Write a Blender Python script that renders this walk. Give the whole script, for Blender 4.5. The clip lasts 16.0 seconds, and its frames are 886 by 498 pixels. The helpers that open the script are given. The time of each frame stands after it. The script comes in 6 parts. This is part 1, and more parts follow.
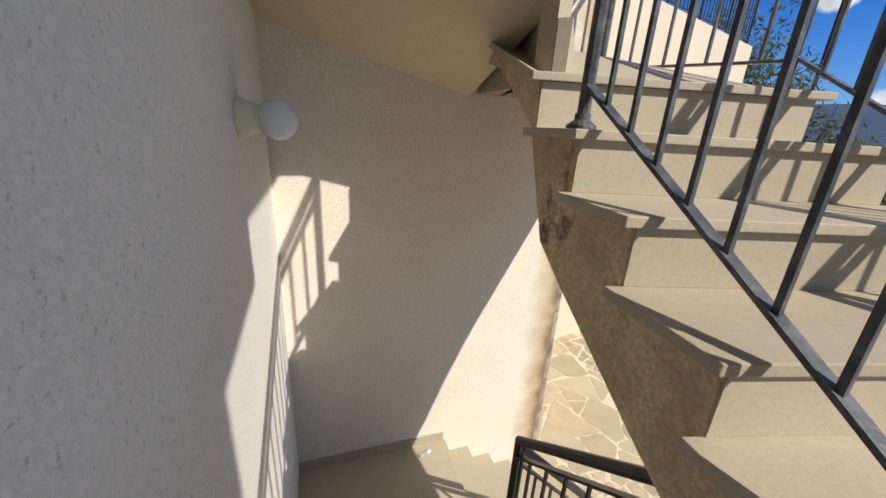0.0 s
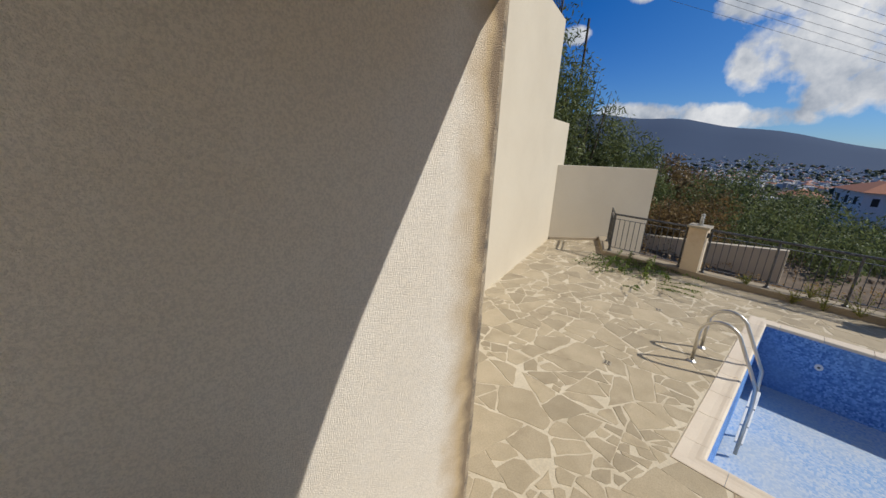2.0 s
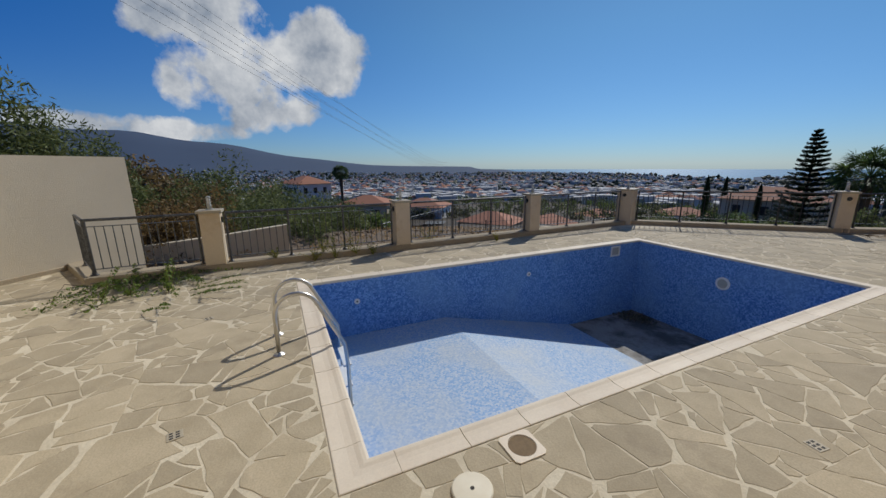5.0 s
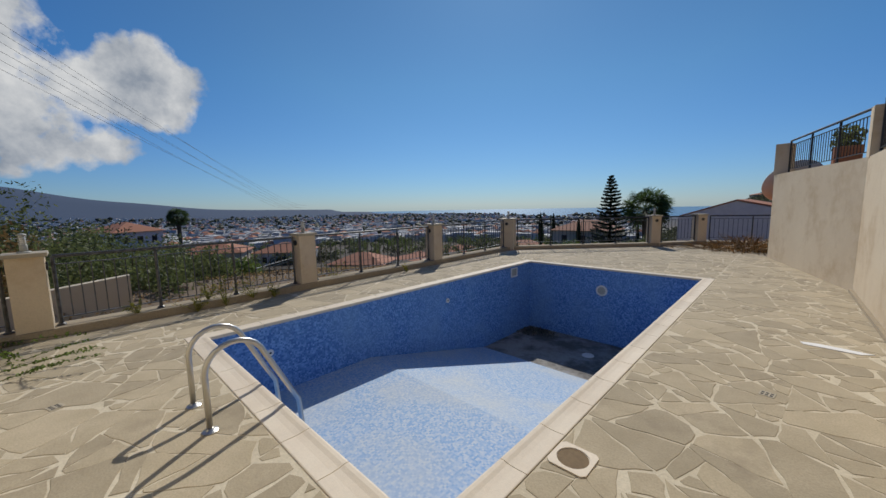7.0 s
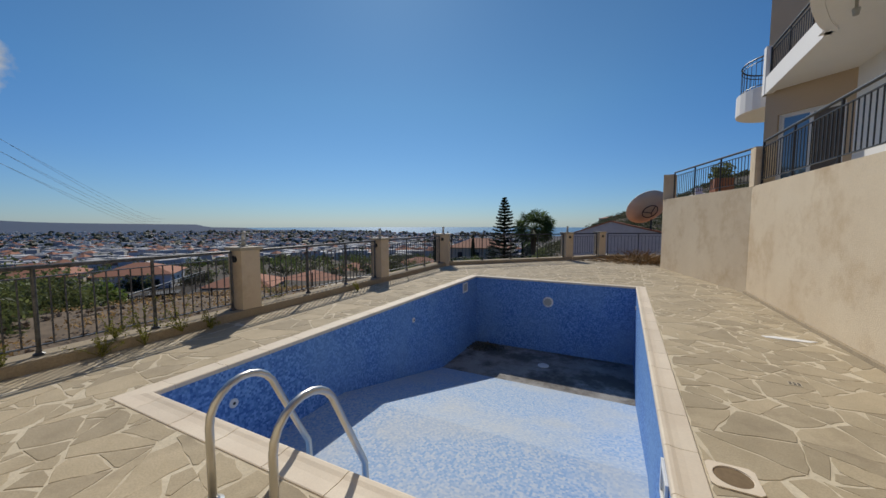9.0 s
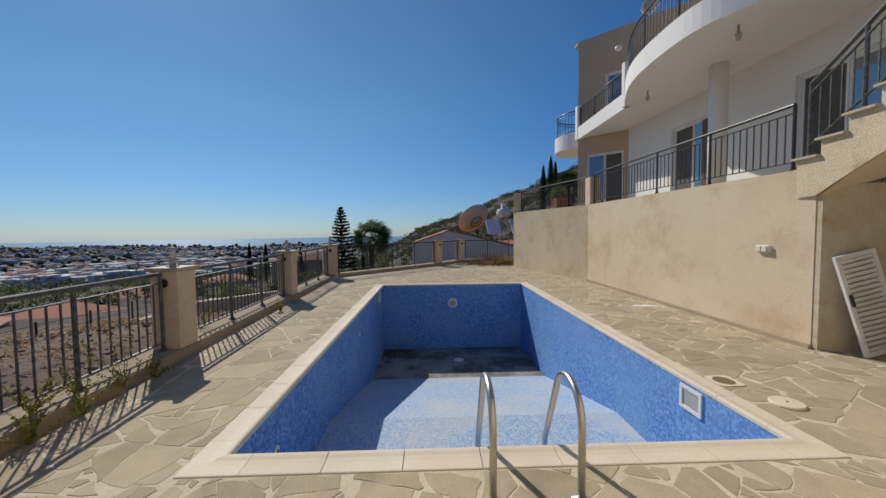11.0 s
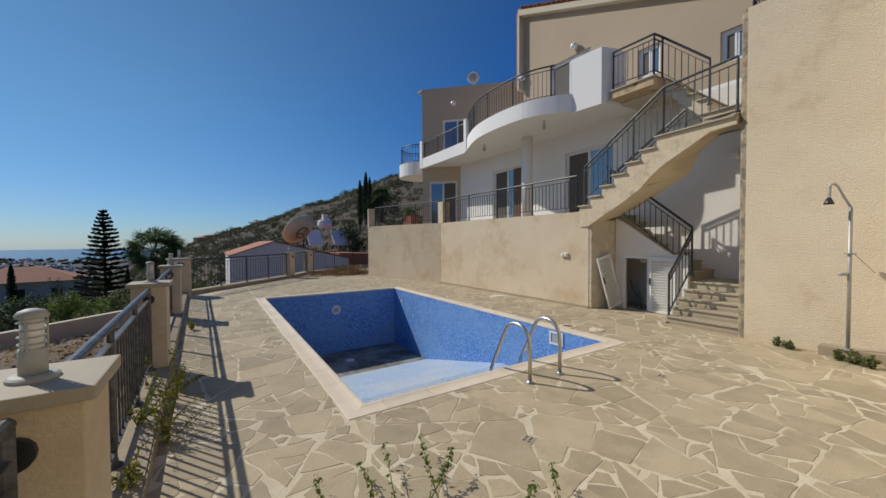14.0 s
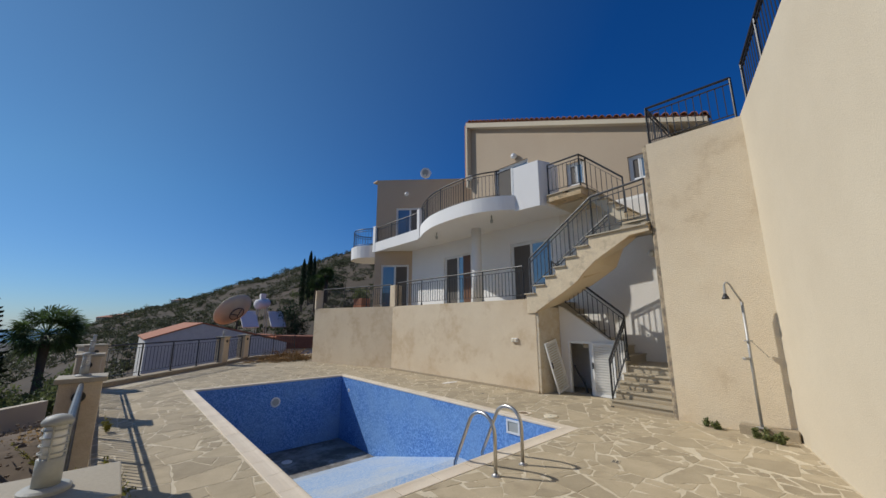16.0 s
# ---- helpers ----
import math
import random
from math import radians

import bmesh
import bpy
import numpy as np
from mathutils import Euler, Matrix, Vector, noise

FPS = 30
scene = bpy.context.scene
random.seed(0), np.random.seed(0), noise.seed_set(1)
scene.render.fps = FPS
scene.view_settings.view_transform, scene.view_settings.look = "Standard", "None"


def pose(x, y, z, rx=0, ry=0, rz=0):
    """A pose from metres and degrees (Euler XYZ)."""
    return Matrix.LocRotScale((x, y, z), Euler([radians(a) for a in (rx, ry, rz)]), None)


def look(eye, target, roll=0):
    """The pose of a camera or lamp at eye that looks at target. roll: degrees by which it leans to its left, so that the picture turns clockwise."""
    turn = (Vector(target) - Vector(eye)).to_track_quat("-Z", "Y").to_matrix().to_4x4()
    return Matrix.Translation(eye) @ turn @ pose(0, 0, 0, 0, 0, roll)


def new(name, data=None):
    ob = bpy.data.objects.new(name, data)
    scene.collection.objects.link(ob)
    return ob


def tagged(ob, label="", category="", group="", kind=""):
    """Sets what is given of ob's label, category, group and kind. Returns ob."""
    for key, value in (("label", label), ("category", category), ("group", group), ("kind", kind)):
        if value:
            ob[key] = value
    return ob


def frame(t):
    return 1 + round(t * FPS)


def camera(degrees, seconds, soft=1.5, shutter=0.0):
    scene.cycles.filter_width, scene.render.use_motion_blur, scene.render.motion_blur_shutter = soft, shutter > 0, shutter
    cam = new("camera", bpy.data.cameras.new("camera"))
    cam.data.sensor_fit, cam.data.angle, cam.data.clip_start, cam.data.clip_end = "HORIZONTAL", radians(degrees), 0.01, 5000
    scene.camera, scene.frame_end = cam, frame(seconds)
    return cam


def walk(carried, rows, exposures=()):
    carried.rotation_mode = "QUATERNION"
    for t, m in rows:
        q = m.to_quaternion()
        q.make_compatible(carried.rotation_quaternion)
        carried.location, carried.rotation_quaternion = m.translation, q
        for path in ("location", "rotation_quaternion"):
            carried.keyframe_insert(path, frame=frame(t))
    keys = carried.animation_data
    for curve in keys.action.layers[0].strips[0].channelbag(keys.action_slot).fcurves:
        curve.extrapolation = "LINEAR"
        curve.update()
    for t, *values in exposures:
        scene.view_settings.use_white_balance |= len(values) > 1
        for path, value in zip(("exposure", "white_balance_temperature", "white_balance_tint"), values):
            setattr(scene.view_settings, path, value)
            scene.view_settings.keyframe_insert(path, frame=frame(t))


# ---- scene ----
cam = camera(101.9, 16.0)
PATH = [
    (0, (7.868, 1.293, 3.367), (7.257, -0.5, 2.726), 3.3),
    (0.5, (7.819, 0.989, 3.194), (7.213, -0.806, 2.553), 3.2),
    (1, (7.773, 0.71, 2.994), (7.029, -1.044, 2.386), 2.8),
    (1.5, (7.675, 0.444, 2.85), (6.66, -1.163, 2.232), 3.7),
    (2, (7.467, 0.156, 2.588), (6.141, -1.225, 2.011), 2.9),
    (2.5, (7.347, -0.027, 2.45), (5.685, -0.99, 1.892), 2.8),
    (3, (7.138, -0.256, 2.287), (5.26, -0.687, 1.749), 2.3),
    (3.5, (6.842, -0.375, 2.26), (4.914, -0.328, 1.733), 1.3),
    (4, (6.566, -0.401, 2.165), (4.675, -0.011, 1.645), 0.3),
    (4.5, (6.278, -0.404, 2.007), (4.437, 0.199, 1.509), -0.2),
    (5, (5.995, -0.379, 1.887), (4.224, 0.432, 1.432), -0.4),
    (7.5, (4.984, -1.23, 1.57), (3.695, 0.284, 1.357), -0.9),
    (8, (4.678, -1.293, 1.534), (3.475, 0.293, 1.337), -0.4),
    (8.5, (4.17, -1.415, 1.512), (3.086, 0.258, 1.354), -0.1),
    (9, (3.685, -1.605, 1.514), (2.787, 0.176, 1.367), 0.0),
    (9.5, (3.17, -1.79, 1.51), (2.559, 0.11, 1.382), -0.2),
    (12, (0.374, -2.864, 1.534), (0.737, -0.899, 1.438), -0.2),
    (12.5, (-0.049, -3.012, 1.467), (0.489, -1.088, 1.372), 0.1),
    (13, (-0.506, -3.133, 1.513), (0.288, -1.3, 1.422), 0.0),
    (13.5, (-0.95, -3.311, 1.586), (0.02, -1.563, 1.518), -0.2),
    (14, (-1.222, -3.354, 1.597), (-0.143, -1.671, 1.551), -0.3),
    (14.5, (-1.457, -3.428, 1.65), (-0.265, -1.823, 1.677), -0.3),
    (15, (-1.546, -3.459, 1.686), (-0.294, -1.906, 1.828), -0.2),
    (15.5, (-1.594, -3.479, 1.689), (-0.314, -1.969, 1.97), -0.1),
    (16, (-1.644, -3.457, 1.69), (-0.346, -1.988, 2.088), 0.0),
]
EXPOSURE = [(0.0, 0.32, 6550, 10), (0.6, 0.30, 6500, 10), (1.2, 0.08, 6350, 10), (2.0, -0.18, 6350, 10), (3.0, -0.40, 6250, 10), (5.0, -0.46, 6250, 9), (9.0, -0.42, 6620, 9), (12.5, -0.36, 6700, 9), (16.0, -0.40, 6350, 9)]
walk(cam, [(t, look(eye, target, roll)) for t, eye, target, roll in PATH], EXPOSURE)

# ---- world, sun, exposure ----
SUN_AZ, SUN_EL = radians(35), radians(39.5)
sun_way = Vector((-math.sin(SUN_AZ) * math.cos(SUN_EL), math.cos(SUN_AZ) * math.cos(SUN_EL), math.sin(SUN_EL)))
sun = new("sun", bpy.data.lights.new("sun", "SUN"))
sun.data.energy, sun.data.angle, sun.data.color = 4.4, radians(0.55), (1.0, 0.95, 0.87)
sun.matrix_world = Matrix.Translation((0, 0, 60)) @ sun_way.to_track_quat("Z", "Y").to_matrix().to_4x4()

world = bpy.data.worlds.new("world")
scene.world = world
world.use_nodes = True
wn, wl = world.node_tree.nodes, world.node_tree.links
wn.clear()


def wnode(kind, **kw):
    n = wn.new(kind)
    for k, v in kw.items():
        n.inputs[k.replace("_", " ")].default_value = v
    return n


def wmath(op, a, b=None, clamp=False):
    n = wn.new("ShaderNodeMath")
    n.operation, n.use_clamp = op, clamp
    for i, v in enumerate((a, b)):
        if v is None:
            continue
        if isinstance(v, (int, float)):
            n.inputs[i].default_value = v
        else:
            wl.new(v, n.inputs[i])
    return n.outputs[0]


sky = wn.new("ShaderNodeTexSky")
sky.sky_type, sky.sun_disc = "NISHITA", False
sky.sun_elevation, sky.sun_rotation = SUN_EL, -SUN_AZ
sky.altitude, sky.air_density, sky.dust_density, sky.ozone_density = 300, 1.0, 0.15, 4.0
coord = wn.new("ShaderNodeTexCoord")
way = coord.outputs["Generated"]
sep = wn.new("ShaderNodeSeparateXYZ")
wl.new(way, sep.inputs[0])
noise_big = wnode("ShaderNodeTexNoise", Scale=10.0, Detail=10.0, Roughness=0.56)
wl.new(way, noise_big.inputs["Vector"])


def blob(az, el, wide, tall):
    """A soft lobe of sky round one direction, 1 in its middle."""
    az, el = radians(az), radians(el)
    c = Vector((-math.sin(az) * math.cos(el), math.cos(az) * math.cos(el), math.sin(el)))
    side = Vector((-c.y, c.x, 0)).normalized()
    up = c.cross(side)
    out = []
    for axis, size in ((side, wide), (up, tall)):
        d = wn.new("ShaderNodeVectorMath")
        d.operation = "DOT_PRODUCT"
        wl.new(way, d.inputs[0])
        d.inputs[1].default_value = axis
        q = wmath("SUBTRACT", d.outputs["Value"], c.dot(axis))
        q = wmath("DIVIDE", q, math.sin(radians(size)))
        out.append(wmath("MULTIPLY", q, q))
    return wmath("SUBTRACT", 1.0, wmath("ADD", out[0], out[1]), True)


cover = None
for spec in ((82, 14.5, 7.5, 6), (90, 12.5, 9, 6.5), (96, 18, 10, 6), (90, 8, 9, 4.2), (95, 11, 9, 5.5), (107, 4.6, 17, 1.9), (98, 25, 9, 5), (113, 19, 3.6, 2.2), (119, 14, 3.0, 1.6), (108, 27, 4, 2.4), (126, 20, 3.2, 1.6)):
    b = blob(*spec)
    cover = b if cover is None else wmath("MAXIMUM", cover, b)
dens = wmath("MULTIPLY", wmath("SUBTRACT", wmath("ADD", wmath("MULTIPLY", cover, 0.55), wmath("MULTIPLY", noise_big.outputs["Fac"], 1.5)), 0.95), 5.0, True)
dens = wmath("MULTIPLY", dens, wmath("MULTIPLY", cover, 6.0, True))
noise_lit = wnode("ShaderNodeTexNoise", Scale=9.0, Detail=6.0, Roughness=0.6)
wl.new(way, noise_lit.inputs["Vector"])
lit = wn.new("ShaderNodeMapRange")
lit.inputs[1].default_value, lit.inputs[2].default_value = 0.36, 0.66
wl.new(noise_lit.outputs["Fac"], lit.inputs[0])
white = wn.new("ShaderNodeMix")
white.data_type = "RGBA"
white.inputs["A"].default_value, white.inputs["B"].default_value = (3.5, 4.0, 4.8, 1), (8.8, 8.8, 8.8, 1)
wl.new(lit.outputs[0], white.inputs["Factor"])
mixed = wn.new("ShaderNodeMix")
mixed.data_type = "RGBA"
wl.new(dens, mixed.inputs["Factor"])
tint = wn.new("ShaderNodeMix")
tint.data_type, tint.blend_type = "RGBA", "MULTIPLY"
tint.inputs["Factor"].default_value = 1.0
rise_up = wn.new("ShaderNodeMapRange")
rise_up.inputs[1].default_value, rise_up.inputs[2].default_value = 0.0, 0.3
wl.new(sep.outputs["Z"], rise_up.inputs[0])
air = wn.new("ShaderNodeMix")
air.data_type = "RGBA"
air.inputs["A"].default_value = (0.52, 0.69, 0.97, 1)
wl.new(rise_up.outputs[0], air.inputs["Factor"])
# deeper blue on the side away from the sun
sunward = wn.new("ShaderNodeVectorMath")
sunward.operation = "DOT_PRODUCT"
wl.new(way, sunward.inputs[0])
sunward.inputs[1].default_value = sun_way
facing = wn.new("ShaderNodeMapRange")
facing.inputs[1].default_value, facing.inputs[2].default_value = 0.25, 0.85
wl.new(sunward.outputs["Value"], facing.inputs[0])
upper_air = wn.new("ShaderNodeMix")
upper_air.data_type = "RGBA"
upper_air.inputs["A"].default_value, upper_air.inputs["B"].default_value = (0.09, 0.51, 1.06, 1), (0.60, 0.90, 1.03, 1)
wl.new(facing.outputs[0], upper_air.inputs["Factor"])
wl.new(upper_air.outputs["Result"], air.inputs["B"])
wl.new(air.outputs["Result"], tint.inputs["B"])
wl.new(sky.outputs[0], tint.inputs["A"])
wl.new(tint.outputs["Result"], mixed.inputs["A"])
wl.new(white.outputs["Result"], mixed.inputs["B"])
back = wn.new("ShaderNodeBackground")
back.inputs["Strength"].default_value = 0.10
wl.new(mixed.outputs["Result"], back.inputs["Color"])
wout = wn.new("ShaderNodeOutputWorld")
wl.new(back.outputs[0], wout.inputs[0])


# ---- materials ----
def material(name, base, rough=0.8, metal=0.0, second=None, scale=3.0, amount=0.5, fine=None, fine_amount=0.35,
             bump=0.0, bump_scale=120.0, stain=None, stain_scale=0.8, stain_edge=(0.55, 0.7), vary=0.0, island=False, gloss=0.5):
    """A node material: two scales of variation on object-space noise, stains with soft edges, fine relief."""
    m = bpy.data.materials.new(name)
    m.use_nodes = True
    t, l = m.node_tree.nodes, m.node_tree.links
    p = t["Principled BSDF"]
    p.inputs["Roughness"].default_value, p.inputs["Metallic"].default_value = rough, metal
    p.inputs["Specular IOR Level"].default_value = gloss
    geo = t.new("ShaderNodeNewGeometry")
    where = geo.outputs["Position"]

    def tex(s, detail=5.0, roughness=0.6):
        n = t.new("ShaderNodeTexNoise")
        n.inputs["Scale"].default_value, n.inputs["Detail"].default_value, n.inputs["Roughness"].default_value = s, detail, roughness
        l.new(where, n.inputs["Vector"])
        return n.outputs["Fac"]

    def ramp(v, a, b):
        n = t.new("ShaderNodeMapRange")
        n.inputs[1].default_value, n.inputs[2].default_value = a, b
        l.new(v, n.inputs[0])
        return n.outputs[0]

    def mix(f, a, b, kind="MIX", top=1.0):
        n = t.new("ShaderNodeMix")
        n.data_type, n.blend_type = "RGBA", kind
        if top != 1.0:
            k = t.new("ShaderNodeMath")
            k.operation = "MULTIPLY"
            k.inputs[1].default_value = top
            l.new(f, k.inputs[0])
            f = k.outputs[0]
        l.new(f, n.inputs["Factor"])
        for s, v in (("A", a), ("B", b)):
            if isinstance(v, tuple):
                n.inputs[s].default_value = (*v, 1)
            else:
                l.new(v, n.inputs[s])
        return n.outputs["Result"]

    second = second or tuple(c * 0.78 for c in base)
    col = mix(ramp(tex(scale), 0.35, 0.68), base, second, top=amount)
    if fine is not None:
        col = mix(ramp(tex(fine, 3.0), 0.42, 0.62), col, tuple(c * 0.55 for c in base), top=fine_amount)
    if stain is not None:
        col = mix(ramp(tex(stain_scale, 8.0, 0.68), *stain_edge), col, stain, top=0.85)
    if vary:
        if island:
            r = geo.outputs["Random Per Island"]
        else:
            r = t.new("ShaderNodeObjectInfo").outputs["Random"]
        h = t.new("ShaderNodeHueSaturation")
        mr = t.new("ShaderNodeMapRange")
        mr.inputs[3].default_value, mr.inputs[4].default_value = 1 - vary, 1 + vary
        l.new(r, mr.inputs[0])
        l.new(mr.outputs[0], h.inputs["Value"])
        l.new(col, h.inputs["Color"])
        col = h.outputs["Color"]
    l.new(col, p.inputs["Base Color"])
    if bump:
        b = t.new("ShaderNodeBump")
        b.inputs["Strength"].default_value, b.inputs["Distance"].default_value = min(1.0, bump), 0.006 if bump <= 1 else 0.006 * bump
        l.new(tex(bump_scale, 3.0, 0.55), b.inputs["Height"])
        l.new(b.outputs[0], p.inputs["Normal"])
    return m


STUCCO_TAN = material("tan_stucco", (0.71, 0.59, 0.42), 0.92, second=(0.63, 0.50, 0.34), scale=0.9, amount=0.8, fine=55, fine_amount=0.15,
                      bump=0.8, bump_scale=75, stain=(0.50, 0.36, 0.21), stain_scale=1.4, stain_edge=(0.50, 0.72))
# tan stucco lightened: raking sun on the block is put into the colour
STUCCO_BLOCK_LIT = material("block_stucco_lit", (0.78, 0.66, 0.48), 0.92, second=(0.69, 0.56, 0.39), scale=0.9, amount=0.8, fine=55, fine_amount=0.2,
                        bump=1.6, bump_scale=70, stain=(0.46, 0.33, 0.19), stain_scale=0.9, stain_edge=(0.56, 0.78))
STUCCO_CREAM = material("cream_stucco", (0.64, 0.555, 0.415), 0.92, second=(0.56, 0.475, 0.345), scale=0.7, amount=0.6, fine=60, fine_amount=0.12, bump=0.8, bump_scale=75)
STUCCO_WHITE = material("white_stucco", (0.80, 0.77, 0.71), 0.9, second=(0.72, 0.68, 0.61), scale=1.2, amount=0.5, fine=70, fine_amount=0.22, bump=1.0, bump_scale=60)
STUCCO_SPAR = material("sparred_stucco", (0.89, 0.81, 0.69), 0.92, second=(0.83, 0.73, 0.59), scale=1.5, amount=0.6, fine=120, fine_amount=0.36, bump=1.4, bump_scale=170)


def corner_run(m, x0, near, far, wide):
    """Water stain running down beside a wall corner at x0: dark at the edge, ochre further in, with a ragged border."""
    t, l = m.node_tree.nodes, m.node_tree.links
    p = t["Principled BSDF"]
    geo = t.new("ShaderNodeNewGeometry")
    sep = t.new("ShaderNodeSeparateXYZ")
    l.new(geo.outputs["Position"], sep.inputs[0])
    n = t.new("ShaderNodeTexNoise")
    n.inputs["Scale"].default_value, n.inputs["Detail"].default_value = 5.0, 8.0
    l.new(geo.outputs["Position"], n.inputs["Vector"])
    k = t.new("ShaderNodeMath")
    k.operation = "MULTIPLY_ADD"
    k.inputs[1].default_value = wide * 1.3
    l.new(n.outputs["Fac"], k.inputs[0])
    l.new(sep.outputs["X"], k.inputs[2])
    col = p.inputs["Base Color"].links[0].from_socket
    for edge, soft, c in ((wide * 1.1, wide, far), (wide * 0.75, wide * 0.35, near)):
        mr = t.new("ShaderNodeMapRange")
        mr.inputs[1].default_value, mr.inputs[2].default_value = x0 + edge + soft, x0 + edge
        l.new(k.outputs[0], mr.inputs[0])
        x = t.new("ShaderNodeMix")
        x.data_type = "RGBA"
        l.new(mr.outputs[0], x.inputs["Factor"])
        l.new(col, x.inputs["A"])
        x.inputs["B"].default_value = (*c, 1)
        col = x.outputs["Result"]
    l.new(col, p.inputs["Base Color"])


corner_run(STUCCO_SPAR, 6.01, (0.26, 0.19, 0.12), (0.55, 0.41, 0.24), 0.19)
STUCCO_PITTED = material("pitted_stucco", (0.80, 0.77, 0.72), 0.92, second=(0.75, 0.71, 0.65), scale=1.2, amount=0.5, fine=75, fine_amount=0.2, bump=0.6, bump_scale=140,
                         stain=(0.48, 0.46, 0.42), stain_scale=62, stain_edge=(0.60, 0.64))
STUCCO_RUST = material("rust_run_stucco", (0.62, 0.52, 0.36), 0.95, second=(0.70, 0.64, 0.54), scale=6, amount=0.9, fine=95, fine_amount=0.3, bump=2.4, bump_scale=95, stain=(0.42, 0.29, 0.13), stain_scale=4, stain_edge=(0.5, 0.75))
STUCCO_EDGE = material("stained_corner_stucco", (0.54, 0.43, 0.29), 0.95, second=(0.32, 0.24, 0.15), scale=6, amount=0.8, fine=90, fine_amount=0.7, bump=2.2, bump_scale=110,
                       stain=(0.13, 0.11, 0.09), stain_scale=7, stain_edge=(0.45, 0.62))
PAINT_WHITE = material("white_paint", (0.86, 0.845, 0.815), 0.75, second=(0.81, 0.79, 0.755), scale=0.8, fine=40, fine_amount=0.05, bump=0.25, bump_scale=90)
# beige render darkened: the gable's shade is put into its colour
GABLE_SHADED = material("gable_render_shaded", (0.48, 0.38, 0.27), 0.9, second=(0.43, 0.33, 0.23), scale=0.6, fine=45, fine_amount=0.08, bump=0.4, bump_scale=80)
BEIGE = material("beige_render", (0.56, 0.44, 0.31), 0.9, second=(0.50, 0.38, 0.26), scale=0.6, fine=45, fine_amount=0.08, bump=0.4, bump_scale=80)
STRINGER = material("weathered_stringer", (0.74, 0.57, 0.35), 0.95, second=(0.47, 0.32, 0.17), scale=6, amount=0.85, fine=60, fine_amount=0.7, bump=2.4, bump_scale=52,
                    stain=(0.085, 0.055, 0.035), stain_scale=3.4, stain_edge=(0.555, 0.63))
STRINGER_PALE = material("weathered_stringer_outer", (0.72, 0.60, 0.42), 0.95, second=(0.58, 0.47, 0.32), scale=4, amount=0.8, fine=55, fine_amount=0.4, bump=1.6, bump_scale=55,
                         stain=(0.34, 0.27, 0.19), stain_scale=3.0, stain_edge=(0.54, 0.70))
SOFFIT = material("soffit_paint", (0.70, 0.58, 0.40), 0.9, second=(0.60, 0.47, 0.30), scale=1.3, fine=30, fine_amount=0.1, bump=0.4)
TREAD = material("cream_tread", (0.44, 0.375, 0.27), 0.65, second=(0.38, 0.32, 0.225), scale=2.5, fine=90, fine_amount=0.2, bump=0.15, stain=(0.40, 0.32, 0.21), stain_scale=3, stain_edge=(0.6, 0.8), vary=0.06)
STONE_LOOK = dict(base=(0.49, 0.40, 0.265), rough=0.85, second=(0.39, 0.315, 0.20), scale=3.2, amount=0.8, fine=85, fine_amount=0.34, bump=0.35, bump_scale=50,
                  stain=(0.29, 0.23, 0.15), stain_scale=1.4, stain_edge=(0.54, 0.72), vary=0.14)
STONE = material("paving_stone", **STONE_LOOK)
GROUT = material("paving_mortar", (0.69, 0.60, 0.44), 0.95, second=(0.50, 0.415, 0.28), scale=2.5, amount=0.7, fine=40, fine_amount=0.2, bump=0.6, bump_scale=50)
COPING = material("cream_coping", (0.76, 0.655, 0.51), 0.7, second=(0.62, 0.50, 0.37), scale=2.0, fine=50, fine_amount=0.1, bump=0.2, vary=0.06)
KERB = material("kerb_mortar", (0.42, 0.34, 0.23), 0.95, second=(0.30, 0.24, 0.16), scale=3, fine=50, fine_amount=0.4, bump=0.9, bump_scale=45)
IRON = material("black_iron", (0.022, 0.022, 0.024), 0.42, 0.0, second=(0.05, 0.048, 0.045), scale=14, fine=90, fine_amount=0.2, bump=0.1)
IRON_WORN = material("worn_iron", (0.035, 0.037, 0.04), 0.40, 0.0, second=(0.16, 0.16, 0.16), scale=16, amount=0.8, fine=60, fine_amount=0.3, bump=0.15)
GALVANISED = material("galvanised_steel", (0.46, 0.45, 0.43), 0.55, 0.7, second=(0.36, 0.35, 0.33), scale=12, fine=80, fine_amount=0.2, bump=0.08)
STEEL = material("stainless_steel", (0.60, 0.58, 0.54), 0.36, 1.0, second=(0.5, 0.47, 0.42), scale=10, bump=0.03)
ALU_WHITE = material("white_aluminium", (0.80, 0.80, 0.78), 0.4, fine=20, fine_amount=0.04)
PLASTIC = material("cream_plastic", (0.74, 0.66, 0.50), 0.5, second=(0.62, 0.52, 0.36), scale=9)
WHITE_PLASTIC = material("white_plastic", (0.78, 0.77, 0.74), 0.45, fine=20, fine_amount=0.05)
LAMP_GREY = material("lamp_grey", (0.42, 0.42, 0.38), 0.6, second=(0.34, 0.33, 0.29), scale=8, fine=60, fine_amount=0.15)
OPAL = material("opal_glass", (0.78, 0.77, 0.74), 0.25, fine=30, fine_amount=0.03)
# near-black colour standing in for shade in rooms and holes
DARK = material("opening_shade", (0.05, 0.045, 0.04), 0.9)
TIMBER = material("brown_timber", (0.16, 0.07, 0.03), 0.5, second=(0.1, 0.045, 0.02), scale=6)
MESH_GREY = material("insect_mesh", (0.13, 0.115, 0.10), 0.8, fine=200, fine_amount=0.3)
TILE_RED = material("terracotta_tile", (0.42, 0.17, 0.09), 0.85, second=(0.32, 0.12, 0.06), scale=3, fine=30, fine_amount=0.3, bump=0.3, vary=0.15)
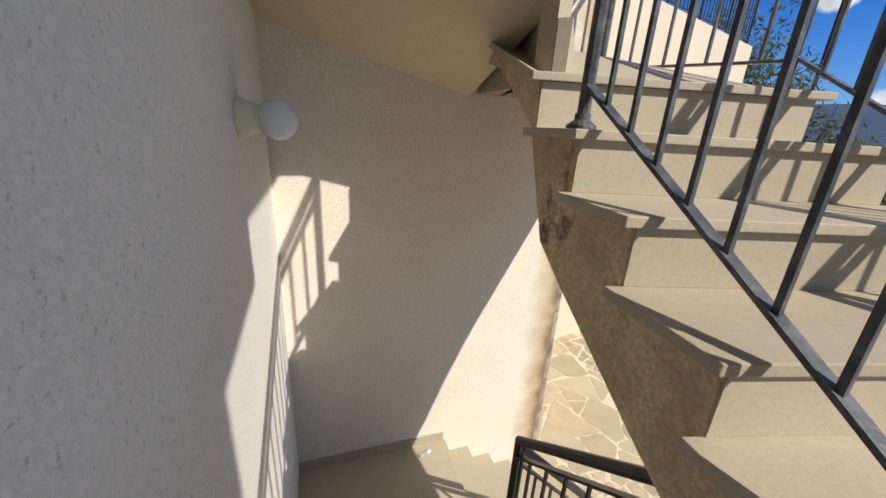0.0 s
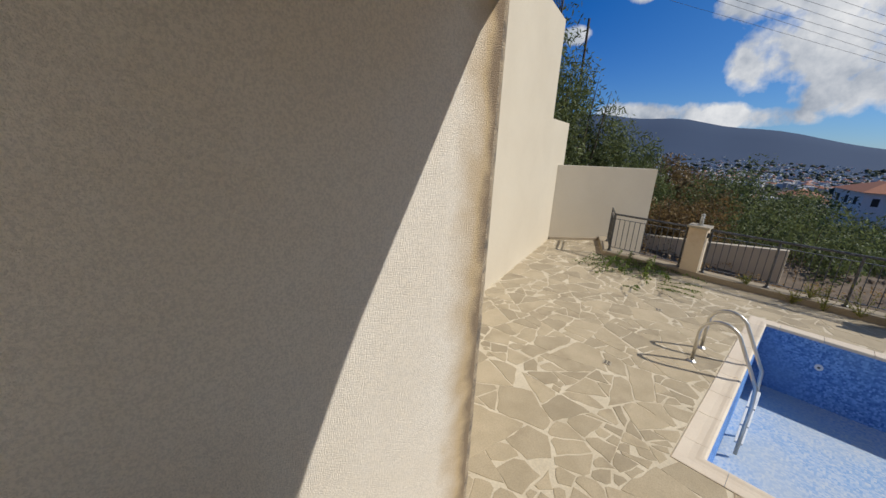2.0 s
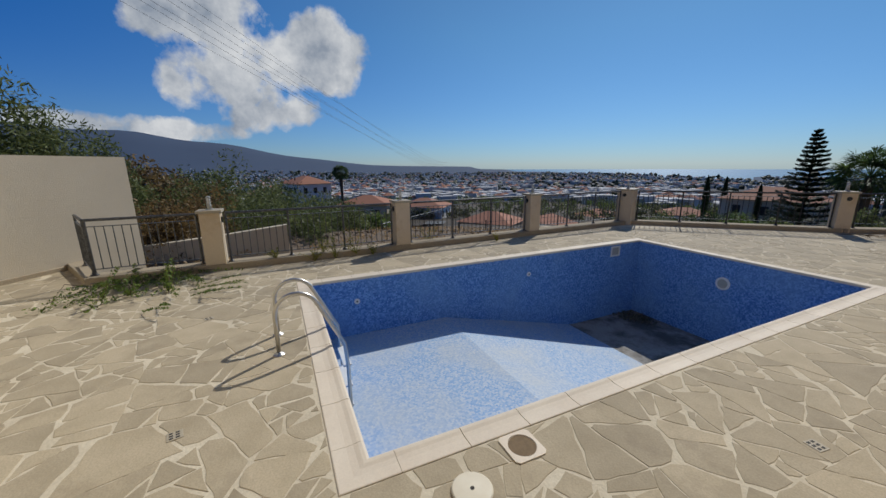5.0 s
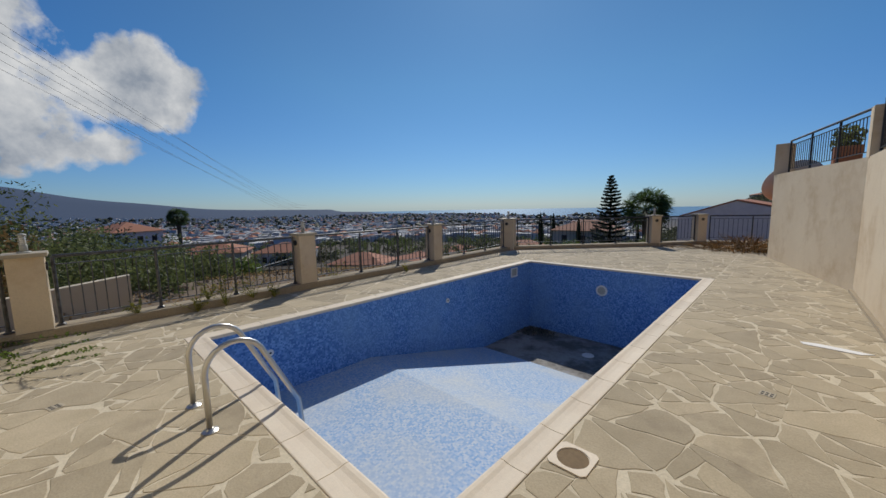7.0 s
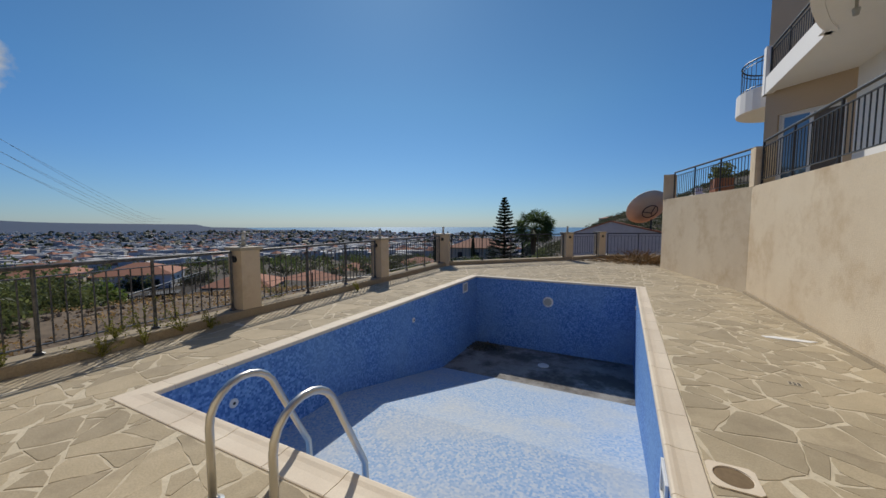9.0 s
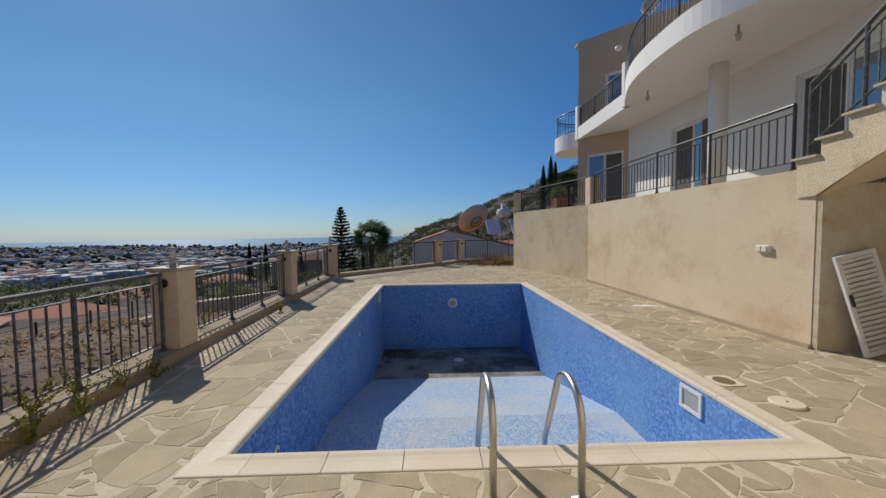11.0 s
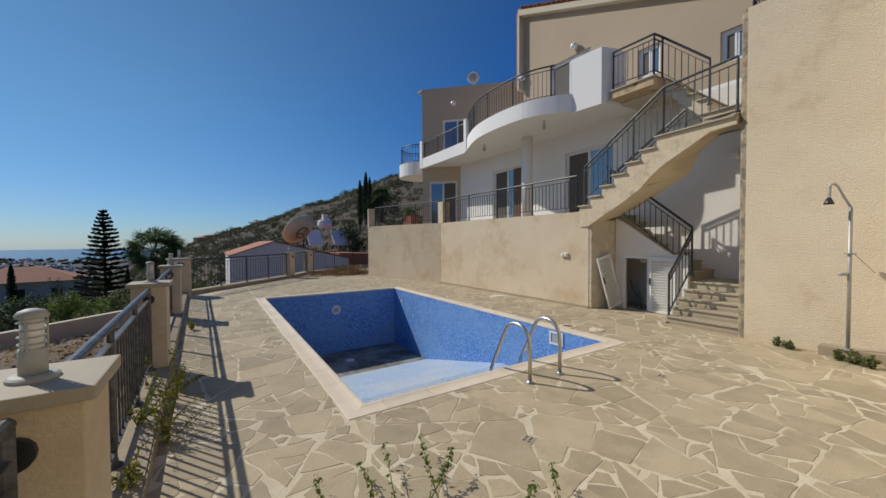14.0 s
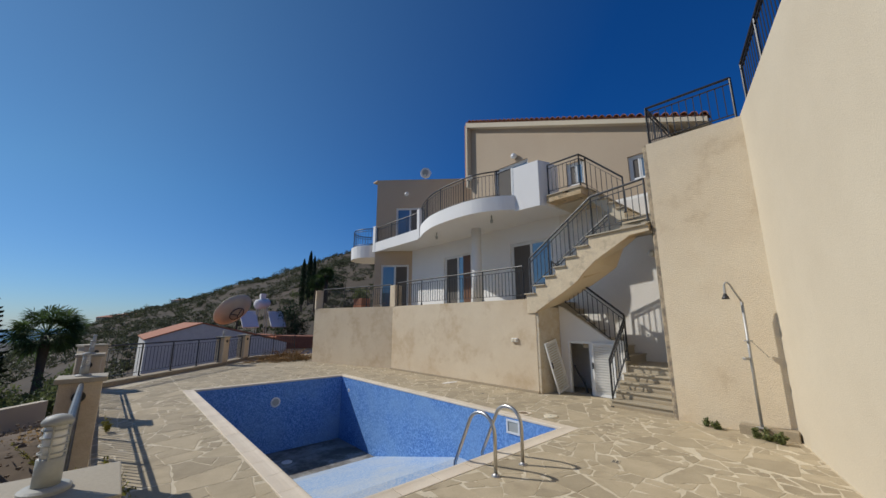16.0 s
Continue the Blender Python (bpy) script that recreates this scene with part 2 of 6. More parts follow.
BARK = material("bark", (0.12, 0.09, 0.06), 0.95, second=(0.07, 0.05, 0.035), scale=6, fine=30, fine_amount=0.4, bump=0.8)
DISH = material("dish_paint", (0.74, 0.66, 0.49), 0.6, second=(0.64, 0.55, 0.39), scale=2)
WIRE = material("cable", (0.06, 0.06, 0.065), 0.6)
SEA = material("sea", (0.025, 0.06, 0.11), 0.24, second=(0.03, 0.07, 0.13), scale=0.002, bump=0.6, bump_scale=0.4)


def leaf_material(name, a, b, dry=None):
    m = material(name, a, 0.6, second=b, scale=1.1, amount=0.9, vary=0.45, island=True, gloss=0.3)
    t, l = m.node_tree.nodes, m.node_tree.links
    p, out = t["Principled BSDF"], t["Material Output"]
    thin = t.new("ShaderNodeBsdfTranslucent")
    l.new(p.inputs["Base Color"].links[0].from_socket, thin.inputs["Color"])
    both = t.new("ShaderNodeMixShader")
    both.inputs[0].default_value = 0.38
    l.new(p.outputs[0], both.inputs[1])
    l.new(thin.outputs[0], both.inputs[2])
    l.new(both.outputs[0], out.inputs["Surface"])
    return m


LEAF_OLIVE = leaf_material("olive_leaves", (0.17, 0.19, 0.07), (0.10, 0.13, 0.045))
LEAF_DARK = leaf_material("dark_needles", (0.028, 0.05, 0.022), (0.02, 0.035, 0.018))
LEAF_PALM = leaf_material("palm_leaves", (0.10, 0.15, 0.045), (0.06, 0.10, 0.032))
LEAF_BRIGHT = leaf_material("bright_leaves", (0.16, 0.22, 0.045), (0.10, 0.15, 0.035))
LEAF_GREY = leaf_material("dry_grey_leaves", (0.20, 0.185, 0.14), (0.13, 0.12, 0.085))
LEAF_RUST = leaf_material("rusty_leaves", (0.24, 0.15, 0.06), (0.16, 0.12, 0.05))
LEAF_YELLOW = leaf_material("yellow_weed", (0.30, 0.27, 0.05), (0.16, 0.18, 0.04))
STRAW = leaf_material("dry_straw", (0.42, 0.28, 0.13), (0.30, 0.19, 0.085))
SCRUB = leaf_material("hill_scrub", (0.10, 0.105, 0.055), (0.06, 0.07, 0.035))


def mosaic(name, light, mid, dark, dirt):
    """Small glass mosaic: square tesserae of mixed blues with pale joints, bleached and dirty in places."""
    m = bpy.data.materials.new(name)
    m.use_nodes = True
    t, l = m.node_tree.nodes, m.node_tree.links
    p = t["Principled BSDF"]
    p.inputs["Roughness"].default_value = 0.7
    p.inputs["Specular IOR Level"].default_value = 0.3
    geo = t.new("ShaderNodeNewGeometry")
    v = t.new("ShaderNodeTexVoronoi")
    v.distance, v.inputs["Scale"].default_value, v.inputs["Randomness"].default_value = "CHEBYCHEV", 40.0, 0.25
    l.new(geo.outputs["Position"], v.inputs["Vector"])
    ramp = t.new("ShaderNodeValToRGB")
    s = t.new("ShaderNodeSeparateColor")
    l.new(v.outputs["Color"], s.inputs[0])
    l.new(s.outputs[0], ramp.inputs[0])
    e = ramp.color_ramp.elements
    e[0].color, e[1].color = (*dark, 1), (*light, 1)
    e.new(0.5).color = (*mid, 1)
    n = t.new("ShaderNodeTexNoise")
    n.inputs["Scale"].default_value, n.inputs["Detail"].default_value = 0.9, 7
    l.new(geo.outputs["Position"], n.inputs["Vector"])
    mr = t.new("ShaderNodeMapRange")
    mr.inputs[1].default_value, mr.inputs[2].default_value, mr.inputs[4].default_value = 0.42, 0.72, 0.75
    l.new(n.outputs["Fac"], mr.inputs[0])
    x = t.new("ShaderNodeMix")
    x.data_type = "RGBA"
    l.new(mr.outputs[0], x.inputs["Factor"])
    l.new(ramp.outputs[0], x.inputs["A"])
    x.inputs["B"].default_value = (*dirt, 1)
    l.new(x.outputs["Result"], p.inputs["Base Color"])
    b = t.new("ShaderNodeBump")
    b.inputs["Strength"].default_value, b.inputs["Distance"].default_value = 0.25, 0.004
    l.new(v.outputs["Distance"], b.inputs["Height"])
    l.new(b.outputs[0], p.inputs["Normal"])
    return m


MOSAIC_WALL = mosaic("blue_mosaic", (0.22, 0.41, 0.75), (0.11, 0.26, 0.58), (0.055, 0.15, 0.44), (0.19, 0.35, 0.61))
MOSAIC_FLOOR = mosaic("pale_blue_mosaic", (0.54, 0.59, 0.64), (0.36, 0.48, 0.64), (0.23, 0.38, 0.60), (0.54, 0.555, 0.54))
POOL_DIRT = material("pool_bottom_dirt", (0.30, 0.28, 0.25), 0.9, second=(0.40, 0.40, 0.38), scale=1.2, amount=0.9, fine=20, fine_amount=0.2,
                     stain=(0.10, 0.085, 0.07), stain_scale=0.8, stain_edge=(0.44, 0.56))


def glass_material():
    m = bpy.data.materials.new("window_glass")
    m.use_nodes = True
    p = m.node_tree.nodes["Principled BSDF"]
    p.inputs["Base Color"].default_value, p.inputs["Roughness"].default_value = (0.10, 0.15, 0.20, 1), 0.03
    p.inputs["Specular IOR Level"].default_value, p.inputs["IOR"].default_value = 1.0, 1.9
    return m


GLASS = glass_material()


# ---- mesh helpers ----
def finish(name, bm, mat, parent=None, label="", smooth=False):
    me = bpy.data.meshes.new(name)
    bm.normal_update()
    bm.to_mesh(me)
    bm.free()
    if smooth:
        for f in me.polygons:
            f.use_smooth = True
    if mat is not None:
        me.materials.append(mat)
    ob = new(name, me)
    if parent is not None:
        ob.parent = parent
    if label:
        ob["label"] = label
    return ob


def part(name, bm, mat, parent, label="", smooth=False):
    return finish(name, bm, mat, parent, label, smooth)


def thing(name, at, label, category, group="", kind="", turn=0.0):
    ob = new(name)
    ob.empty_display_size = 0.1
    ob.matrix_basis = pose(*at, 0, 0, turn)
    return tagged(ob, label, category, group, kind)


def box(lo, hi, bevel=0.0, bm=None, turn=None):
    bm = bm or bmesh.new()
    r = bmesh.ops.create_cube(bm, size=1.0)
    vs = r["verts"]
    lo, hi = Vector(lo), Vector(hi)
    for v in vs:
        v.co = Vector([(lo[i] + hi[i]) / 2 + v.co[i] * (hi[i] - lo[i]) for i in range(3)])
    if bevel:
        es = list({e for v in vs for e in v.link_edges})
        bmesh.ops.bevel(bm, geom=es, offset=bevel, segments=2, affect="EDGES", profile=0.6)
    if turn is not None:
        bmesh.ops.transform(bm, matrix=turn, verts=bm.verts)
    return bm


def prism(pts, z0, z1, bm=None, bevel=0.0):
    """A plan polygon (counter-clockwise) raised from z0 to z1."""
    bm = bm or bmesh.new()
    a = [bm.verts.new((x, y, z0)) for x, y in pts]
    b = [bm.verts.new((x, y, z1)) for x, y in pts]
    n = len(pts)
    top = bm.faces.new(b)
    bm.faces.new(a[::-1])
    for i in range(n):
        bm.faces.new((a[i], a[(i + 1) % n], b[(i + 1) % n], b[i]))
    if bevel:
        bmesh.ops.bevel(bm, geom=list(top.edges), offset=bevel, segments=2, affect="EDGES")
    return bm


def profile(pts, axis, a, b, bm=None):
    """A polygon in the plane across axis ('x': points are y, z; 'y': points are x, z) drawn out from a to b."""
    bm = bm or bmesh.new()
    put = (lambda u, v, w: (w, u, v)) if axis == "x" else (lambda u, v, w: (u, w, v))
    p = [bm.verts.new(put(u, v, a)) for u, v in pts]
    q = [bm.verts.new(put(u, v, b)) for u, v in pts]
    n = len(pts)
    bm.faces.new(p)
    bm.faces.new(q[::-1])
    for i in range(n):
        bm.faces.new((p[(i + 1) % n], p[i], q[i], q[(i + 1) % n]))
    bmesh.ops.recalc_face_normals(bm, faces=bm.faces)
    return bm


def tube(path, r, sides=8, bm=None, close=True):
    bm = bm or bmesh.new()
    path = [Vector(p) for p in path]
    rings = []
    side = None
    for i, p in enumerate(path):
        d = (path[min(i + 1, len(path) - 1)] - path[max(i - 1, 0)]).normalized()
        if side is None:
            side = d.cross(Vector((0, 0, 1)) if abs(d.z) < 0.9 else Vector((0, 1, 0))).normalized()
        side = (side - d * side.dot(d)).normalized()
        up = d.cross(side)
        rad = r[i] if isinstance(r, (list, tuple)) else r
        rings.append([bm.verts.new(p + (side * math.cos(k * math.tau / sides) + up * math.sin(k * math.tau / sides)) * rad) for k in range(sides)])
    for a, b in zip(rings, rings[1:]):
        for k in range(sides):
            bm.faces.new((a[k], a[(k + 1) % sides], b[(k + 1) % sides], b[k]))
    if close:
        bm.faces.new(rings[0][::-1])
        bm.faces.new(rings[-1])
    return bm


def lathe(rows, sides=24, bm=None, at=(0, 0, 0)):
    """Rows of (radius, height) spun about z."""
    bm = bm or bmesh.new()
    at = Vector(at)
    rings = []
    for r, z in rows:
        rings.append([bm.verts.new(at + Vector((r * math.cos(k * math.tau / sides), r * math.sin(k * math.tau / sides), z))) for k in range(sides)])
    for a, b in zip(rings, rings[1:]):
        for k in range(sides):
            bm.faces.new((a[k], a[(k + 1) % sides], b[(k + 1) % sides], b[k]))
    bm.faces.new(rings[0][::-1])
    bm.faces.new(rings[-1])
    return bm


def bar(a, b, w, h, bm=None):
    """A flat bar from a to b, w wide across and h high."""
    bm = bm or bmesh.new()
    a, b = Vector(a), Vector(b)
    d = (b - a).normalized()
    s = d.cross(Vector((0, 0, 1)))
    s = s.normalized() if s.length > 1e-4 else Vector((1, 0, 0))
    u = s.cross(d)
    vs = [[bm.verts.new(p + s * (i * w / 2) + u * (j * h / 2)) for i, j in ((-1, -1), (1, -1), (1, 1), (-1, 1))] for p in (a, b)]
    for k in range(4):
        bm.faces.new((vs[0][k], vs[0][(k + 1) % 4], vs[1][(k + 1) % 4], vs[1][k]))
    bm.faces.new(vs[0][::-1])
    bm.faces.new(vs[1])
    return bm


def soup(name, verts, faces, mat, parent=None, label=""):
    me = bpy.data.meshes.new(name)
    me.from_pydata([tuple(v) for v in verts], [], [tuple(f) for f in faces])
    me.materials.append(mat)
    ob = new(name, me)
    if parent is not None:
        ob.parent = parent
    if label:
        ob["label"] = label
    return ob


def leaves(rng, centres, spread, count, size, slim=0.45, droop=0.0):
    """Small leaf quads scattered round centres; gives vertices and faces."""
    c = np.asarray(centres, float)
    pick = c[rng.integers(0, len(c), count)]
    off = rng.normal(0, 1, (count, 3))
    off /= np.linalg.norm(off, axis=1)[:, None]
    off *= (rng.random((count, 1)) ** 0.5) * np.asarray(spread)
    mid = pick + off
    d = rng.normal(0, 1, (count, 3))
    d[:, 2] -= droop
    d /= np.linalg.norm(d, axis=1)[:, None]
    e = np.cross(d, rng.normal(0, 1, (count, 3)))
    e /= np.linalg.norm(e, axis=1)[:, None] + 1e-9
    s = size * (0.6 + 0.8 * rng.random((count, 1)))
    d, e = d * s, e * s * slim
    v = np.concatenate([mid - d, mid + e, mid + d, mid - e], axis=1).reshape(-1, 3)
    f = np.arange(count * 4).reshape(-1, 4)
    return v, f


# ---- plan ----
POOL_W, POOL_L = 3.975, 7.82
PATIO = 2.24
HOUSE_X = 8.17
BLOCK_X, BLOCK_Y = 5.92, -1.03
WW_A, WW_B = Vector((-1.74, -5.06)), Vector((6.87, -2.38))     # foot of the tall boundary wall
WW_DIR = (WW_B - WW_A).normalized()
WW_OUT = Vector((WW_DIR.y, -WW_DIR.x))
LOW_END = Vector((-4.1, -3.27))


def rail_x(y):
    """The line of the west railing, which runs slightly askew to the pool."""
    return -1.76 - 0.026 * (y + 1.5)


PIL_YS = (-1.52, 2.16, 5.95)
CORNER = Vector((-2.06, 9.8))
FAR_E, FAR_F, FAR_G = Vector((1.62, 13.7)), Vector((2.75, 15.3)), Vector((5.6, 16.4))
STEP_RISE, STEP_RUN = 0.195, 0.305


def upper_nose(n):
    """Nosing of the n-th step of the upper flight: y, z."""
    return 2.42 - STEP_RUN * n, 2.215 + STEP_RISE * n


def skewed(x, y, z):
    return x - 0.085 * (1.87 - y), y - 0.24 * (x - 6.17), z


def askew(bm):
    """Lays a piece of the upper flight, built square, onto its skewed plan; the underside rises towards the house."""
    for v in bm.verts:
        x, y, z = v.co
        if z < 2.215 + STEP_RISE * (2.42 - y) / STEP_RUN - 0.27:
            z += 0.31 * (x - 6.17) - 0.08 + 0.26 * (x - 6.11) * min(1.0, max(0.0, (0.42 - y) / 0.2)) * (1.0 if y > -0.5 else 0.4) + 0.12 * min(1.0, max(0.0, (0.65 - y) / 0.3)) * max(0.0, 1 - (x - 6.12) / 0.8)
            z += 0.06 * max(0.0, 1 - (x - 6.12) / 0.8) * min(1.0, max(0.0, (y + 0.2) / 0.3)) * min(1.0, max(0.0, (1.9 - y) / 0.4))
        x, y, z = skewed(x, y, z)
        v.co = (x, max(BLOCK_Y + 0.003, y), z)
    return bm


def structure(name, bm, mat, label, category, smooth=False):
    return tagged(finish(name, bm, mat, smooth=smooth), label, category, "", "structure")


# ---- pool ----
SHELF_Y, DEEP_Y, DEEP_Z, SHELF_Z = 2.4, 5.65, -1.86, -1.04


def pool_floor(y):
    return SHELF_Z if y < SHELF_Y else SHELF_Z + (DEEP_Z + 0.02 - SHELF_Z) * (y - SHELF_Y) / (DEEP_Y - SHELF_Y)


pool = thing("pool", (0, 0, 0), "empty rectangular swimming pool lined with blue mosaic", "swimming pool", kind="structure")
BOT = -2.1
part("pool_wall", box((-0.2, -0.2, BOT), (0, POOL_L + 0.2, -0.012)), MOSAIC_WALL, pool)
part("pool_wall", box((POOL_W, -0.2, BOT), (POOL_W + 0.2, POOL_L + 0.2, -0.012)), MOSAIC_WALL, pool)
part("pool_wall", box((0, -0.2, BOT), (POOL_W, 0, -0.012)), MOSAIC_WALL, pool)
part("pool_wall", box((0, POOL_L, BOT), (POOL_W, POOL_L + 0.2, -0.012)), MOSAIC_WALL, pool)
part("sloping_floor", profile([(0.0, BOT), (DEEP_Y, BOT), (DEEP_Y, pool_floor(DEEP_Y)), (SHELF_Y, pool_floor(SHELF_Y)), (0.0, pool_floor(0))], "x", 0.0, POOL_W), MOSAIC_FLOOR, pool, "bleached pale blue mosaic floor")
part("deep_floor", profile([(DEEP_Y, BOT), (POOL_L, BOT), (POOL_L, DEEP_Z), (DEEP_Y + 0.1, DEEP_Z), (DEEP_Y, DEEP_Z + 0.022)], "x", 0.0, POOL_W), POOL_DIRT, pool, "dirty concrete bottom with dried silt")

coping = thing("pool_coping", (0, 0, 0), "cream cast-stone coping round the pool", "coping", kind="structure")


COPE_OUT = (-0.225, -0.225, POOL_W + 0.195, POOL_L + 0.2)
COPE_IN = (0.006, 0.004, POOL_W - 0.008, POOL_L - 0.006)
# section across the coping: share of the width from the outer edge, height
COPE_SECTION = ((0.0, -0.03), (0.0, 0.003), (0.03, 0.006), (0.45, 0.003), (0.66, 0.006), (0.80, 0.013), (0.91, 0.014), (0.97, 0.008), (1.0, -0.004), (1.0, -0.03))


def coping_point(side, along, u):
    """Plan point on one side (0 west, 1 south, 2 east, 3 north), u = 0 at the outer edge and 1 at the lip."""
    across = COPE_OUT[side] + (COPE_IN[side] - COPE_OUT[side]) * u
    return (across, along) if side in (0, 2) else (along, across)


def coping_piece(rows, name):
    """A stone swept along rows of plan points, one row for each cut across it."""
    bm = bmesh.new()
    rings = [[bm.verts.new((*row(u), z)) for u, z in COPE_SECTION] for row in rows]
    n = len(COPE_SECTION)
    for a, b in zip(rings, rings[1:]):
        for k in range(n):
            bm.faces.new((a[k], a[(k + 1) % n], b[(k + 1) % n], b[k]))
    bm.faces.new(rings[0])
    bm.faces.new(rings[-1][::-1])
    bmesh.ops.recalc_face_normals(bm, faces=bm.faces)
    return part(name, bm, COPING, coping)


def coping_corner(sx, sy):
    """Plan point on the mitre where side sx (west or east) meets side sy (south or north)."""
    return lambda u: (COPE_OUT[sx] + (COPE_IN[sx] - COPE_OUT[sx]) * u, COPE_OUT[sy] + (COPE_IN[sy] - COPE_OUT[sy]) * u)


CORNER_ARM = 0.16
for sx, sy in ((0, 1), (2, 1), (2, 3), (0, 3)):
    ix = COPE_IN[sx] + (CORNER_ARM if sx == 0 else -CORNER_ARM)
    iy = COPE_IN[sy] + (CORNER_ARM if sy == 1 else -CORNER_ARM)
    coping_piece([lambda u, sx=sx, iy=iy: coping_point(sx, iy, u), coping_corner(sx, sy), lambda u, sy=sy, ix=ix: coping_point(sy, ix, u)], "corner_stone")
for side in range(4):
    lo, hi = (COPE_IN[1], COPE_IN[3]) if side in (0, 2) else (COPE_IN[0], COPE_IN[2])
    lo, hi = lo + CORNER_ARM, hi - CORNER_ARM
    count = round((hi - lo) / 0.5)
    for k in range(count):
        a, b = lo + (hi - lo) * k / count + 0.003, lo + (hi - lo) * (k + 1) / count - 0.003
        coping_piece([lambda u, a=a, side=side: coping_point(side, a, u), lambda u, b=b, side=side: coping_point(side, b, u)], "coping_stone")

# ---- deck base ----
deck = thing("pavement", (0, 0, 0), "crazy-paved sandstone pool terrace with pale mortar joints", "paving", kind="structure")
for lo, hi in (((-1.85, -5.6), (-0.2, 9.6)), ((POOL_W + 0.2, -5.6), (7.2, 12.6)), ((-0.2, -5.6), (POOL_W + 0.2, -0.2)), ((-0.2, POOL_L + 0.2), (POOL_W + 0.2, 9.6))):
    part("mortar_bed", box((lo[0], lo[1], -0.4), (hi[0], hi[1], -0.0025)), GROUT, deck, "pale mortar")
part("mortar_bed", prism([(-1.9, 9.6), (7.2, 9.6), (7.2, 17.2), tuple(FAR_G), tuple(FAR_F), tuple(FAR_E), tuple(CORNER)], -0.4, -0.0035), GROUT, deck, "pale mortar")
part("mortar_bed", prism([(-2.96, -4.1), (-1.78, -5.02), (-1.5, -3.3)], -0.4, -0.0035), GROUT, deck, "pale mortar")


# ---- boundary walls ----
def wall_on(a, b, out, thick, z0, z1):
    return prism([tuple(p) for p in ((a + out * thick), (b + out * thick), b, a)], z0, z1)


ww_mid = WW_A + WW_DIR * 1.17
structure("wall_south", wall_on(ww_mid, WW_B, WW_OUT, 0.25, -0.5, 5.27), STUCCO_CREAM, "tall cream stucco boundary wall", "wall")
structure("wall_south_low", wall_on(WW_A - WW_DIR * 0.75, ww_mid, WW_OUT, 0.25, -2.0, 3.22), STUCCO_CREAM, "stepped-down end of the cream stucco boundary wall", "wall")
low_dir = (LOW_END - WW_A).normalized()
low_out = Vector((-low_dir.y, low_dir.x))
structure("wall_west", wall_on(WW_A, LOW_END, low_out, 0.2, -2.5, 2.1), STUCCO_CREAM, "low cream stucco garden wall", "wall")
structure("wall_plinth", prism([tuple(WW_A + low_dir * 0.02), tuple(WW_A + low_dir * 1.5), tuple(WW_A + low_dir * 1.5 - low_out * 0.06), tuple(WW_A + low_dir * 0.02 - low_out * 0.06)][::-1], -0.1, 0.07), KERB, "mortar skirting along the garden wall", "skirting")

# ---- stair block ----
BLOCK_TOP = 5.23
blk = thing("wall_stair_block", (0, 0, 0), "tan rough-cast block beside the stairs with a rust-stained corner", "wall", kind="structure")
FACE_END = Vector((6.04, -2.66))
face_dir = (FACE_END - Vector((BLOCK_X, BLOCK_Y))).normalized()
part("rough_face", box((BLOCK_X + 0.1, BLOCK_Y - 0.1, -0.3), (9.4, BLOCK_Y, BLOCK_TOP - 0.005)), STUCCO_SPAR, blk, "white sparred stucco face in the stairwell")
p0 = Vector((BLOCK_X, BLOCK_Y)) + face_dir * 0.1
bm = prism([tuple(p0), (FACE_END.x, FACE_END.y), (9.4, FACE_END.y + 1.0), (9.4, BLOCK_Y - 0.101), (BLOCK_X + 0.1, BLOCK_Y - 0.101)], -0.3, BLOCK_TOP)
part("pool_face", bm, STUCCO_BLOCK_LIT, blk, "tan stucco face towards the pool, lightened for sun")
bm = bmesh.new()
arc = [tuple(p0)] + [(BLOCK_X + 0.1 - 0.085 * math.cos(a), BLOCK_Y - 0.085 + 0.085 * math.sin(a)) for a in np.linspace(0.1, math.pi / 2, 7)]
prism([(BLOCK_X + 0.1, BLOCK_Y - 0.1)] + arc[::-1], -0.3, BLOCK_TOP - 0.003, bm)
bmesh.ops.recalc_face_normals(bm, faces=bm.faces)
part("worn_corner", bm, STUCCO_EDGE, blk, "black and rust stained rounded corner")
part("skirting", box((6.98, BLOCK_Y + 0.001, 0.75), (HOUSE_X, BLOCK_Y + 0.014, 0.83)), TREAD, blk, "cream stone skirting")
n_out = Vector((face_dir.y, -face_dir.x))
if n_out.x > 0:
    n_out = -n_out
q0, q1 = Vector((BLOCK_X, BLOCK_Y)) + face_dir * 0.95, FACE_END
bm = prism([tuple(q0), tuple(q1), tuple(q1 + n_out * 0.22), tuple(q0 + n_out * 0.20)], -0.03, 0.13)
bmesh.ops.recalc_face_normals(bm, faces=bm.faces)
bmesh.ops.bevel(bm, geom=list(bm.edges), offset=0.012, segments=2, affect="EDGES")
structure("kerb_shower", bm, KERB, "worn mortar plinth along the shower wall", "kerb")

# ---- retaining wall and patio ----
rw_pts = [(6.16, 1.87), (6.05, 8.12), (4.80, 12.4)]
structure("wall_retaining", prism([(6.16, 1.87), (6.5, 1.87), (6.5, 8.2), (6.05, 8.12)][::1], -0.4, 2.27), STUCCO_TAN, "tan stained retaining wall of the patio", "wall")
structure("wall_retaining_end", prism([(6.05, 8.12), (6.5, 8.2), (5.2, 12.55), (4.80, 12.4)], -0.4, 2.27), STUCCO_TAN, "tan retaining wall angled towards the garden", "wall")
structure("wall_retaining_return", prism([(4.8, 12.4), (5.2, 12.55), (12.0, 14.4), (12.0, 14.8)], -0.6, 2.27), STUCCO_TAN, "tan retaining wall returning to the house", "wall")
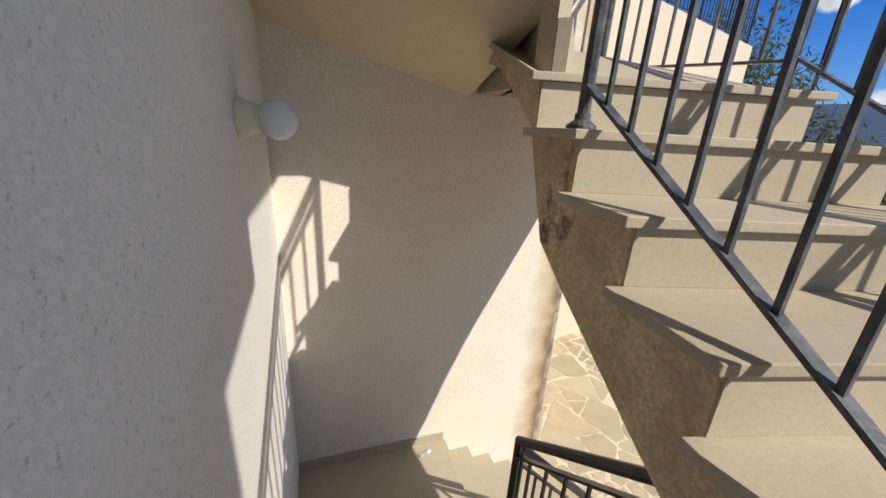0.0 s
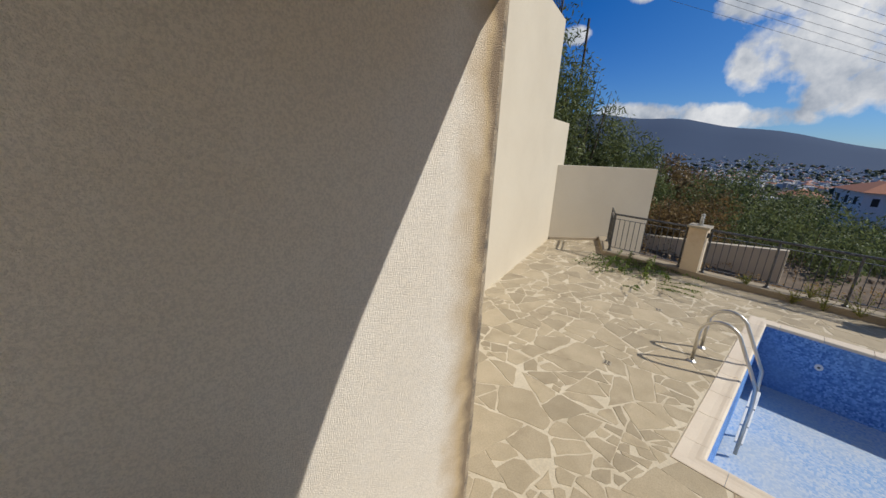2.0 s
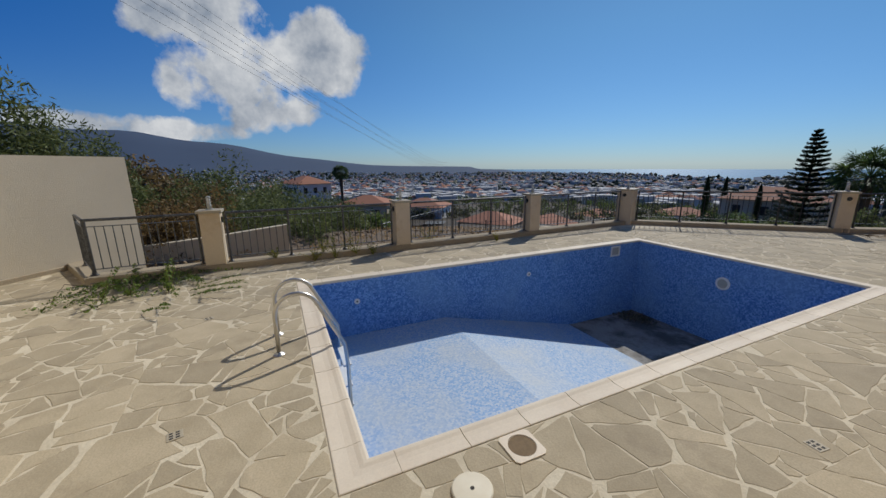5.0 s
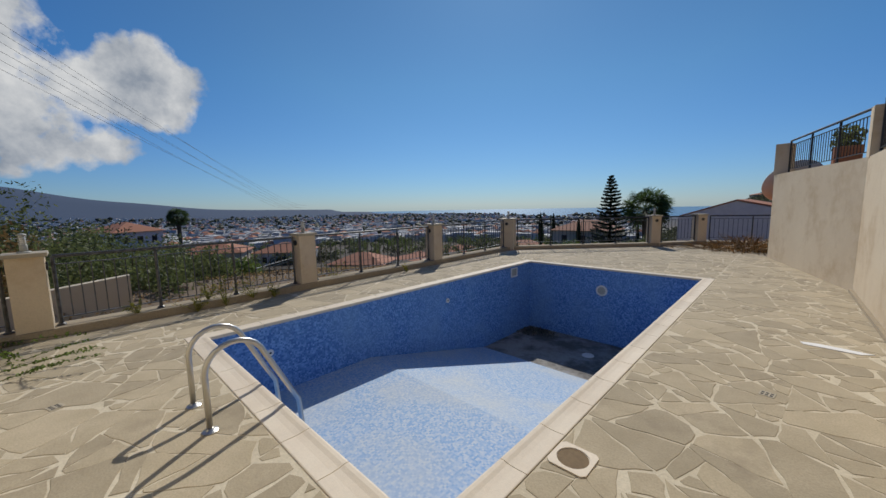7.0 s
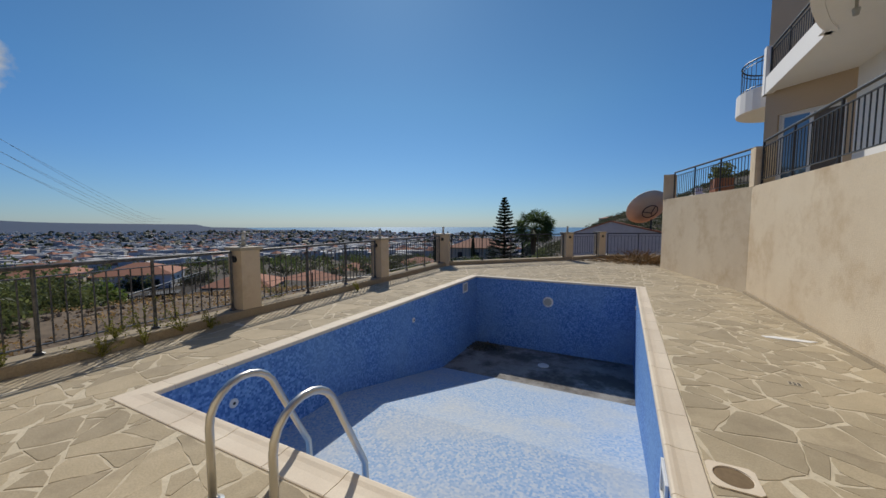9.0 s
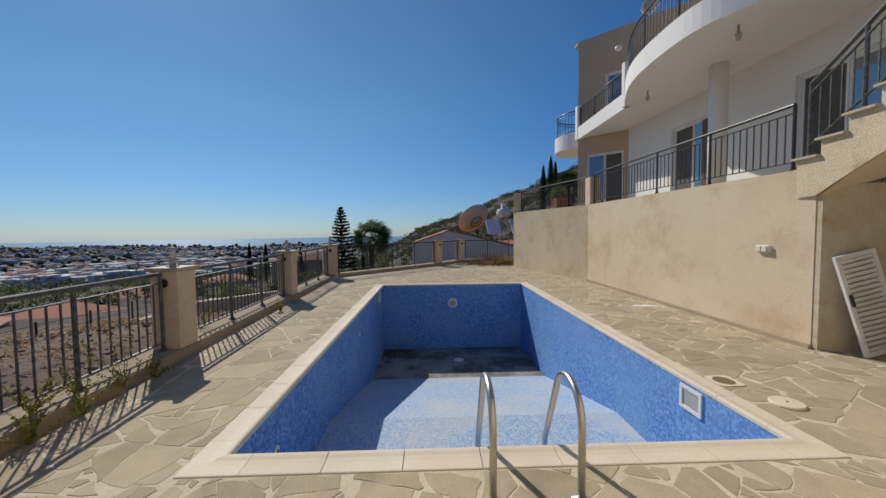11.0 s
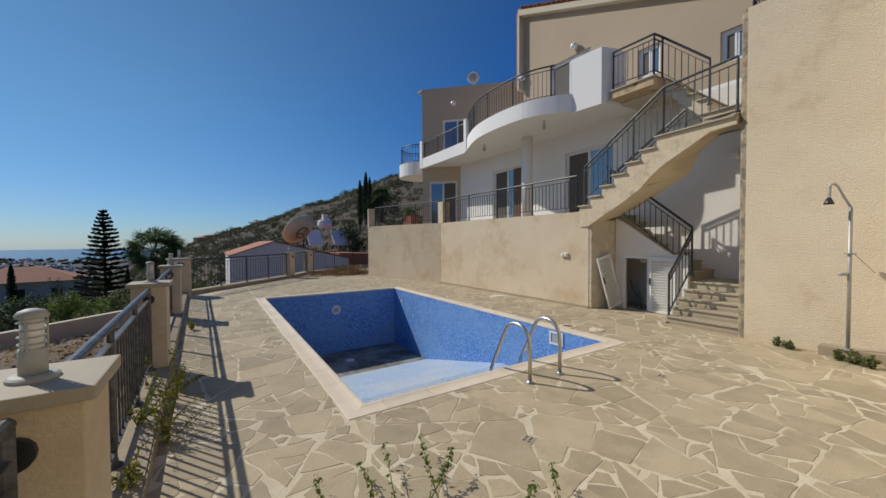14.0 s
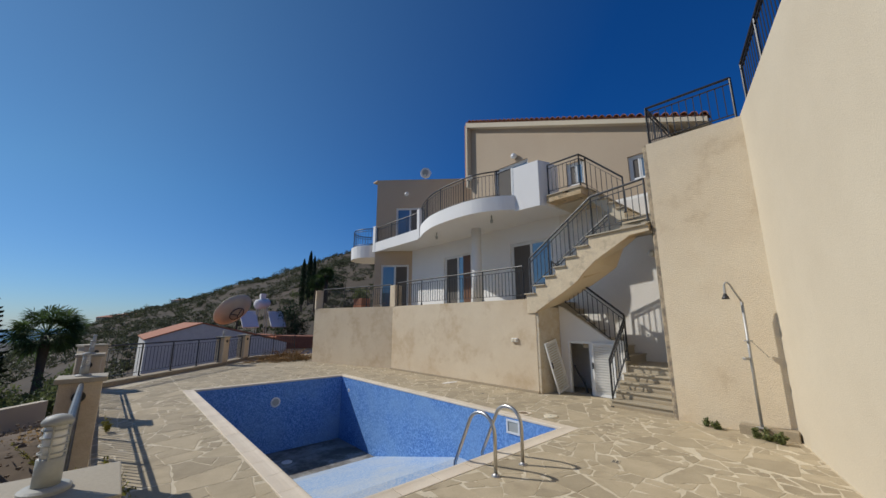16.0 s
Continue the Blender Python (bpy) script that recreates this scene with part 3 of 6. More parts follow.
structure("wall_recess", prism([(6.5, 1.72), (7.05, 1.66), (7.05, 1.869), (6.17, 1.869), (6.17, 1.80)], -0.3, 2.05), STUCCO_RUST, "stained tan wall under the stairs", "wall")
structure("floor_patio", prism([(6.5, 2.2), (8.2, 2.2), (8.2, 11.0), (12, 11.0), (12, 14.4), (5.2, 12.5), (6.5, 8.2)], 2.02, PATIO), TREAD, "cream tiled patio floor", "floor")
structure("floor_stair_head", prism([(6.2, 1.88), (7.0, 1.88), (7.0, 2.199), (6.2, 2.199)], 2.05, 2.285), TREAD, "cream stone stair head", "floor")
structure("skirting_pool", prism([(6.16, 1.87), (6.05, 8.12), (6.0, 8.12), (6.11, 1.85)], -0.02, 0.05), KERB, "mortar fillet along the retaining wall", "skirting")


# ---- house ----
def wall_with_holes(y0, y1, z0, z1, holes, x0, x1, bm=None):
    """A wall across x, from y0 to y1, with rectangular openings (ya, yb, za, zb)."""
    bm = bm or bmesh.new()
    ys = sorted({y0, y1, *[h[0] for h in holes], *[h[1] for h in holes]})
    for a, b in zip(ys, ys[1:]):
        cuts = sorted((h[2], h[3]) for h in holes if h[0] < (a + b) / 2 < h[1])
        z = z0
        for c, d in cuts:
            if c > z + 1e-4:
                box((x0, a, z), (x1, b, c), bm=bm)
            z = d
        if z < z1 - 1e-4:
            box((x0, a, z), (x1, b, z1), bm=bm)
    bmesh.ops.remove_doubles(bm, verts=bm.verts, dist=0.0005)
    return bm


DOOR1, DOOR2 = (6.05, 7.6, PATIO, 4.32), (2.53, 4.14, PATIO, 4.32)
UP_DOOR, UP_WIN, UP_WIN2 = (3.25, 4.75, 5.15, 7.25), (1.3, 1.86, 5.75, 6.5), (-0.5, 0.05, 5.4, 6.1)
house = thing("house", (HOUSE_X, 4, PATIO), "two-storey white and beige villa with curved balcony and tiled roof", "house")
inv = Matrix.Translation((-HOUSE_X, -4, -PATIO))


def hpart(name, bm, mat, parent=None, label="", smooth=False):
    bmesh.ops.transform(bm, matrix=inv, verts=bm.verts)
    return part(name, bm, mat, parent or house, label, smooth)


def turned(bm, at, yaw):
    """Lays a mesh built along y (its outer face at x = 0) onto a wall line that starts at a plan point."""
    bmesh.ops.transform(bm, matrix=pose(at[0], at[1], 0, 0, 0, yaw), verts=bm.verts)
    return bm


WING, WING_YAW = (6.94, 11.08), -136.0
hpart("white_wall", wall_with_holes(BLOCK_Y - 0.02, 9.85, -0.3, 4.98, (DOOR1, DOOR2), HOUSE_X, HOUSE_X + 0.3), PAINT_WHITE, None, "white painted ground-floor wall")
hpart("stairwell_wall", box((HOUSE_X - 0.006, BLOCK_Y, 0.0), (HOUSE_X, 2.2, 4.9)), STUCCO_PITTED, None, "pitted white stucco beside the stairs")
bm = wall_with_holes(0, 5.2, 2.0, 8.42, ((0.3, 1.62, PATIO, 4.3), (0.95, 2.3, 5.15, 7.05)), -0.3, 0)
hpart("beige_wall", turned(bm, WING, WING_YAW), BEIGE, None, "beige rendered wall of the flat-roofed wing")
hpart("beige_side_wall", box((7.2, 11.09, 2.0), (13, 11.4, 8.42)), BEIGE)
hpart("wing_roof", prism([(6.92, 11.1), (10.6, 7.45), (13, 7.45), (13, 11.45), (6.92, 11.45)], 8.42, 8.48), BEIGE, None, "flat roof with a thin edge")
ROOF_X = HOUSE_X - 0.22


def verge(y):
    return 6.43 + 0.4225 * (y + 1.72)


bm = wall_with_holes(-1.02, 5.93, 4.98, 6.6, (UP_DOOR, UP_WIN, UP_WIN2), HOUSE_X, HOUSE_X + 0.3)
for ya, yb in ((-1.02, 3.25), (4.75, 5.93)):
    profile([(ya, 6.6), (yb, 6.6), (yb, verge(yb) - 0.12), (ya, verge(ya) - 0.12)], "x", HOUSE_X, HOUSE_X + 0.3, bm)
profile([(3.25, 7.25), (4.75, 7.25), (4.75, verge(4.75) - 0.12), (3.25, verge(3.25) - 0.12)], "x", HOUSE_X, HOUSE_X + 0.3, bm)
hpart("gable_wall", bm, GABLE_SHADED, None, "beige rendered gable wall, darkened for shade")
hpart("gable_side", box((HOUSE_X + 0.3, 5.63, 4.98), (13, 5.93, 9.3)), BEIGE)
hpart("floor_slab", box((HOUSE_X + 0.3, -1.0, 4.7), (13, 11.0, 4.98)), PAINT_WHITE)
hpart("room_back", box((11.5, -0.9, 2.0), (11.7, 11.0, 8.4)), DARK, None, "interior back wall, coloured near-black for an unlit room")
bm = profile([(-1.85, verge(-1.85) - 0.12), (-1.85, verge(-1.85)), (6.0, verge(6.0)), (6.0, verge(6.0) - 0.2)], "x", ROOF_X, 13)
roof = hpart("roof", bm, STUCCO_CREAM, None, "cream roof slab with clay tiles")
hpart("gable_return", profile([(5.94, 6.9), (6.03, 6.9), (6.03, verge(6.0) - 0.21), (5.94, verge(5.94) - 0.2)], "x", ROOF_X + 0.01, HOUSE_X + 0.3), STUCCO_CREAM, roof, "cream boxed edge at the gable corner")
slope = math.atan(0.4225)
tile_me = None
for i in range(40):
    y = -1.8 + 7.75 * i / 40
    z = verge(y) + 0.025
    if tile_me is None:
        bm = bmesh.new()
        n = 7
        for s in (0, 1):
            for j in range(n):
                a = math.pi * j / (n - 1)
                r = 0.085 - 0.012 * s
                bm.verts.new((0, -r * math.cos(a), r * math.sin(a)))
        bm.verts.ensure_lookup_table()
        vs = list(bm.verts)
        far = [bm.verts.new((0.45, v.co.y * 0.9, v.co.z * 0.9)) for v in vs[:n]]
        for j in range(n - 1):
            bm.faces.new((vs[j], vs[j + 1], vs[n + j + 1], vs[n + j]))
            bm.faces.new((vs[j], far[j], far[j + 1], vs[j + 1]))
        ob = part("roof_tile", bm, TILE_RED, roof)
        tile_me = ob.data
    else:
        ob = new("roof_tile", tile_me)
        ob.parent = roof
    ob.matrix_basis = inv @ pose(ROOF_X - 0.05, y, z, math.degrees(slope), 0, 0)
hpart("roof_cover", profile([(-1.83, verge(-1.83) + 0.02), (-1.83, verge(-1.83) + 0.05), (5.98, verge(5.98) + 0.05), (5.98, verge(5.98) + 0.02)], "x", ROOF_X + 0.02, 13), TILE_RED, roof, "clay tile covering")
bm = bmesh.new()
for i in range(15):
    z = 7.0 + i * 0.175
    tube([(ROOF_X + 0.1, 6.05, z), (ROOF_X + 0.1, 6.05, z + 0.165)], [0.07, 0.085], 8, bm)
hpart("verge_tiles", bm, TILE_RED, roof, "clay verge tiles down the gable corner")
hpart("column", lathe([(0.17, PATIO), (0.17, 4.98)], 24, None, (7.45, 5.05, 0)), PAINT_WHITE, None, "round white column", True)


def catmull(pts, per=6):
    pts = [Vector(p) for p in pts]
    out = []
    ext = [pts[0] * 2 - pts[1]] + pts + [pts[-1] * 2 - pts[-2]]
    for a, b, c, d in zip(ext, ext[1:], ext[2:], ext[3:]):
        for k in range(per):
            u = k / per
            out.append(0.5 * ((2 * b) + (c - a) * u + (2 * a - 5 * b + 4 * c - d) * u * u + (3 * b - a - 3 * c + d) * u ** 3))
    out.append(pts[-1])
    return out


# balcony: straight run, curved belly, solid end box
CURVE = catmull([(6.80, 7.45), (6.50, 6.95), (6.10, 6.0), (5.93, 5.0), (5.96, 3.8), (6.30, 3.02), (6.60, 2.68)])
edge = [Vector((6.92, 11.2)), Vector((6.84, 7.7))] + CURVE
bm = bmesh.new()
prism([tuple(p) for p in edge] + [(6.75, 1.85), (7.45, 1.75), (8.17, 1.75), (8.17, 9.8), (6.95, 11.0)], 4.93, 5.12, bm)
bmesh.ops.recalc_face_normals(bm, faces=bm.faces)
balcony = hpart("balcony", bm, PAINT_WHITE, None, "white balcony with curved parapet")


def ribbon(pts, thick, z0, z1):
    bm = bmesh.new()
    rows = []
    for i, p in enumerate(pts):
        d = (pts[min(i + 1, len(pts) - 1)] - pts[max(i - 1, 0)]).normalized()
        n = Vector((-d.y, d.x))
        rows.append([bm.verts.new((*q, z)) for q in (p, p + n * thick) for z in (z0, z1)])
    for a, b in zip(rows, rows[1:]):
        for i, j in ((0, 1), (1, 3), (3, 2), (2, 0)):
            bm.faces.new((a[i], b[i], b[j], a[j]))
    bm.faces.new((rows[0][0], rows[0][1], rows[0][3], rows[0][2]))
    bm.faces.new((rows[-1][0], rows[-1][2], rows[-1][3], rows[-1][1]))
    bmesh.ops.recalc_face_normals(bm, faces=bm.faces)
    return bm


hpart("parapet_band", ribbon([p - Vector((0.02, 0.004)) for p in edge], 0.16, 4.9, 5.34), PAINT_WHITE, balcony)
hpart("parapet_post", box((6.88, 11.02, 4.9), (7.1, 11.22, 6.15), 0.01), PAINT_WHITE, balcony)
hpart("parapet_post", box((6.72, 7.42, 4.9), (6.90, 7.58, 6.1), 0.01), PAINT_WHITE, balcony)
bm = prism([(6.59, 2.70), (6.66, 1.89), (7.1, 1.74), (7.45, 1.74), (7.45, 2.0), (6.92, 2.06), (6.80, 2.76)], 4.86, 6.2)
hpart("parapet_box", bm, PAINT_WHITE, balcony, "solid white parapet end")

# small rounded balcony beyond the corner
bm = bmesh.new()
rim = [(7.6 + 0.95 * math.cos(a), 12.6 + 1.1 * math.sin(a)) for a in np.linspace(-math.pi, math.pi, 28, endpoint=False)]
prism(rim, 4.75, 5.35, bm)
far_balcony = hpart("round_balcony", bm, PAINT_WHITE, None, "small rounded white balcony")


def sliding_door(y0, y1, z0, z1, x, mesh_side=1, at=None, yaw=0.0, name="sliding_door"):
    """White aluminium frame, one glass leaf and one insect-mesh leaf; on a turned wall, at and yaw name its line."""
    def lay(bm):
        return turned(bm, at, yaw) if at is not None else bm

    def slab(xa, ya, za, xb, yb, zb, bevel=0.0):
        if at is not None:
            xa, xb = -xb, -xa
        return lay(box((x + xa, ya, za), (x + xb, yb, zb), bevel))

    # near-black sheet behind the panes stands in for the unlit room
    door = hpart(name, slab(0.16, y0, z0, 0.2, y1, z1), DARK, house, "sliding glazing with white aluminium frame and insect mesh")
    f = 0.055
    for lo, hi in (((y0, z0), (y0 + f, z1)), ((y1 - f, z0), (y1, z1)), ((y0 + f, z1 - f), (y1 - f, z1)), ((y0 + f, z0), (y1 - f, z0 + 0.04))):
        hpart("frame", slab(0.06, lo[0], lo[1], 0.15, hi[0], hi[1], 0.004), ALU_WHITE, door)
    mid = (y0 + y1) / 2
    for i, (a, b) in enumerate(((y0 + f, mid), (mid, y1 - f))):
        mat = MESH_GREY if i == mesh_side else GLASS
        hpart("pane", slab(0.095, a + 0.04, z0 + 0.08, 0.105, b - 0.04, z1 - f - 0.04), mat, door, "grey insect mesh" if i == mesh_side else "blue reflecting glass")
        for lo, hi in (((a, z0 + 0.04), (a + 0.04, z1 - f)), ((b - 0.04, z0 + 0.04), (b, z1 - f)), ((a + 0.04, z0 + 0.04), (b - 0.04, z0 + 0.08)), ((a + 0.04, z1 - f - 0.04), (b - 0.04, z1 - f))):
            hpart("leaf_frame", slab(0.085 - 0.012 * i, lo[0], lo[1], 0.115 - 0.012 * i, hi[0], hi[1]), ALU_WHITE, door)
    return door


sliding_door(0.3, 1.62, PATIO, 4.3, 0, 1, WING, WING_YAW)
sliding_door(0.95, 2.3, 5.15, 7.05, 0, 1, WING, WING_YAW)
sliding_door(*DOOR1, HOUSE_X, 1)
hpart("timber_leaf", box((HOUSE_X + 0.05, 6.1, PATIO + 0.05), (HOUSE_X + 0.08, 6.5, 4.24)), TIMBER, None, "brown timber door leaf glimpsed beside the frame")
sliding_door(*DOOR2, HOUSE_X, 1)
sliding_door(*UP_DOOR, HOUSE_X, 1)
sliding_door(*UP_WIN, HOUSE_X, 1, name="window")
sliding_door(*UP_WIN2, HOUSE_X, 1, name="window")
for p in ((7.75, 9.75, 7.6), (HOUSE_X - 0.1, 3.75, 7.45), (HOUSE_X - 0.1, 5.9, 7.3)):
    hpart("globe_light", lathe([(0.02, -0.1), (0.09, -0.06), (0.115, 0.0), (0.09, 0.07), (0.03, 0.11)], 16, None, p), OPAL, None, "white globe wall light", True)
for p in ((6.6, 3.6, 4.85), (6.75, 6.4, 4.85)):
    hpart("soffit_spot", lathe([(0.035, -0.16), (0.05, -0.06), (0.02, -0.05), (0.02, 0.08)], 12, None, p), LAMP_GREY, None, "small spotlight bracket under the balcony", True)


# ---- railings ----
BAL_ME = {}


def railing(name, a, b, height, label, posts=None, low=0.12, mat=IRON, post_gap=1.25, gap=0.12, group="", r=0.024, parent=None, drop=0.11):
    """An iron railing from a to b (its foot line): posts, round top rail, flat rails and upright bars."""
    a, b = Vector(a), Vector(b)
    run = b - a
    flat = Vector((run.x, run.y, 0)).length
    rail = thing(name, a, label, "railing", group) if parent is None else parent
    o = a if parent is None else Vector(parent.location) if parent.parent is None else Vector((HOUSE_X, 4, PATIO))
    up = Vector((0, 0, height))
    part("top_rail", tube([a - o + up, b - o + up], r, 10), mat, rail)
    part("flat_rail", bar(a - o + up - Vector((0, 0, drop)), b - o + up - Vector((0, 0, drop)), 0.032, 0.012), mat, rail)
    part("bottom_rail", bar(a - o + Vector((0, 0, low)), b - o + Vector((0, 0, low)), 0.032, 0.012), mat, rail)
    n = max(1, round(flat / post_gap)) if posts is None else posts
    for i in range(n + 1):
        p = a - o + run * (i / n)
        part("post", tube([p, p + up], 0.021, 8), mat, rail)
        part("foot", lathe([(0.05, 0.0), (0.05, 0.012), (0.026, 0.03), (0.026, 0.05)], 12, None, p), mat, rail)
    m = max(2, round(flat / gap))
    key = round(height - drop - low, 3)
    for i in range(1, m):
        if abs((i / m * n) - round(i / m * n)) * flat / n < 0.035:
            continue
        p = a - o + run * (i / m) + Vector((0, 0, low))
        if (key, mat.name) not in BAL_ME:
            ob = part("baluster", box((-0.0065, -0.0065, 0), (0.0065, 0.0065, key)), mat, rail)
            BAL_ME[(key, mat.name)] = ob.data
        else:
            ob = new("baluster", BAL_ME[(key, mat.name)])
            ob.parent = rail
        ob.location = p
    return rail


KERB_TOP = 0.12
TERRACE = "black iron railing with upright bars on the terrace kerb"
structure("kerb_west", prism([(rail_x(-3.36) - 0.19, -3.36), (rail_x(-3.36) + 0.19, -3.36), (rail_x(9.6) + 0.19, 9.6), (rail_x(9.6) - 0.19, 9.6)], -0.7, KERB_TOP, None, 0.012), KERB, "worn mortar kerb under the terrace railing", "kerb")
bm = prism([(-1.53, -3.365), (-1.9, -3.365), (-3.3, -3.88), (-2.96, -4.13)][::-1], -0.7, KERB_TOP - 0.003, None, 0.01)
bmesh.ops.recalc_face_normals(bm, faces=bm.faces)
structure("kerb_return", bm, KERB, "worn mortar kerb returning to the garden wall", "kerb")
for nm, a, b in (("kerb_north", CORNER, FAR_E), ("kerb_north_b", FAR_E, FAR_F), ("kerb_north_c", FAR_F, FAR_G)):
    d = (b - a).normalized()
    s = Vector((-d.y, d.x))
    structure(nm, prism([tuple(a - s * 0.19), tuple(b - s * 0.19), tuple(b + s * 0.19), tuple(a + s * 0.19)], -0.8, KERB_TOP - 0.001), KERB, "worn mortar kerb at the far side of the terrace", "kerb")
ys = [-3.3, PIL_YS[0], PIL_YS[1], PIL_YS[2], CORNER.y]
for i, (y0, y1) in enumerate(zip(ys, ys[1:])):
    a = y0 + (0.02 if i == 0 else 0.23)
    b = y1 - (0.33 if i == 3 else 0.23)
    railing("railing", (rail_x(a), a, KERB_TOP), (rail_x(b), b, KERB_TOP), 0.93, TERRACE, group="terrace railings", mat=IRON_WORN, low=0.1)
railing("railing", (rail_x(-3.3), -3.3, KERB_TOP), (-2.6, -3.72, KERB_TOP), 0.93, "short black iron railing returning to the garden wall", posts=1, mat=IRON_WORN, group="terrace railings", low=0.1)
for a, b in ((CORNER, FAR_E), (FAR_E, FAR_F), (FAR_F, FAR_G)):
    d = (b - a).normalized()
    p, q = a + d * 0.33, b - d * 0.2
    railing("railing", (p.x, p.y, KERB_TOP), (q.x, q.y, KERB_TOP), 0.93, TERRACE, group="terrace railings", gap=0.14)


def pillar(x, y, size, turn=0.0, lamp=True, top=1.12):
    p = thing("pillar", (x, y, 0), "tan stucco gate pillar with a flat stone cap", "pillar", "terrace pillars", turn=turn)
    h = size / 2
    part("shaft", box((-h, -h, -0.4), (h, h, top - 0.05), 0.008), STUCCO_TAN, p)
    part("cap", box((-h - 0.035, -h - 0.035, top - 0.05), (h + 0.035, h + 0.035, top), 0.006), KERB if size < 0.1 else TREAD, p, "flat cream stone cap")
    for s in (-1, 1):
        part("rail_socket", lathe([(0.055, -0.012), (0.055, 0.012)], 14, None, (0, 0, 0)), IRON, p).matrix_basis = pose(0, s * (h + 0.008), 0.93, 90, 0, 0)
    if lamp:
        bollard_lamp(x, y, top)
    return p


def bollard_lamp(x, y, z):
    l = thing("pillar_lamp", (x, y, z), "grey pillar lamp with white diffuser and ring guard", "lamp", "pillar lamps")
    part("base_plate", lathe([(0.068, 0), (0.068, 0.011), (0.06, 0.017), (0.042, 0.02)], 24), LAMP_GREY, l, smooth=False)
    part("body", lathe([(0.037, 0.02), (0.037, 0.105), (0.033, 0.109)], 24), LAMP_GREY, l, smooth=True)
    part("diffuser", lathe([(0.030, 0.109), (0.030, 0.218)], 24), OPAL, l, "white opal diffuser", True)
    for i in range(4):
        z0 = 0.125 + i * 0.025
        part("guard_ring", tube([(0.036 * math.cos(a), 0.036 * math.sin(a), z0) for a in np.linspace(0, math.tau, 19)], 0.003, 6), LAMP_GREY, l)
    for k in range(3):
        a = k * math.tau / 3 + 0.4
        part("guard_bar", tube([(0.037 * math.cos(a), 0.037 * math.sin(a), 0.105), (0.037 * math.cos(a), 0.037 * math.sin(a), 0.22)], 0.003, 6), LAMP_GREY, l)
    part("hood", lathe([(0.041, 0.215), (0.043, 0.226), (0.033, 0.24), (0.014, 0.247)], 24), LAMP_GREY, l, smooth=True)


for y in PIL_YS:
    pillar(rail_x(y), y, 0.33)
pillar(CORNER.x, CORNER.y, 0.46, 20)
pillar(FAR_E.x, FAR_E.y, 0.34, 45)
pillar(FAR_F.x, FAR_F.y, 0.34, 45, False)

# patio railing and pillars
for x, y, turn in ((6.2, 8.15, 0), (4.98, 12.42, -16)):
    p = thing("patio_pillar", (x, y, 2.27), "tan stucco pillar on the patio wall", "pillar", "patio pillars", turn=turn)
    part("shaft", box((-0.16, -0.17, -0.02), (0.16, 0.17, 0.8), 0.012), STUCCO_TAN, p)
railing("patio_railing", (6.24, 2.25, 2.27), (6.16, 7.95, 2.27), 0.88, "black iron railing along the patio edge", group="patio railings", post_gap=1.4)
railing("patio_railing", (6.14, 8.38, 2.27), (5.08, 12.2, 2.27), 0.84, "black iron railing along the patio edge", group="patio railings", post_gap=1.3)
# balcony railings
railing("balcony_railing", (6.99, 7.45, 5.34), (6.99, 11.0, 5.34), 0.74, "black iron balcony railing", group="balcony railings", low=0.06)
curve_rail = thing("curved_balcony_railing", (6, 5, 5.34), "curved black iron railing on the balcony parapet", "railing", "balcony railings")
inner = [p + Vector((0.07, 0.02)) for p in CURVE[:-6]]
co = Vector((6, 5, 5.34))
for nm, z, r in (("top_rail", 0.82, 0.022), ("flat_rail", 0.72, 0.011), ("bottom_rail", 0.06, 0.011)):
    part(nm, tube([Vector((p.x, p.y, 5.34 + z)) - co for p in inner], r, 8), IRON, curve_rail)
length = 0.0
nxt = 0.0
for p, q in zip(inner, inner[1:]):
    seg = (q - p).length
    while nxt < length + seg:
        w = p + (q - p) * ((nxt - length) / seg)
        k = round(nxt / 0.115)
        if k % 10 == 0:
            part("post", tube([(w.x - 6, w.y - 5, 0), (w.x - 6, w.y - 5, 0.82)], 0.02, 8), IRON, curve_rail)
        else:
            part("baluster", box((w.x - 6 - 0.006, w.y - 5 - 0.006, 0.06), (w.x - 6 + 0.006, w.y - 5 + 0.006, 0.72)), IRON, curve_rail)
        nxt += 0.115
    length += seg
far_rail = thing("round_balcony_railing", (7.6, 12.6, 5.35), "black iron railing round the small balcony", "railing", "balcony railings")
ring = [(0.85 * math.cos(a), 1.0 * math.sin(a)) for a in np.linspace(-math.pi, math.pi, 40)]
for z, r in ((0.85, 0.022), (0.08, 0.012), (0.74, 0.012)):
    part("rail_ring", tube([(x, y, z) for x, y in ring], r, 6), IRON, far_rail)
for x, y in ring[:-1]:
    part("baluster", box((x - 0.006, y - 0.006, 0), (x + 0.006, y + 0.006, 0.84)), IRON, far_rail)
# railing on the block and the tall wall
railing("roof_railing", (6.06, -1.16, BLOCK_TOP), (6.16, -2.56, BLOCK_TOP), 0.85, "black iron railing on top of the stair block", group="roof railings", posts=1)
q0, q1 = WW_A + WW_DIR * 8.16 + WW_OUT * 0.12, ww_mid + WW_OUT * 0.12
railing("roof_railing", (q0.x, q0.y, 5.27), (q1.x, q1.y, 5.27), 0.95, "black iron railing along the tall boundary wall", group="roof railings", gap=0.13)
railing("roof_railing", (6.06, -1.16, BLOCK_TOP), (8.2, -1.16, BLOCK_TOP), 0.85, "black iron railing on top of the stair block", group="roof railings", posts=1)


# ---- stairs ----
def tread_slab(x0, y0, x1, y1, z, parent, name="tread"):
    return part(name, box((x0, y0, z - 0.03), (x1, y1, z), 0.005), TREAD, parent)


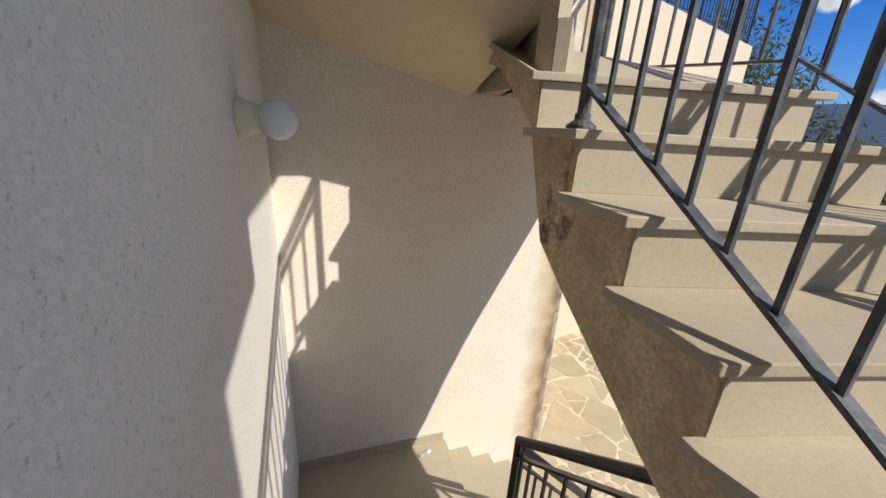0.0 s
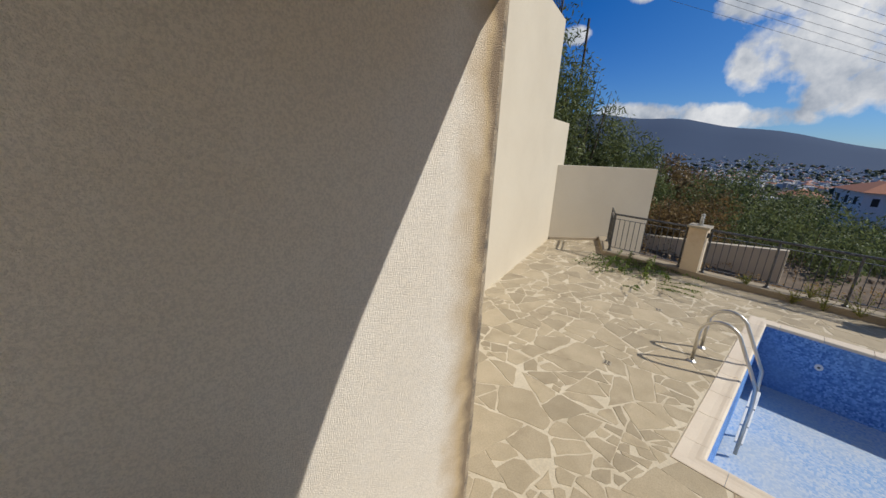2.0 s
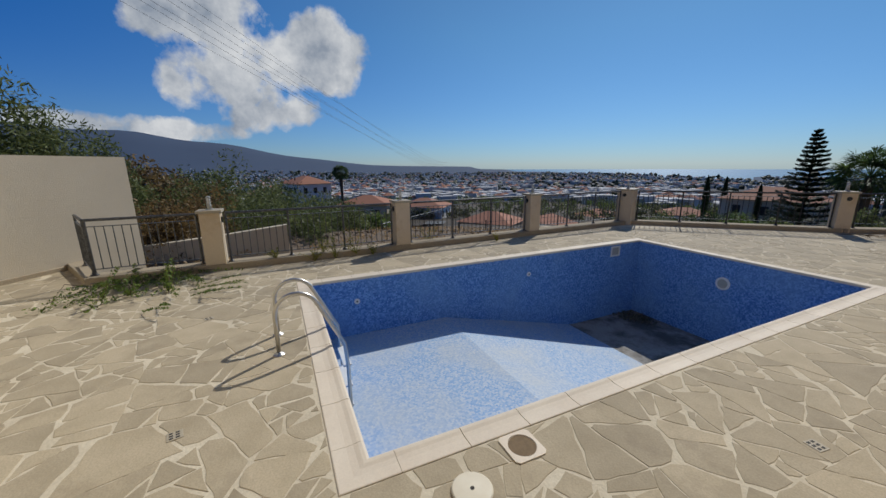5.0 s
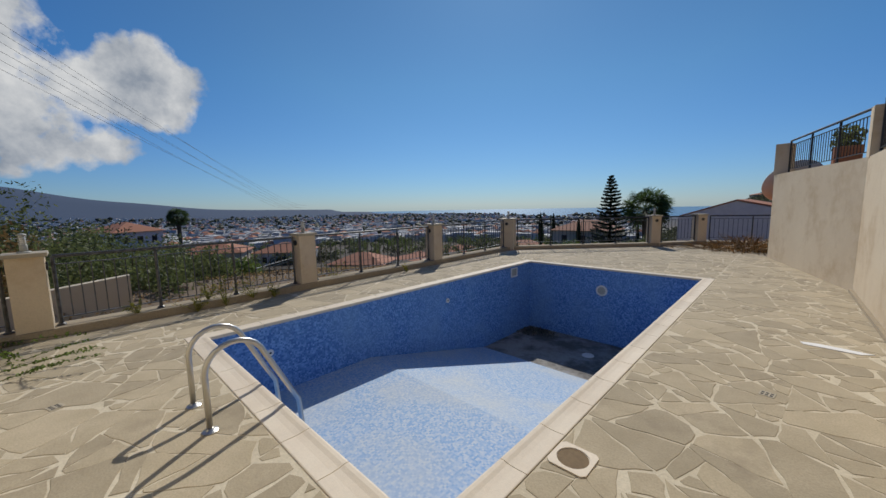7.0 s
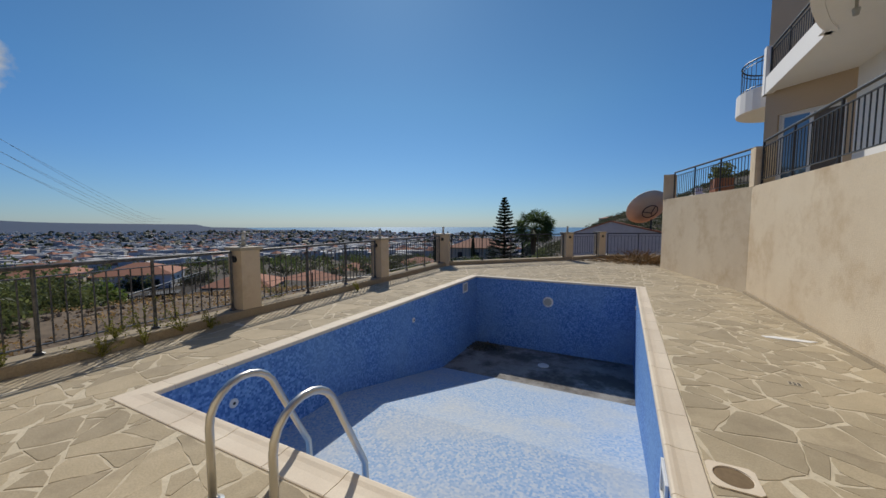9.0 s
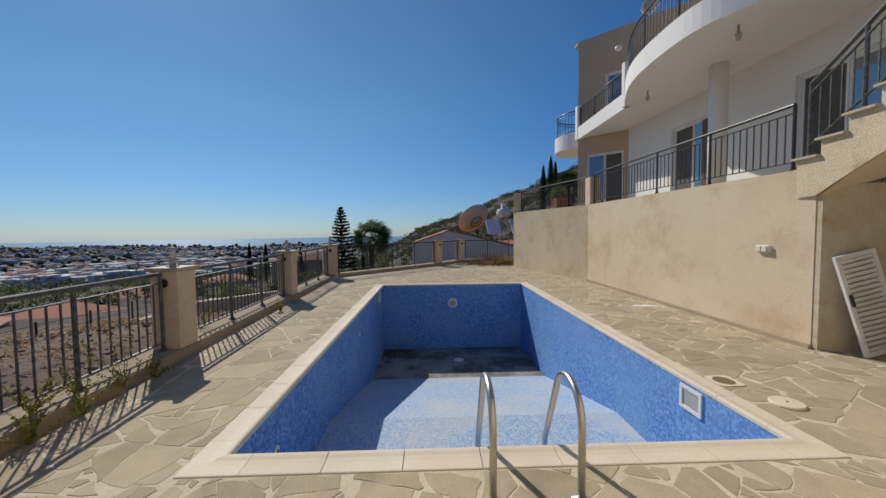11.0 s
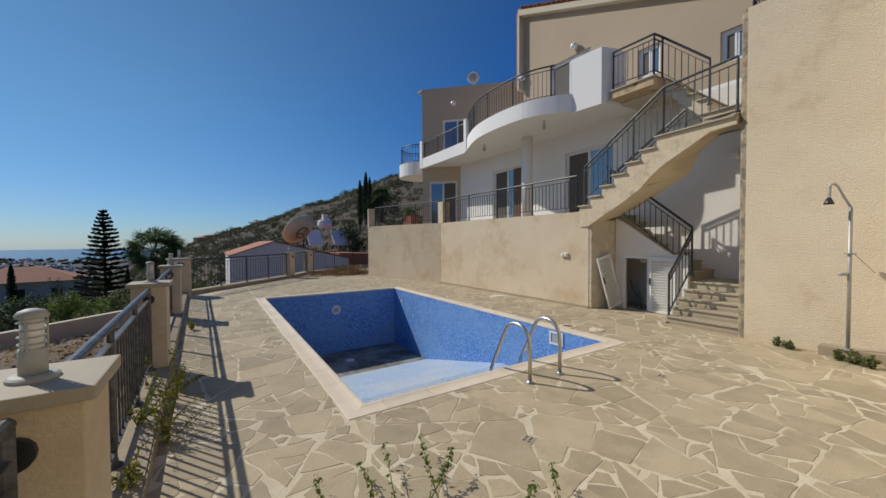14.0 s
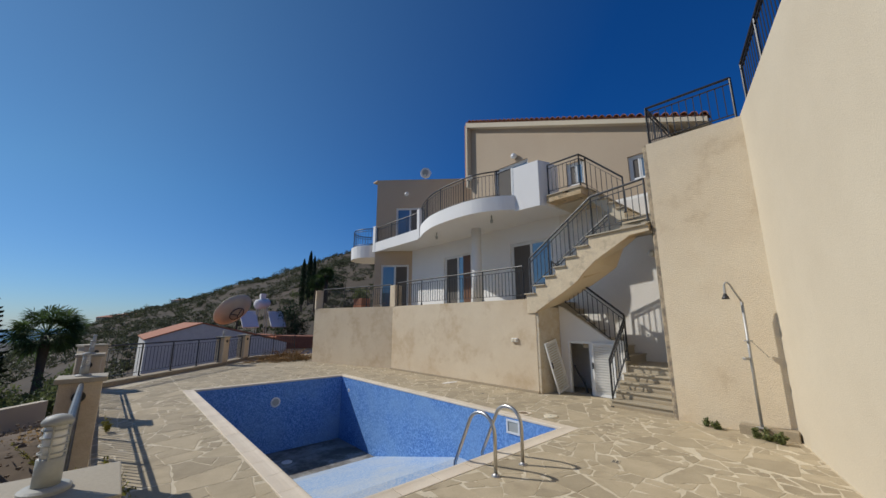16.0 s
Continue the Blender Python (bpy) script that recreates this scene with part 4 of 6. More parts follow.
lower = thing("lower_stairs", (0, 0, 0), "cream stone stairs winding down to the pool terrace", "stairs", kind="structure")
LAND_Z = 0.75
rise = LAND_Z / 5
for n in range(1, 6):
    x0, z = 6.05 + 0.23 * (n - 1), rise * n
    x1 = 6.05 + 0.23 * n if n < 5 else HOUSE_X
    y0 = BLOCK_Y if x1 > BLOCK_X + 0.1 else BLOCK_Y - 0.04
    part("riser", box((x0 + 0.02, y0, -0.2), (x1 + (0.02 if n < 5 else 0), 0.1, z - 0.03)), TREAD, lower)
    if n < 5:
        part("riser_strip", box((x0 + 0.016, y0, z - rise + 0.002), (x0 + 0.02, 0.1, z - rise + 0.05)), KERB, lower)
    tread_slab(x0 - 0.012, y0 + 0.002, x1 + 0.02 if n < 5 else HOUSE_X - 0.002, 0.12, z, lower)
fr = (PATIO - LAND_Z) / 8
for n in range(1, 9):
    y0, z = 0.1 + 0.25 * (n - 1), LAND_Z + fr * n
    y1 = 0.1 + 0.25 * n if n < 8 else 2.2
    part("riser", box((7.0, y0 + 0.02, max(0.0, z - 0.42) if n > 2 else 0.0), (HOUSE_X, y1 + 0.02, z - 0.03)), TREAD, lower)
    tread_slab(6.93, y0 - 0.012, HOUSE_X - 0.002, y1 + 0.02, z, lower)
# spandrel wall with the hatch
bm = wall_with_holes(0.1, 1.66, -0.2, 1.27, ((0.86, 1.46, 0.0, 1.22),), 6.9, 7.0)
profile([(0.1, 1.27), (1.66, 1.27), (1.66, 2.1), (1.5, 2.02), (0.42, 1.28)], "x", 6.902, 6.998, bm)
structure("wall_spandrel", bm, STUCCO_WHITE, "white plastered wall under the lower stairs with a hatch opening", "wall")
structure("wall_hatch_back", box((7.75, 0.62, -0.05), (7.8, 2.2, 1.9)), STUCCO_PITTED, "dark store under the stairs", "wall")

upper = thing("upper_stairs", (0, 0, 0), "weathered stairs with cream treads rising to the balcony", "stairs", kind="structure")
UX0, UX1 = 6.12, 7.22
prof = []
for n in range(1, 8):
    y, z = upper_nose(n)
    prof += [(y - 0.03, z - STEP_RISE), (y - 0.03, z - 0.03)]
prof += [(BLOCK_Y + 0.002, upper_nose(7)[1] - 0.03), (BLOCK_Y + 0.002, 3.42)]
prof += [(-0.66, 3.40), (-0.38, 3.25), (0.1, 2.94), (0.22, 2.86), (0.42, 2.73), (0.6, 2.62), (1.0, 2.40), (1.5, 2.14), (1.84, 2.0), (upper_nose(1)[0] - 0.03, 2.0)]
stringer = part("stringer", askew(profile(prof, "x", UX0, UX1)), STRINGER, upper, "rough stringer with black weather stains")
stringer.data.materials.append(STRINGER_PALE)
# faces turned west take the paler, less stained material
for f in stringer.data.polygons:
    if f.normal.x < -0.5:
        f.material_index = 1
soff = []
low = [(BLOCK_Y + 0.003, 3.42), (-0.66, 3.40), (-0.38, 3.25), (0.1, 2.94), (0.22, 2.86), (0.42, 2.73), (0.6, 2.62), (1.0, 2.40), (1.5, 2.14), (1.8, 2.0)]
soff = low + [(y, z - 0.006) for y, z in reversed(low)]
part("soffit", askew(profile(soff, "x", UX0 + 0.03, UX1 - 0.004)), SOFFIT, upper, "ochre painted underside")
for n in range(1, 8):
    y, z = upper_nose(n)
    back_y = upper_nose(n + 1)[0] + 0.0 if n < 7 else BLOCK_Y + 0.01
    part("riser_face", askew(box((UX0 + 0.004, y - 0.029, z - STEP_RISE + 0.001), (UX1 - 0.004, y - 0.024, z - 0.03))), TREAD, upper)
    part("tread", askew(box((UX0 - 0.05, back_y - 0.03 if n < 7 else back_y, z - 0.03), (UX1 + 0.045, y, z), 0.004)), TREAD, upper)
# winders along the block and the return flight
z7 = upper_nose(7)[1]
for outline, step_up in (([(6.2, -1.02), (6.745, -1.02), (7.02, -0.03), (6.98, 0.0)], 0.19), ([(6.75, -1.02), (6.91, -1.02), (6.91, -0.12), (7.05, -0.115), (7.025, -0.03)], 0.38)):
    bm = prism(outline, z7, z7 + step_up - 0.03)
    bmesh.ops.recalc_face_normals(bm, faces=bm.faces)
    part("winder_riser", bm, TREAD, upper)
    bm = prism(outline, z7 + step_up - 0.03, z7 + step_up)
    bmesh.ops.recalc_face_normals(bm, faces=bm.faces)
    part("winder_tread", bm, TREAD, upper)
for i, (x0, x1, step_up) in enumerate(((6.96, 7.7, 0.50), (7.7, HOUSE_X, 0.66))):
    z = z7 + step_up
    bm = bmesh.new()
    rings = []
    for x in (x0, x1):
        foot = 3.46 + (x - 6.54) * 0.24
        rings.append([bm.verts.new((x, y, h)) for y, h in ((BLOCK_Y + 0.002, foot), (-0.12, foot + 0.305), (-0.12, z - 0.03), (BLOCK_Y + 0.002, z - 0.03))])
    for k in range(4):
        bm.faces.new((rings[0][k], rings[0][(k + 1) % 4], rings[1][(k + 1) % 4], rings[1][k]))
    bm.faces.new(rings[0])
    bm.faces.new(rings[1][::-1])
    bmesh.ops.recalc_face_normals(bm, faces=bm.faces)
    part("winder_body", bm, SOFFIT, upper, "ochre painted underside")
    tread_slab(x0 - 0.04, BLOCK_Y + 0.004, x1 - 0.002, -0.06, z, upper, "winder_tread")
zw = z7 + 0.70
r2 = (5.13 - zw) / 5
prof = []
for n in range(1, 6):
    y0 = -0.1 + 0.2 * (n - 1)
    prof += [(y0, zw + r2 * (n - 1) - 0.03), (y0, zw + r2 * n - 0.03)]
prof += [(1.76, 5.10), (1.76, 4.9), (0.8, 4.9), (-0.1, 3.98)]
part("return_flight", profile(prof, "x", 7.2, HOUSE_X - 0.002), STUCCO_CREAM, upper, "cream rendered return flight")
for n in range(1, 6):
    y0 = -0.1 + 0.2 * (n - 1)
    tread_slab(7.15, y0 - 0.04, HOUSE_X - 0.004, y0 + 0.2 if n < 5 else 1.76, zw + r2 * n, upper)
part("head_slab", box((6.80, 0.75, 4.93), (7.195, 1.76, 5.10), 0.006), STRINGER, upper, "weathered edge slab of the stair head")
tread_slab(6.76, 0.72, 7.148, 1.74, 5.13, upper)

# stair railings
SR = "black iron stair railing"
y1, z1 = upper_nose(1)
y7, z7 = upper_nose(7)

for x, (ye, ze), n in ((UX0 + 0.05, (y7 - 0.12, z7), 3), (UX1 - 0.06, (upper_nose(6)[0] - 0.13, upper_nose(6)[1]), 1)):
    railing("stair_railing", skewed(x, y1 - 0.12, z1), skewed(x, ye, ze), 0.9, SR + " beside the upper flight", posts=n, group="stair railings", mat=IRON_WORN, low=0.14)
railing("stair_railing", skewed(UX0 + 0.05, y7 - 0.12, z7), (BLOCK_X + 0.12, BLOCK_Y + 0.06, z7 + 0.1), 0.9, SR + " at the turn of the upper flight", posts=1, group="stair railings", mat=IRON_WORN)
railing("stair_railing", (7.15, -0.15, zw), (7.15, 0.75, 5.13), 0.9, SR + " beside the return flight", posts=1, group="stair railings")
railing("stair_railing", (6.86, 0.78, 5.13), (6.84, 1.7, 5.13), 0.9, "black iron railing at the stair head", posts=1, group="stair railings")
railing("stair_railing", (7.15, 0.75, 5.13), (6.86, 0.78, 5.13), 0.9, "black iron railing at the stair head", posts=1, group="stair railings")
railing("stair_railing", (6.1, 0.08, 0.0), (6.93, 0.04, LAND_Z + 0.1), 0.92, SR + " at the bottom steps", posts=1, group="stair railings", low=0.2)
railing("stair_railing", (6.97, 0.06, LAND_Z + 0.15), (6.97, 1.84, PATIO + 0.12), 0.95, SR + " beside the lower flight", posts=1, group="stair railings")


# ---- far ground ----
def land_height(x, y):
    """Ground height: a slope below the terrace, a coastal plain, the sea, a hill to the north-east and mountains to the west."""
    r = math.hypot(x, y)
    az = math.degrees(math.atan2(-x, y))
    down = max(0.0, -x * 0.55 + y * 0.55)
    z = -0.75 - 0.16 * max(0.0, r - 9) if r < 60 else -8.9 - 0.075 * (r - 60) if r < 300 else -26.9 - 0.02 * (r - 300) if r < 1200 else -44.9 - 0.005 * (r - 1200)
    if az > 20 or az < -150:
        z = max(z, -52)
    else:
        z = max(z, -60)
    # hill towards the north-east
    top = 0.0 if az > 13 or az < -170 else 20.5 * (13 - az) / 10 if az > 3 else min(76.0, 20.5 + 1.43 * (3 - az))
    if r > 26 and top > 0:
        t = min(1.0, (r - 26) / 190.0)
        rough = 4.5 * noise.noise(Vector((x / 38, y / 38, 3.1))) + 2.4 * noise.noise(Vector((x / 9, y / 9, 7.7)))
        z += (top * t ** 0.9 + min(1.0, top / 30) * t * rough) * (1.0 if r < 700 else max(0.1, 1 - (r - 700) / 900))
    # mountains in the west
    m = math.exp(-((az - 114) / 25.0) ** 2)
    if r > 1500:
        t = min(1.0, (r - 1500) / 1900)
        z += m * 330 * t * t * (1 + 0.10 * noise.noise(Vector((az / 6, 2.0, r / 2500))))
        z += math.exp(-((az - 95.5) / 5.0) ** 2) * 36 * t * t
        z += math.exp(-((az - 66) / 18.0) ** 2) * 30 * t * t + math.exp(-((az - 86) / 7.0) ** 2) * 24 * t * t
    elif 300 < r:
        z += 5 * noise.noise(Vector((x / 160, y / 160, 0)))
    # wooded slope west of the garden wall
    if 70 < az < 175 and r > 9:
        z += min(1.0, (r - 9) / 25) * 3.2 * math.exp(-((az - 120) / 25.0) ** 2) * (1 if r < 60 else max(0, 1 - (r - 60) / 120))
    return z


def is_sea(az, r):
    """Coast: the sea opens between the north headland and the western bay."""
    if -14 < az <= 24:
        return r > 900 + 14 * abs(az) * 3
    if 24 < az <= 60:
        return r > 1250 + (az - 24) * 58
    return False


rs = [0, 4, 7, 9, 11, 13, 15, 18, 21, 24, 28, 32, 37, 43, 50, 58, 67, 78, 90, 105, 120, 140, 160, 185, 215, 250, 290, 340, 400, 470, 560, 660, 780, 920, 1100, 1300, 1550, 1850, 2200, 2600, 3050, 3500, 4000, 4400, 4900]
NA = 200
gv, gf = [], []
for r in rs:
    for k in range(NA):
        a = k * math.tau / NA
        x, y = 2 - r * math.sin(a), 3 + r * math.cos(a)
        z = -0.95 if r < 10 else land_height(x, y)
        az = math.degrees(math.atan2(-x, y))
        if is_sea(az, r):
            z = -62.0
        if r < 19 and x > 5.9:
            z = min(z, -0.9)
        if r < 7:
            z = -2.6
        gv.append((x, y, z))
for i in range(len(rs) - 1):
    for k in range(NA):
        k2 = (k + 1) % NA
        gf.append((i * NA + k, i * NA + k2, (i + 1) * NA + k2, (i + 1) * NA + k))


def land_material():
    m = material("dry_hillside_hazed", (0.095, 0.068, 0.043), 0.98, second=(0.045, 0.038, 0.024), scale=0.09, amount=0.9, fine=1.7, fine_amount=0.5, bump=0.6, bump_scale=3)
    t, l = m.node_tree.nodes, m.node_tree.links
    p = t["Principled BSDF"]
    col = p.inputs["Base Color"].links[0].from_socket
    geo = t.new("ShaderNodeNewGeometry")
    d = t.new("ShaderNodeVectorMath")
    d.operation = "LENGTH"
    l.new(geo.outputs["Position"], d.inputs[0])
    # aerial haze put into the colour: land turns blue from 250 to 1500 m
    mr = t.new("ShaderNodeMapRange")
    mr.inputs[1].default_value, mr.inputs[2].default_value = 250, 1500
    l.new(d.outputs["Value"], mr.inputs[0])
    # ploughed plot beside the terrace, scrubland beyond
    plot = t.new("ShaderNodeMapRange")
    plot.inputs[1].default_value, plot.inputs[2].default_value = 20, 42
    l.new(d.outputs["Value"], plot.inputs[0])
    clods = t.new("ShaderNodeTexNoise")
    clods.inputs["Scale"].default_value, clods.inputs["Detail"].default_value = 3.5, 10.0
    l.new(geo.outputs["Position"], clods.inputs["Vector"])
    soil = t.new("ShaderNodeMix")
    soil.data_type = "RGBA"
    l.new(clods.outputs["Fac"], soil.inputs["Factor"])
    soil.inputs["A"].default_value, soil.inputs["B"].default_value = (0.07, 0.05, 0.032, 1), (0.26, 0.19, 0.125, 1)
    near_mix = t.new("ShaderNodeMix")
    near_mix.data_type = "RGBA"
    l.new(plot.outputs[0], near_mix.inputs["Factor"])
    l.new(soil.outputs["Result"], near_mix.inputs["A"])
    l.new(col, near_mix.inputs["B"])
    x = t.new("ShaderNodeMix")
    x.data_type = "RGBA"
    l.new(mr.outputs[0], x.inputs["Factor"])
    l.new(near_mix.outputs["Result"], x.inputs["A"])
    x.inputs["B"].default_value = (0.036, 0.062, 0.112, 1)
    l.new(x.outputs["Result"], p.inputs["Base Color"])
    return m


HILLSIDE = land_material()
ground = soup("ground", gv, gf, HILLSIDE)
tagged(ground, "dry hillside falling to a coastal plain and distant mountains, blue haze painted in", "ground", "", "structure")
for f in ground.data.polygons:
    f.use_smooth = True
structure("water", prism([(-4850 * math.sin(radians(a)), 4850 * math.cos(radians(a))) for a in range(-20, 66, 2)] + [(-500, 700), (100, 800)], -60.6, -60.0), SEA, "calm blue sea at the horizon", "sea")


# ---- plants ----
def rand(seed):
    return np.random.default_rng(seed)


def shrub(name, at, size, mat, label, seed, lumps=26, count=5000, leaf=0.05, slim=0.4, category="bush", stems=6, group="", hollow=0.55):
    """A bush: branching stems and a crown of many leaf clumps with gaps."""
    rng = rand(seed)
    sx, sy, sz = size
    b = thing(name, at, label, category, group)
    bm = bmesh.new()
    tips = []
    for i in range(stems):
        a = rng.random() * math.tau
        tip = Vector((math.cos(a) * sx * rng.uniform(0.2, 0.7), math.sin(a) * sy * rng.uniform(0.2, 0.7), sz * rng.uniform(0.5, 0.95)))
        mid = tip * 0.5 + Vector((rng.normal(0, 0.08) * sx, rng.normal(0, 0.08) * sy, 0.06 * sz))
        tube([(0, 0, -0.3), mid, tip], [0.03 * sz ** 0.5, 0.02 * sz ** 0.5, 0.006], 5, bm)
        tips.append(tip)
    part("branch_frame", bm, BARK, b)
    c = []
    while len(c) < lumps:
        p = rng.uniform(-1, 1, 3)
        p[2] = abs(p[2])
        q = np.linalg.norm(p)
        if hollow < q < 1.0:
            c.append(p * np.array([sx, sy, sz]) * rng.uniform(0.8, 1.08))
    v, f = leaves(rng, c, (sx * 0.30, sy * 0.30, sz * 0.24), count, leaf, slim)
    v[:, 2] = np.maximum(v[:, 2], 0.02)
    soup("leaves", v, f, mat, b)
    return b


def norfolk_pine(at, height, seed):
    rng = rand(seed)
    t = thing("norfolk_pine", at, "dark green Norfolk Island pine with tiered branches", "tree")
    part("trunk", tube([(0, 0, -1.5), (0.03, 0, height * 0.5), (0, 0, height)], [0.2, 0.12, 0.02], 8), BARK, t)
    vs, fs = [], []
    bm = bmesh.new()
    k = 0
    z = height * 0.12
    while z < height * 0.985:
        u = z / height
        reach = (1 - u) ** 0.75 * height * 0.27 + 0.08
        n = 7
        for i in range(n):
            a = (i + rng.uniform(-0.2, 0.2)) * math.tau / n + k * 0.45
            d = np.array([math.cos(a), math.sin(a), 0])
            rr = reach * rng.uniform(0.8, 1.08)
            end = d * rr + np.array([0, 0, z + rr * 0.16])
            tube([(0, 0, z), end * np.array([0.5, 0.5, 0]) + np.array([0, 0, z + 0.02 * rr]), end], [0.025, 0.02, 0.008], 4, bm)
            m = int(26 + 60 * rr)
            w = rng.random(m) ** 0.7
            mid = d * (w * rr)[:, None] + np.array([0, 0, 1]) * (z + rr * 0.16 * w ** 2 + rng.normal(0, 0.05, m))[:, None]
            side = np.array([-d[1], d[0], 0])
            mid = mid + side * (rng.normal(0, 0.10, m) * (0.4 + rr * 0.35))[:, None]
            e = side * 0.10 + d * 0.05
            up = np.array([0, 0, 0.05]) + d * 0.07
            q = np.stack([mid - e, mid + up, mid + e, mid - up], axis=1).reshape(-1, 3)
            base = sum(len(x) for x in vs)
            vs.append(q)
            fs.append(np.arange(len(q)).reshape(-1, 4) + base)
        z += height * 0.045 * (1.15 - 0.5 * u)
        k += 1
    part("branches", bm, BARK, t)["kind"] = "stuff"
    soup("needles", np.concatenate(vs), np.concatenate(fs), LEAF_DARK, t)
    return t


def palm_tree(at, height, crown, seed, name="palm_tree", label="green fan palm with a shaggy trunk"):
    rng = rand(seed)
    t = thing(name, at, label, "tree", "palms")
    part("trunk", tube([(0, 0, -1.0), (0.05, 0.02, height * 0.5), (0.02, 0, height * 0.9), (0, 0, height)], [0.34, 0.27, 0.36, 0.2], 11), BARK, t)
    vs, fs, base = [], [], 0
    for i in range(95):
        a, el = rng.random() * math.tau, math.asin(rng.uniform(-0.8, 1.0))
        d = np.array([math.cos(a) * math.cos(el), math.sin(a) * math.cos(el), math.sin(el)])
        flat = np.array([-math.sin(a), math.cos(a), 0])
        turn = rng.normal(0, 0.7)
        side = flat * math.cos(turn) + np.cross(d, flat) * math.sin(turn)
        up = np.cross(d, side)
        hub = np.array([0, 0, height]) + d * crown * rng.uniform(0.4, 0.62)
        stem = np.cross(d, up) * 0.012 * crown
        root = np.array([0, 0, height - 0.1])
        vs += [root - stem, root + stem, hub + stem, hub - stem]
        fs.append((base, base + 1, base + 2, base + 3))
        base += 4
        for j in range(19):
            w = (j / 18 - 0.5) * 3.3
            q = d * math.cos(w) + side * math.sin(w) + up * 0.18 * rng.normal()
            ln = crown * rng.uniform(0.34, 0.46)
            mid = hub + q * ln * 0.55
            tip = mid + q * ln * 0.4 + np.array([0, 0, -0.22 * ln])
            wd = np.cross(q, up) * 0.034 * crown / 2
            vs += [hub, mid + wd, tip, mid - wd]
            fs.append((base, base + 1, base + 2, base + 3))
            base += 4
    soup("fronds", np.array(vs), fs, LEAF_PALM, t)
    return t


def cypress(at, height, radius, seed):
    rng = rand(seed)
    t = thing("cypress", at, "slim dark Italian cypress", "tree", "cypresses")
    part("trunk", tube([(0, 0, -1.0), (0, 0, height * 0.9)], [0.14, 0.03], 6), BARK, t)
    n = 1500
    u = rng.random(n) ** 0.8
    r = radius * (np.sin(np.clip(u * 0.92 + 0.08, 0, 1) * math.pi) ** 0.6 * (1 - 0.35 * u)) * np.sqrt(rng.random(n)) * rng.uniform(0.85, 1.1, n)
    a = rng.random(n) * math.tau
    mid = np.stack([r * np.cos(a), r * np.sin(a), u * height], axis=1)
    s = height * 0.022
    d = np.stack([0.3 * np.cos(a), 0.3 * np.sin(a), np.ones(n)], axis=1) * s
    e = np.stack([-np.sin(a), np.cos(a), np.zeros(n)], axis=1) * s * 0.5
    v = np.stack([mid - d, mid + e, mid + d, mid - e], axis=1).reshape(-1, 3)
    soup("foliage", v, np.arange(n * 4).reshape(-1, 4), LEAF_DARK, t)
    return t


# ---- pool fittings ----
ladder = thing("pool_ladder", (1.99, -0.52, 0.0), "stainless steel pool ladder with two hooped handrails", "ladder")
for s in (-0.25, 0.25):
    pts = [(s, 0, 0.0), (s, 0.0, 0.40)]
    for a in np.linspace(0, math.pi * 0.82, 10):
        pts.append((s, 0.21 - 0.21 * math.cos(a), 0.42 + 0.21 * math.sin(a)))
    pts += [(s, 0.56, 0.18), (s, 0.66, -0.02), (s, 0.68, -0.3), (s, 0.68, -0.98)]
    part("handrail", tube(pts, 0.0215, 12), STEEL, ladder, smooth=True)
    part("floor_flange", lathe([(0.055, 0), (0.055, 0.006), (0.035, 0.018), (0.024, 0.028)], 20, None, (s, 0, 0.001)), STEEL, ladder)
for z in (-0.32, -0.58, -0.84):
    part("step", box((-0.235, 0.63, z), (0.235, 0.72, z + 0.025), 0.006), WHITE_PLASTIC, ladder, "white ribbed step")

light = thing("pool_light", (1.98, POOL_L - 0.002, -0.54), "round white underwater pool light", "light")
bm = lathe([(0.135, 0.0), (0.135, 0.012), (0.10, 0.024), (0.095, 0.016)], 28)
bmesh.ops.transform(bm, matrix=pose(0, 0, 0, 90, 0, 0), verts=bm.verts)
part("rim", bm, WHITE_PLASTIC, light)
bm = lathe([(0.094, 0.0), (0.094, 0.017), (0.05, 0.022)], 24)
bmesh.ops.transform(bm, matrix=pose(0, 0, 0, 90, 0, 0), verts=bm.verts)
part("lens", bm, LAMP_GREY, light, "grey glass lens")


def inlet(x, y, z, turn):
    i = thing("pool_inlet", (x, y, z), "small round white return inlet in the pool wall", "inlet", "pool inlets", turn=turn)
    bm = lathe([(0.05, 0.0), (0.05, 0.008), (0.02, 0.014)], 18)
    bmesh.ops.transform(bm, matrix=pose(0, 0, 0, 0, 90, 0), verts=bm.verts)
    part("flange", bm, WHITE_PLASTIC, i)
    # solid dark plug; the bore's shade is in its colour
    bm = lathe([(0.017, 0.0), (0.017, 0.016)], 12)
    bmesh.ops.transform(bm, matrix=pose(0, 0, 0, 0, 90, 0), verts=bm.verts)
    part("nozzle", bm, DARK, i)


inlet(0.001, 0.71, -0.42, 0)
inlet(0.001, 4.4, -0.42, 0)
inlet(POOL_W - 0.001, 7.3, -0.38, 180)


def skimmer(x, y, turn, w, h):
    k = thing("skimmer", (x, y, -0.06), "white plastic skimmer mouth in the pool wall", "skimmer", "skimmers", turn=turn)
    for lo, hi in (((-w / 2, -h), (-w / 2 + 0.035, 0)), ((w / 2 - 0.035, -h), (w / 2, 0)), ((-w / 2 + 0.035, -0.035), (w / 2 - 0.035, 0)), ((-w / 2 + 0.035, -h), (w / 2 - 0.035, -h + 0.035))):
        part("frame", box((0.001, lo[0], lo[1]), (0.02, hi[0], hi[1]), 0.003), WHITE_PLASTIC, k)
    part("flap", box((0.001, -w / 2 + 0.036, -h + 0.036), (0.006, w / 2 - 0.036, -0.036)), LAMP_GREY, k, "shaded weir flap")


